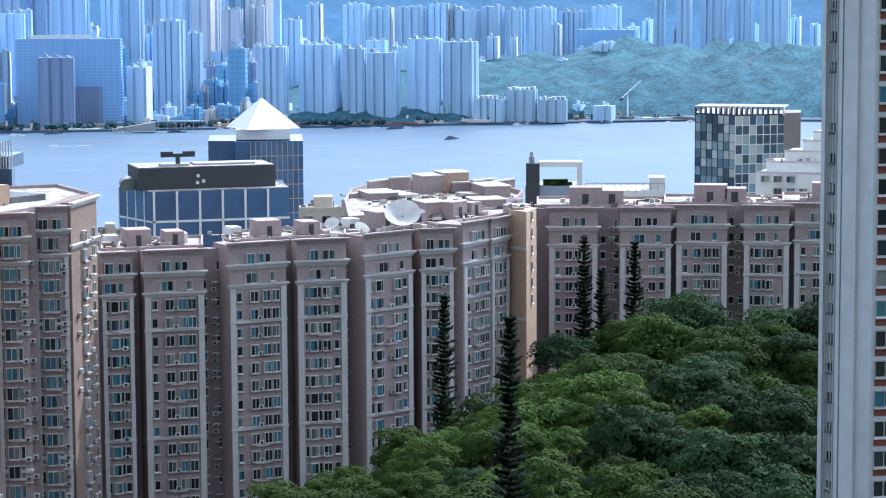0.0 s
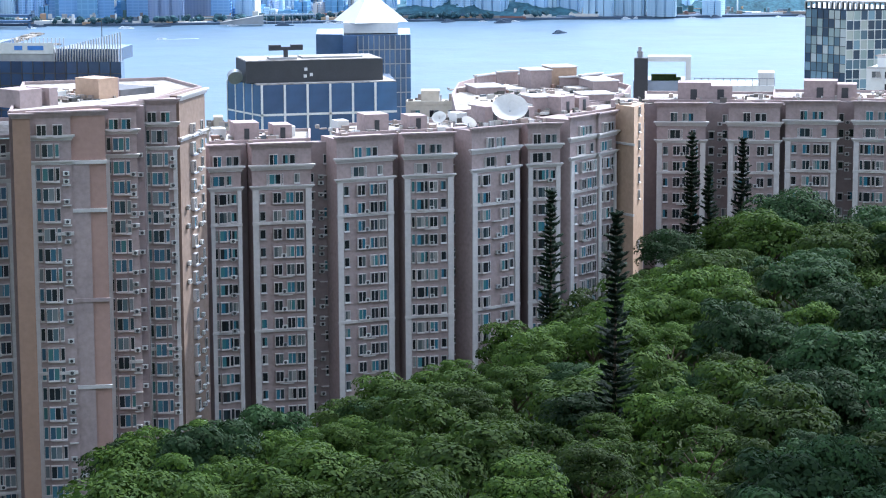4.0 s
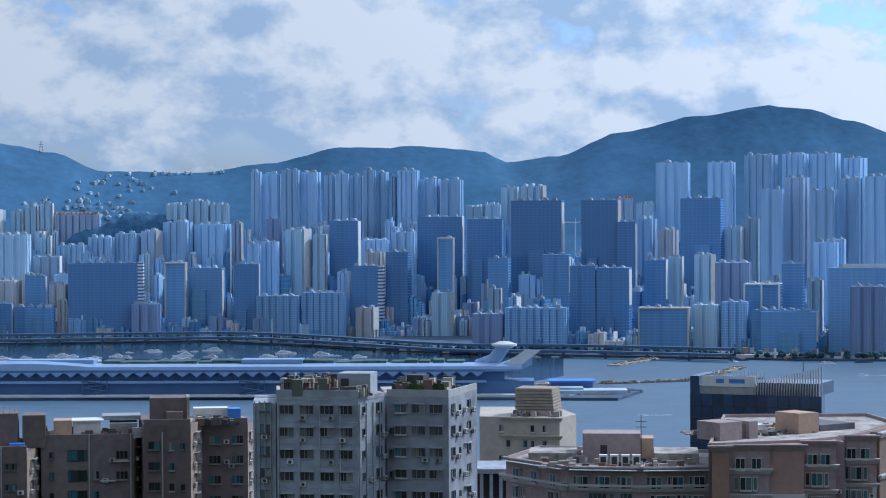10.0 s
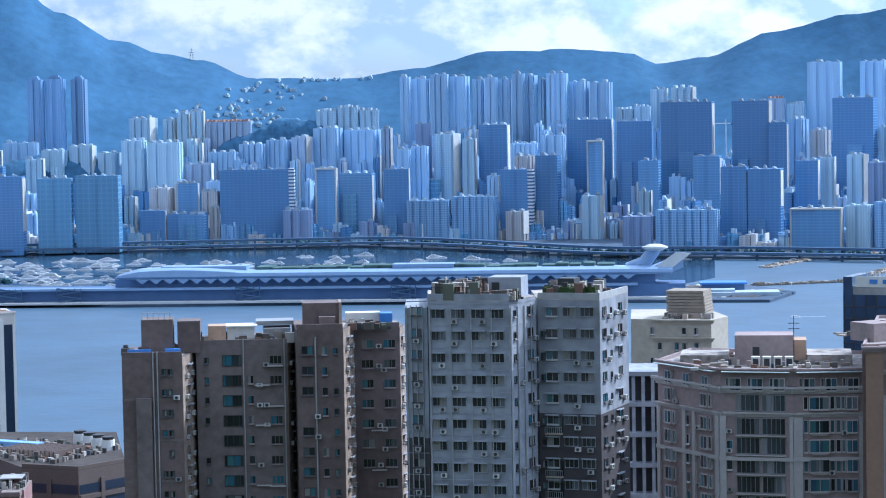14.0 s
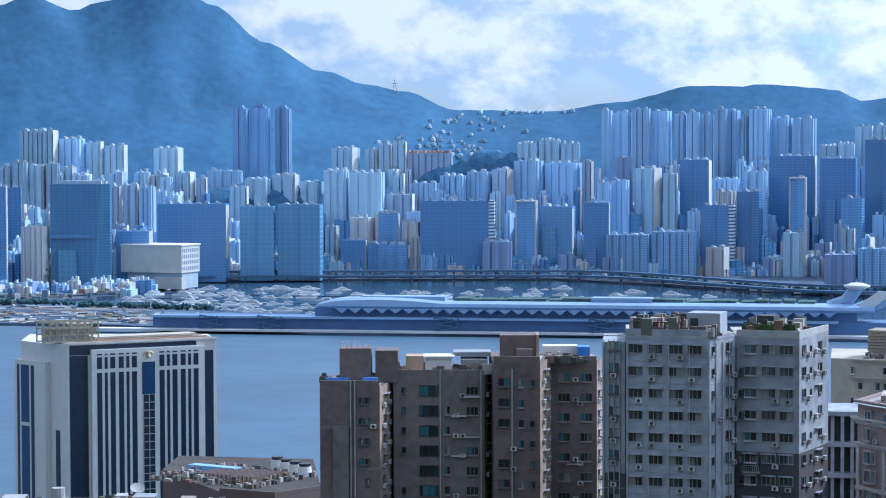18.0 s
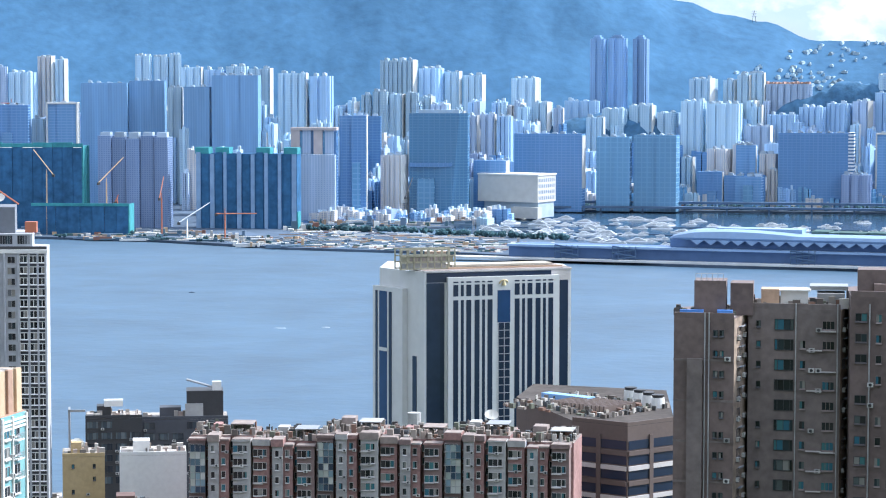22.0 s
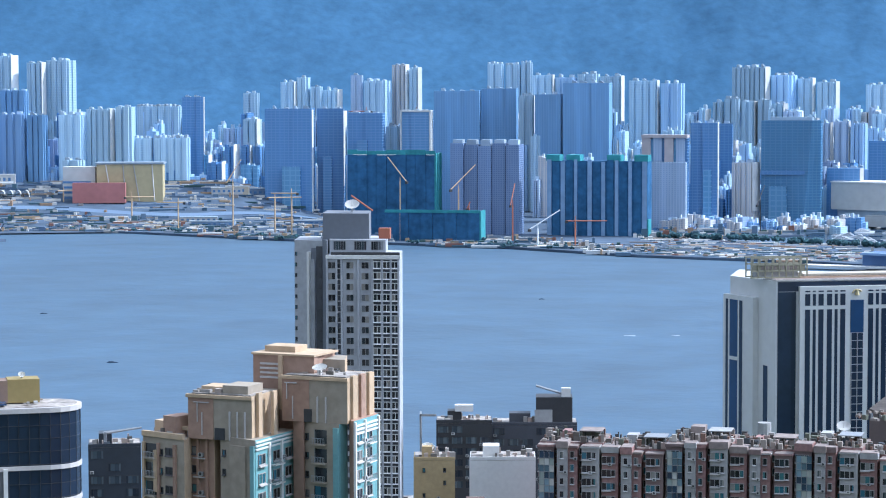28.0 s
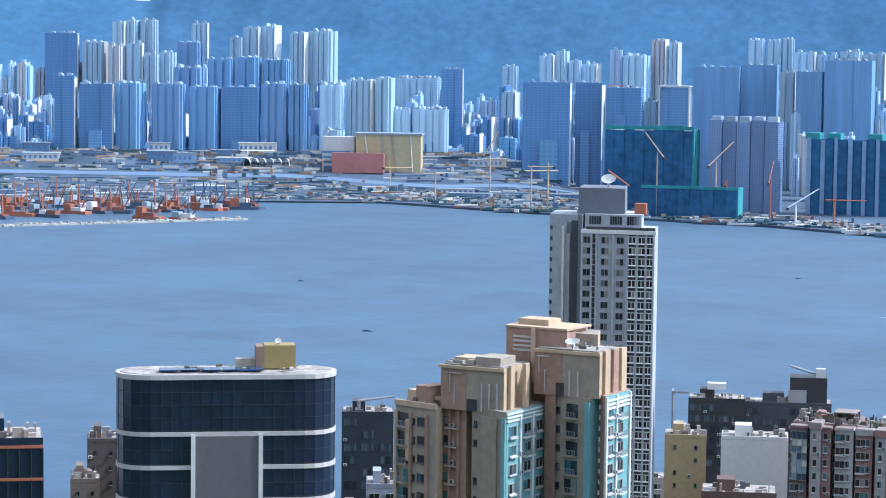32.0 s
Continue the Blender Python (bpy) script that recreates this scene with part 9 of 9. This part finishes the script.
dish(spot(-16.75, 644, 185.4), 2.0, radians(35), radians(10), "white satellite dish on the tower crown")
bm = bmesh.new()
cc = spot(-16.0, 640) - Vector((th.location.x, th.location.y, 0))
tube(bm, (cc.x - 3, cc.y, 186 - th.location.z), (cc.x - 9, cc.y, 190 - th.location.z), 0.25, 0.25, 5)
part("roof_crane", bm, ORANGE, th)
slab("orange_unit", th, roof_w, ORANGE, rl - 2.4, rl + 0.6, 4, 7, 178.6, 181.4)

# ochre and aqua twin tower
th = house("ochre_tower", -19.6, 360, "sand and terracotta twin tower with aqua mosaic fronts", "apartment tower")
def shaft(name, b0, d0, b1, d1, b2, d2_, z0, z1, material, side=None):
    p, q, s = spot(b0, d0), spot(b1, d1), spot(b2, d2_)
    solid(th, name, quad(p, q, s), z0, z1, material)
    # sunward side gets its own slab: sand is sunlight by colour, aqua is mosaic
    if side:
        ws, ls = wall_of(q, s, th.location)
        slab(name + "_side", th, ws, side, 0.02, ls, -0.06, 0.05, z0, z1 - 0.02)
    return p, q, s


base = th.location.z
p, q, s = shaft("west_wing", -21.8, 366, -20.82, 360, -20.4, 368, base, 166.4, OLIVE, SAND)
w, length = wall_of(p, q, th.location)
columns(th, w, 165.8, 16, 2.9, [("balcony", BALCS, 1.8, 0.2, 0.95), ("window", WSM, 3.9, 0.8, 1), ("window", WDK, 5.6, 0.8, 0.9)])
for x in (0.1, 3.2, 6.6):
    slab("pilaster", th, w, SAND if x < 1 else TERRA, x, x + 0.5, -0.4, 0.02, base, 165.5)
slab("parapet", th, w, SAND, 0, length, -0.3, 0.3, 166.4, 167.2)
slab("roof_house", th, w, SAND, 0.6, 3.8, 2, 6, 166.4, 168.6)
slab("roof_house", th, w, TERRA, 3.4, 6.0, 1, 5, 166.4, 169.6)
slab("chimney", th, w, SAND, 2.6, 3.3, -0.5, 1.4, 158, 164.4)
clutter(th, w, 0.5, 6.5, 0.5, 5, 166.4, 26, 1.4)
p, q, s = shaft("service_core", -20.82, 364, -20.1, 361, -19.6, 372, base, 168.0, TERRA, SAND)
w, length = wall_of(p, q, th.location)
columns(th, w, 166.0, 16, 2.9, [("window", WDK, 1.5, 0.7, 1), ("air_conditioner", AC, 3.2, 0.3, 0.7), ("ledge", LEDGE, 3.0, 0.1, 0.9)])
for x in (0.2, 2.5, 4.1):
    slab("pilaster", th, w, TERRA, x, x + 0.4, -0.45, 0.02, base, 167)
slab("roof_ledge", th, w, SAND, 0, length, -0.5, 0.3, 167.4, 168.0)
p, q, s = shaft("west_shaft", -19.95, 360, -19.12, 355, -18.14, 366, base, 166.9, OLIVE, AQUA)
w, length = wall_of(p, q, th.location)
columns(th, w, 166.0, 16, 2.9, [("window", WSM, 0.8, 0.9, 0.9)])
slab("aqua_strip", th, w, AQUA, length - 0.8, length, -0.35, 0.02, base, 166)
slab("pilaster", th, w, OLIVE, length * 0.3, length * 0.75, -0.3, 0.02, base, 165.8)
w, length = wall_of(q, s, th.location)
columns(th, w, 165.4, 16, 2.9, [("window", W2, 1.8, 0.5, 1), ("window", W2, 6.3, 0.5, 1), ("window", W2, 10.0, 0.5, 1), ("balcony", balcony_mesh(3.0, 0.9, PALE), 6.2, 0.0, 0.45), ("air_conditioner", AC, 4.2, 0.2, 0.7), ("ledge", LEDGE, 1.8, 0.2, 0.8), ("ledge", LEDGE, 10.0, 0.2, 0.8), ("air_conditioner", AC, 8.3, 0.4, 0.6)])
for k in range(6):
    slab("white_band", th, w, PALE, 0, length, -0.25, 0.02, 166.4 - 0.55 * k, 166.65 - 0.55 * k) if k < 3 else None
for u in (0.32, 0.62, 0.97):
    slab("rib", th, w, PALE, length * u - 0.25, length * u + 0.25, -0.35, 0.02, base, 166)
p, q, s = shaft("west_penthouse", -20.71, 362, -19.2, 357, -18.55, 366, 166.4, 173.2, OLIVE, SAND)
w, length = wall_of(p, q, th.location)
slab("terracotta_face", th, w, TERRA, 0, length * 0.4, -0.08, 0.02, 166.4, 173.1)
for u in (0.66, 0.78, 0.9):
    slab("rib", th, w, STONE, length * u - 0.1, length * u + 0.1, -0.25, 0.02, 166.4, 170.8)
slab("hatch", th, w, DARK, length * 0.42, length * 0.58, -0.1, 0.02, 166.4, 168.2)
bm = bmesh.new()
for x, z0, z1 in ((1.6, 169, 172), (2.4, 167, 170.5)):
    tube(bm, (x, -0.2, z0), (x, -0.2, z1), 0.09, 0.09, 5)
tube(bm, (1.0, -0.2, 172), (3.6, -0.2, 172), 0.09, 0.09, 5)
part("drain_pipe", bm, STONE, th, "", w)
slab("roof", th, w, ROOF, 0.4, length - 0.4, 0.4, 7, 173.2, 173.35)
for x in (0.1, 1.1):
    slab("flank_fin", th, w, SAND, length + x, length + x + 0.5, 1.0 + 3 * x, 2.2 + 3 * x, 166.6, 173.6)
slab("roof_ledge", th, w, SAND, -0.3, length + 0.2, -0.35, 0.5, 172.7, 173.2)
slab("roof_ledge", th, w, OLIVE, length * 0.5, length * 0.9, 1, 6, 173.35, 174.6)
clutter(th, w, 0.6, length - 1, 1, 6, 173.35, 16, 1.0)
slab("roof_ledge", th, w, SAND, 1.2, length * 0.75, 2, 6, 173.35, 174.2)
shaft("link_wall", -18.2, 364, -17.95, 362, -17.8, 366, base, 168.6, TERRA)
p, q, s = shaft("east_shaft", -17.95, 363, -17.1, 359, -16.9, 361, base, 168.6, OLIVE, AQUA)
w, length = wall_of(p, q, th.location)
columns(th, w, 168.0, 16, 2.9, [("window", WSM, 0.7, 0.8, 1), ("balcony", BALCS, 3.2, 0.2, 1)])
slab("aqua_strip", th, w, AQUA, length - 0.9, length, -0.35, 0.02, base, 168)
p, q, s = shaft("east_front", -16.85, 360, -16.74, 358, -16.15, 366, base, 169.2, TERRA, AQUA)
w, length = wall_of(q, s, th.location)
columns(th, w, 168.2, 16, 2.9, [("window", W2, 1.6, 0.5, 1), ("window", W2, 5.2, 0.5, 1), ("air_conditioner", AC, 3.4, 0.2, 0.8), ("balcony", balcony_mesh(2.6, 0.9, PALE), 5.2, 0.0, 0.4), ("ledge", LEDGE, 1.6, 0.2, 0.9)])
for u in (0.02, 0.42, 0.97):
    slab("rib", th, w, PALE, length * u - 0.22, length * u + 0.22, -0.35, 0.02, base, 169)
for k in range(3):
    slab("white_band", th, w, PALE, 0, length, -0.25, 0.02, 168.2 - 0.6 * k, 168.5 - 0.6 * k)
p, q, s = shaft("east_penthouse", -18.46, 364, -16.9, 359, -16.25, 367, 168.6, 175.6, OLIVE, SAND)
w, length = wall_of(p, q, th.location)
slab("terracotta_face", th, w, TERRA, 0, length * 0.42, -0.08, 0.02, 168.6, 175.5)
for u in (0.55, 0.68):
    slab("rib", th, w, STONE, length * u - 0.1, length * u + 0.1, -0.25, 0.02, 168.6, 172.6)
slab("hatch", th, w, DARK, length * 0.34, length * 0.46, -0.12, 0.02, 168.6, 170.6)
slab("roof", th, w, ROOF, 0.4, length - 0.4, 0.4, 7, 175.6, 175.75)
slab("roof_ledge", th, w, SAND, -0.2, length + 0.2, -0.3, 0.4, 175.1, 175.6)
clutter(th, w, 0.6, length - 1, 1, 6, 175.75, 16, 1.0)
bm = bmesh.new()
for x, z0, z1 in ((0.9, 172, 174.5), (1.9, 169, 172.5)):
    tube(bm, (x, -0.25, z0), (x, -0.25, z1), 0.1, 0.1, 5)
tube(bm, (0.5, -0.25, 174.5), (2.6, -0.25, 174.5), 0.1, 0.1, 5)
part("drain_pipe", bm, STONE, th, "", w)
ws, ls = wall_of(q, s, th.location)
for u in (0.2, 0.5, 0.8):
    slab("fin", th, ws, TERRA if u == 0.5 else SAND, ls * u - 0.7, ls * u + 0.7, -0.5, 0.02, 168.6, 175.8)
p, q, s = shaft("lift_head", -19.15, 369, -17.7, 364, -17.2, 372, 170, 178.3, TERRA, TERRA)
w, length = wall_of(p, q, th.location)
for k in range(4):
    slab("louvre", th, w, STONE, length * 0.12, length * 0.42, -0.15, 0.02, 176.8 - 0.7 * k, 177.1 - 0.7 * k)
slab("roof", th, w, SAND, -0.2, length + 0.2, -0.2, 8, 178.3, 178.6)
slab("corner_fin", th, w, SAND, length * 0.44, length * 0.5, -0.5, 0.02, 170, 178.3)
slab("roof_block", th, w, SAND, 1, length * 0.6, 2, 6, 178.6, 179.5)
shaft("link_back", -18.75, 371, -17.85, 369, -17.7, 375, base, 171.5, TERRA)
shaft("tank_room", -17.7, 368, -16.95, 366, -16.9, 372, 170, 177.6, OLIVE, SAND)
dish(spot(-17.55, 362, 175.7), 1.15, radians(20), radians(0), "white satellite dish on the terracotta roof")

# rounded dark glass office
th = house("round_glass_office", -26, 446, "dark glass office with rounded ends and white floor bands", "office building", "office buildings")
mid_b = -25.84
c0 = spot(mid_b, 452)
w0 = Matrix.Translation((c0.x - th.location.x, c0.y - th.location.y, -th.location.z)) @ Matrix.Rotation(radians(-mid_b) * 1.0 + radians(3), 4, "Z")
half, rad = 14.6, 6.2


def rounded(grow):
    pts = []
    for sx, a0 in ((1, -90), (-1, 90)):
        for k in range(11):
            a = radians(a0 + 18 * k)
            pts.append((sx * half + (rad + grow) * math.cos(a), 6 + (rad + grow) * math.sin(a)))
    return pts


def ringed(name, z0, z1, material, grow, label=""):
    bm = bmesh.new()
    prism(bm, rounded(grow), z0, z1)
    return part(name, bm, material, th, label, w0)


ringed("core", th.location.z, 158.4, NAVY, 0.0)
ringed("roof_band", 158.4, 159.35, STONE, 0.4)
ringed("roof", 159.35, 159.5, ROOF, -0.5)
for z in (147.6, 141.2, 134.8, 128.4):
    ringed("floor_band", z, z + 0.8, STONE, 0.35)
outline = rounded(0.06)
for (x0, y0), (x1, y1) in zip(outline[-1:] + outline[:21], outline[:22]):
    seg = math.hypot(x1 - x0, y1 - y0)
    if min(y0, y1) < 8:
        n = max(1, round(seg / 1.9))
        wm = w0 @ Matrix.Translation((x0, y0, 0)) @ Matrix.Rotation(math.atan2(y1 - y0, x1 - x0), 4, "Z")
        for z0, hh in ((148.6, 9.8), (142.2, 5.4), (135.8, 5.4)):
            rows_ = 4 if hh > 6 else 2
            me = pane_mesh(seg / n, hh / rows_, NAVY, DARK, 0.07, 0.12)
            for i in range(n):
                for j in range(rows_):
                    put("pane", me, th, wm @ Matrix.Translation((i * seg / n, 0, z0 + j * hh / rows_)))
slab("screen_panel", th, w0, surf("grey_louvre_panel", (0.12, 0.12, 0.125), 0.6, 0.12, 1.0, 0.1), -6.2, 5.8, -0.7, -0.1, 100, 147.6)
for x in (-7.0, 5.8):
    slab("white_post", th, w0, PALE, x, x + 0.8, -0.9, -0.05, 100, 148)
for k in range(5):
    slab("solar_panel", th, w0, INDIGO, -13 + 4.0 * k, -9.3 + 4.0 * k, 1 + 0.4 * (k % 2), 5, 159.85, 160.1)
slab("lift_house", th, w0, surf("ochre_panel", (0.29, 0.22, 0.085), 0.8, 0.12, 1.0, 0.1), 7.2, 13.2, 5, 10, 159.75, 164.2)
slab("lift_flank", th, w0, surf("dull_brown_panel", (0.24, 0.16, 0.12), 0.8, 0.12, 1.0, 0.1), 5.6, 7.2, 5, 10, 159.75, 164.0)
slab("roof_wall", th, w0, CREAM, 1.8, 5.6, 7, 9, 159.75, 161.4)
clutter(th, w0, -14, 15, 2, 10, 159.75, 26, 0.8)
dish(th.matrix_basis @ (w0 @ Vector((10, 7, 164.2))), 0.7, radians(40), 0.4, "small white dish on the lift house")

# ---------------------------------------------------------------- trees on the slope
def leaf_material(name, colors):
    m = pick(name, colors, 0.8, "island", 0.12)
    n, l = m.node_tree.nodes, m.node_tree.links
    b = n["Principled BSDF"]
    info = n.new("ShaderNodeObjectInfo")
    tint = n.new("ShaderNodeMapRange")
    tint.inputs["To Min"].default_value, tint.inputs["To Max"].default_value = 0.42, 1.2
    l.new(info.outputs["Random"], tint.inputs[0])
    paint = n.new("ShaderNodeVectorMath")
    paint.operation = "SCALE"
    l.new(n["Color Ramp"].outputs[0], paint.inputs[0])
    l.new(tint.outputs[0], paint.inputs["Scale"])
    l.new(paint.outputs[0], b.inputs["Base Color"])
    # light shines through the blades
    glow, both = n.new("ShaderNodeBsdfTranslucent"), n.new("ShaderNodeMixShader")
    l.new(paint.outputs[0], glow.inputs["Color"])
    both.inputs[0].default_value = 0.3
    l.new(b.outputs[0], both.inputs[1])
    l.new(glow.outputs[0], both.inputs[2])
    l.new(both.outputs[0], n["Material Output"].inputs["Surface"])
    return m


LEAF = leaf_material("broad_leaves", [(0.040, 0.076, 0.012), (0.052, 0.090, 0.012), (0.032, 0.062, 0.012)])
DEEP_LEAF = leaf_material("deep_green_leaves", [(0.022, 0.050, 0.017), (0.027, 0.056, 0.018), (0.019, 0.043, 0.016)])
NEEDLE = leaf_material("dark_needles", [(0.014, 0.028, 0.016), (0.018, 0.034, 0.019), (0.011, 0.022, 0.014)])


def crown_mesh(seed, radius, clumps, leaves, size, flat=0.62):
    """Spreading tiers of flattened clumps, each a dome of leaves that lie outwards, with deep gaps between."""
    r = random.Random(seed)
    verts, faces = [], []
    for c in range(clumps):
        a, u = 2.4 * c + r.uniform(-0.5, 0.5), (c + r.random()) / clumps
        el = math.asin(1 - 1.12 * u)
        k = radius * r.uniform(0.5, 0.92)
        core = Vector((k * math.cos(a) * math.cos(el), k * math.sin(a) * math.cos(el), k * flat * math.sin(el) + r.uniform(-0.5, 0.6)))
        cr = radius * r.uniform(0.20, 0.40)
        for i in range(int(leaves * (cr / radius / 0.3) ** 2)):
            b, q = r.uniform(0, 6.2832), math.sqrt(r.random())
            s = math.sqrt(1 - q * q)
            away = Vector((q * math.cos(b), q * math.sin(b), s))
            p = core + Vector((away.x * 1.15, away.y * 1.15, away.z * 0.72 + r.uniform(-0.15, 0.05))) * cr
            n = (Vector((away.x, away.y, away.z + 0.05)) + Vector((r.uniform(-0.3, 0.3), r.uniform(-0.3, 0.3), r.uniform(-0.15, 0.2)))).normalized()
            t = (Matrix.Rotation(r.uniform(0, 6.28), 3, n) @ n.orthogonal().normalized()) * size * r.uniform(0.6, 1.3)
            o = n.cross(t) * r.uniform(0.45, 0.7)
            k0 = len(verts)
            verts += [p - t, p + o - t * 0.1, p + t, p - o - t * 0.1]
            faces.append((k0, k0 + 1, k0 + 2, k0 + 3))
    me = bpy.data.meshes.new("crown")
    me.from_pydata(verts, [], faces)
    me.materials.append(DEEP_LEAF if seed in (4, 6) else LEAF)
    return me


def trunk_mesh(seed, height, spread):
    r = random.Random(seed)
    bm = bmesh.new()
    tube(bm, (0, 0, -1), (0.2, 0.1, height * 0.6), 0.34, 0.22, 7)
    for k in range(6):
        a = k * 1.05 + r.uniform(-0.3, 0.3)
        tube(bm, (0.2, 0.1, height * r.uniform(0.4, 0.6)), (spread * math.cos(a), spread * math.sin(a), height * r.uniform(0.85, 1.05)), 0.16, 0.05, 5)
    return mesh("trunk", bm, BARK)


CROWNS = [crown_mesh(k, (4.8, 5.4, 4.4, 6.0, 5.0, 4.2, 8.0)[k], (30, 34, 26, 36, 34, 22, 60)[k], 150, (0.24, 0.26, 0.23, 0.27, 0.25, 0.23, 0.3)[k], (0.75, 0.85, 0.95, 0.7, 0.8, 1.05, 0.85)[k]) for k in range(7)]
TRUNKS = [trunk_mesh(k, 7.0, 2.6) for k in range(3)]
rt = random.Random(5)
kinds = ("full green broadleaf tree on the slope", "broadleaf tree with a domed crown", "young bright green tree among taller ones", "spreading broadleaf tree on the slope", "dense dark green broadleaf tree", "narrow broadleaf tree on the slope")
count = 0
for ring in range(24):
    d = 196 + ring * 9.2
    step = math.degrees(9.0 / d)
    b = 15.0 + rt.uniform(0, step)
    while b < 41.5:
        edge = ramp(b, EDGE_AT)
        if d < edge and not (b < 19 and d < 285) and not (b < 24 and d < 225) and count < 298:
            bb, dd = b + rt.uniform(-0.3, 0.3) * step, d + rt.uniform(-2.6, 2.6)
            k = rt.randrange(6)
            if bb > 35.6 and dd < 350 and rt.random() < 0.85:
                k = 4
            g = land(bb, dd)
            th = thing("tree", spot(bb, dd, g), kinds[k], "tree", "trees on the slope", rt.uniform(0, 6.28))
            s = rt.choice((0.6, 0.75, 0.9, 1.0, 1.15, 1.3))
            put("crown", CROWNS[k], th, Matrix.Translation((0, 0, 7.0 * rt.uniform(0.35, 1.15) - (s - 1) * 1.5)) @ Matrix.Diagonal((s, s, s * rt.uniform(0.85, 1.15), 1)))
            put("trunk", TRUNKS[k % 3], th, Matrix())
            count += 1
        b += step * rt.uniform(0.85, 1.2)
for b, d, top, s_ in ((35.66, 398, 164.5, 1.0), (38.0, 396, 162.5, 0.95), (39.3, 392, 165.0, 0.9), (32.9, 390, 159.5, 0.7)):
    g = land(b, d)
    th = thing("tree", spot(b, d, g), "large dark green tree beside the apartment row", "tree", "trees on the slope", b)
    put("crown", CROWNS[6], th, Matrix.Translation((0, 0, top - g - 6.0 * s_)) @ Matrix.Scale(s_, 4))
    put("trunk", trunk_mesh(7, max(6.0, top - g - 5), 4.0), th, Matrix())
# undergrowth between the trunks
rt = random.Random(9)
verts, faces = [], []
for k in range(30000):
    b, d = rt.uniform(15, 42), rt.uniform(190, 408)
    if d > ramp(b, EDGE_AT) + 4:
        continue
    p = spot(b, d, land(b, d) + rt.uniform(0.2, 4.5))
    n = Vector((rt.uniform(-1, 1), rt.uniform(-1, 1), rt.uniform(0.2, 1))).normalized()
    t = n.orthogonal().normalized() * rt.uniform(0.3, 0.7)
    o = n.cross(t) * 0.7
    k0 = len(verts)
    verts += [p - t, p + o, p + t, p - o]
    faces.append((k0, k0 + 1, k0 + 2, k0 + 3))
me = bpy.data.meshes.new("undergrowth")
me.from_pydata(verts, [], faces)
me.materials.append(LEAF)
tagged(new("undergrowth", me), "dense shrubs under the trees", "shrubs", kind="stuff")


# tall conifers with tiers of short branches
def conifer(b, d, top, base, seed):
    r = random.Random(seed)
    h = top - base
    th = thing("conifer", spot(b, d, base), "tall dark columnar conifer with ragged tiers", "tree", "tall conifers")
    bm = bmesh.new()
    tube(bm, (0, 0, -1), (0, 0, h), 0.32, 0.05, 7)
    part("trunk", bm, BARK, th)
    verts, faces = [], []
    n = int(h / 0.75)
    for k in range(n):
        z = h * 0.10 + (h * 0.9) * k / n
        reach = (0.45 + 2.3 * (1 - k / n) ** 0.7) * r.uniform(0.55, 1.2)
        for j in range(7):
            a = r.uniform(0, 6.2832)
            if r.random() < 0.15:
                continue
            for i in range(14):
                u = (i + 1) / 14
                p = Vector((math.cos(a) * reach * u, math.sin(a) * reach * u, z + 0.25 * reach * u * u + r.uniform(-0.15, 0.15)))
                t = Vector((math.cos(a + r.uniform(-1, 1)), math.sin(a + r.uniform(-1, 1)), r.uniform(0.1, 0.8))) * 0.46
                o = Vector((-math.sin(a), math.cos(a), r.uniform(-0.3, 0.6))) * 0.26
                k0 = len(verts)
                verts += [p - t, p + o, p + t, p - o]
                faces.append((k0, k0 + 1, k0 + 2, k0 + 3))
    me = bpy.data.meshes.new("crown")
    me.from_pydata(verts, [], faces)
    me.materials.append(NEEDLE)
    put("crown", me, th, Matrix())


for b, d, top, seed in ((29.99, 352, 172.4, 1), (31.56, 268, 181.4, 2), (33.37, 403, 175.5, 3), (33.78, 405, 169.6, 4), (34.58, 406, 174.3, 5)):
    conifer(b, d, top, land(b, d), seed)
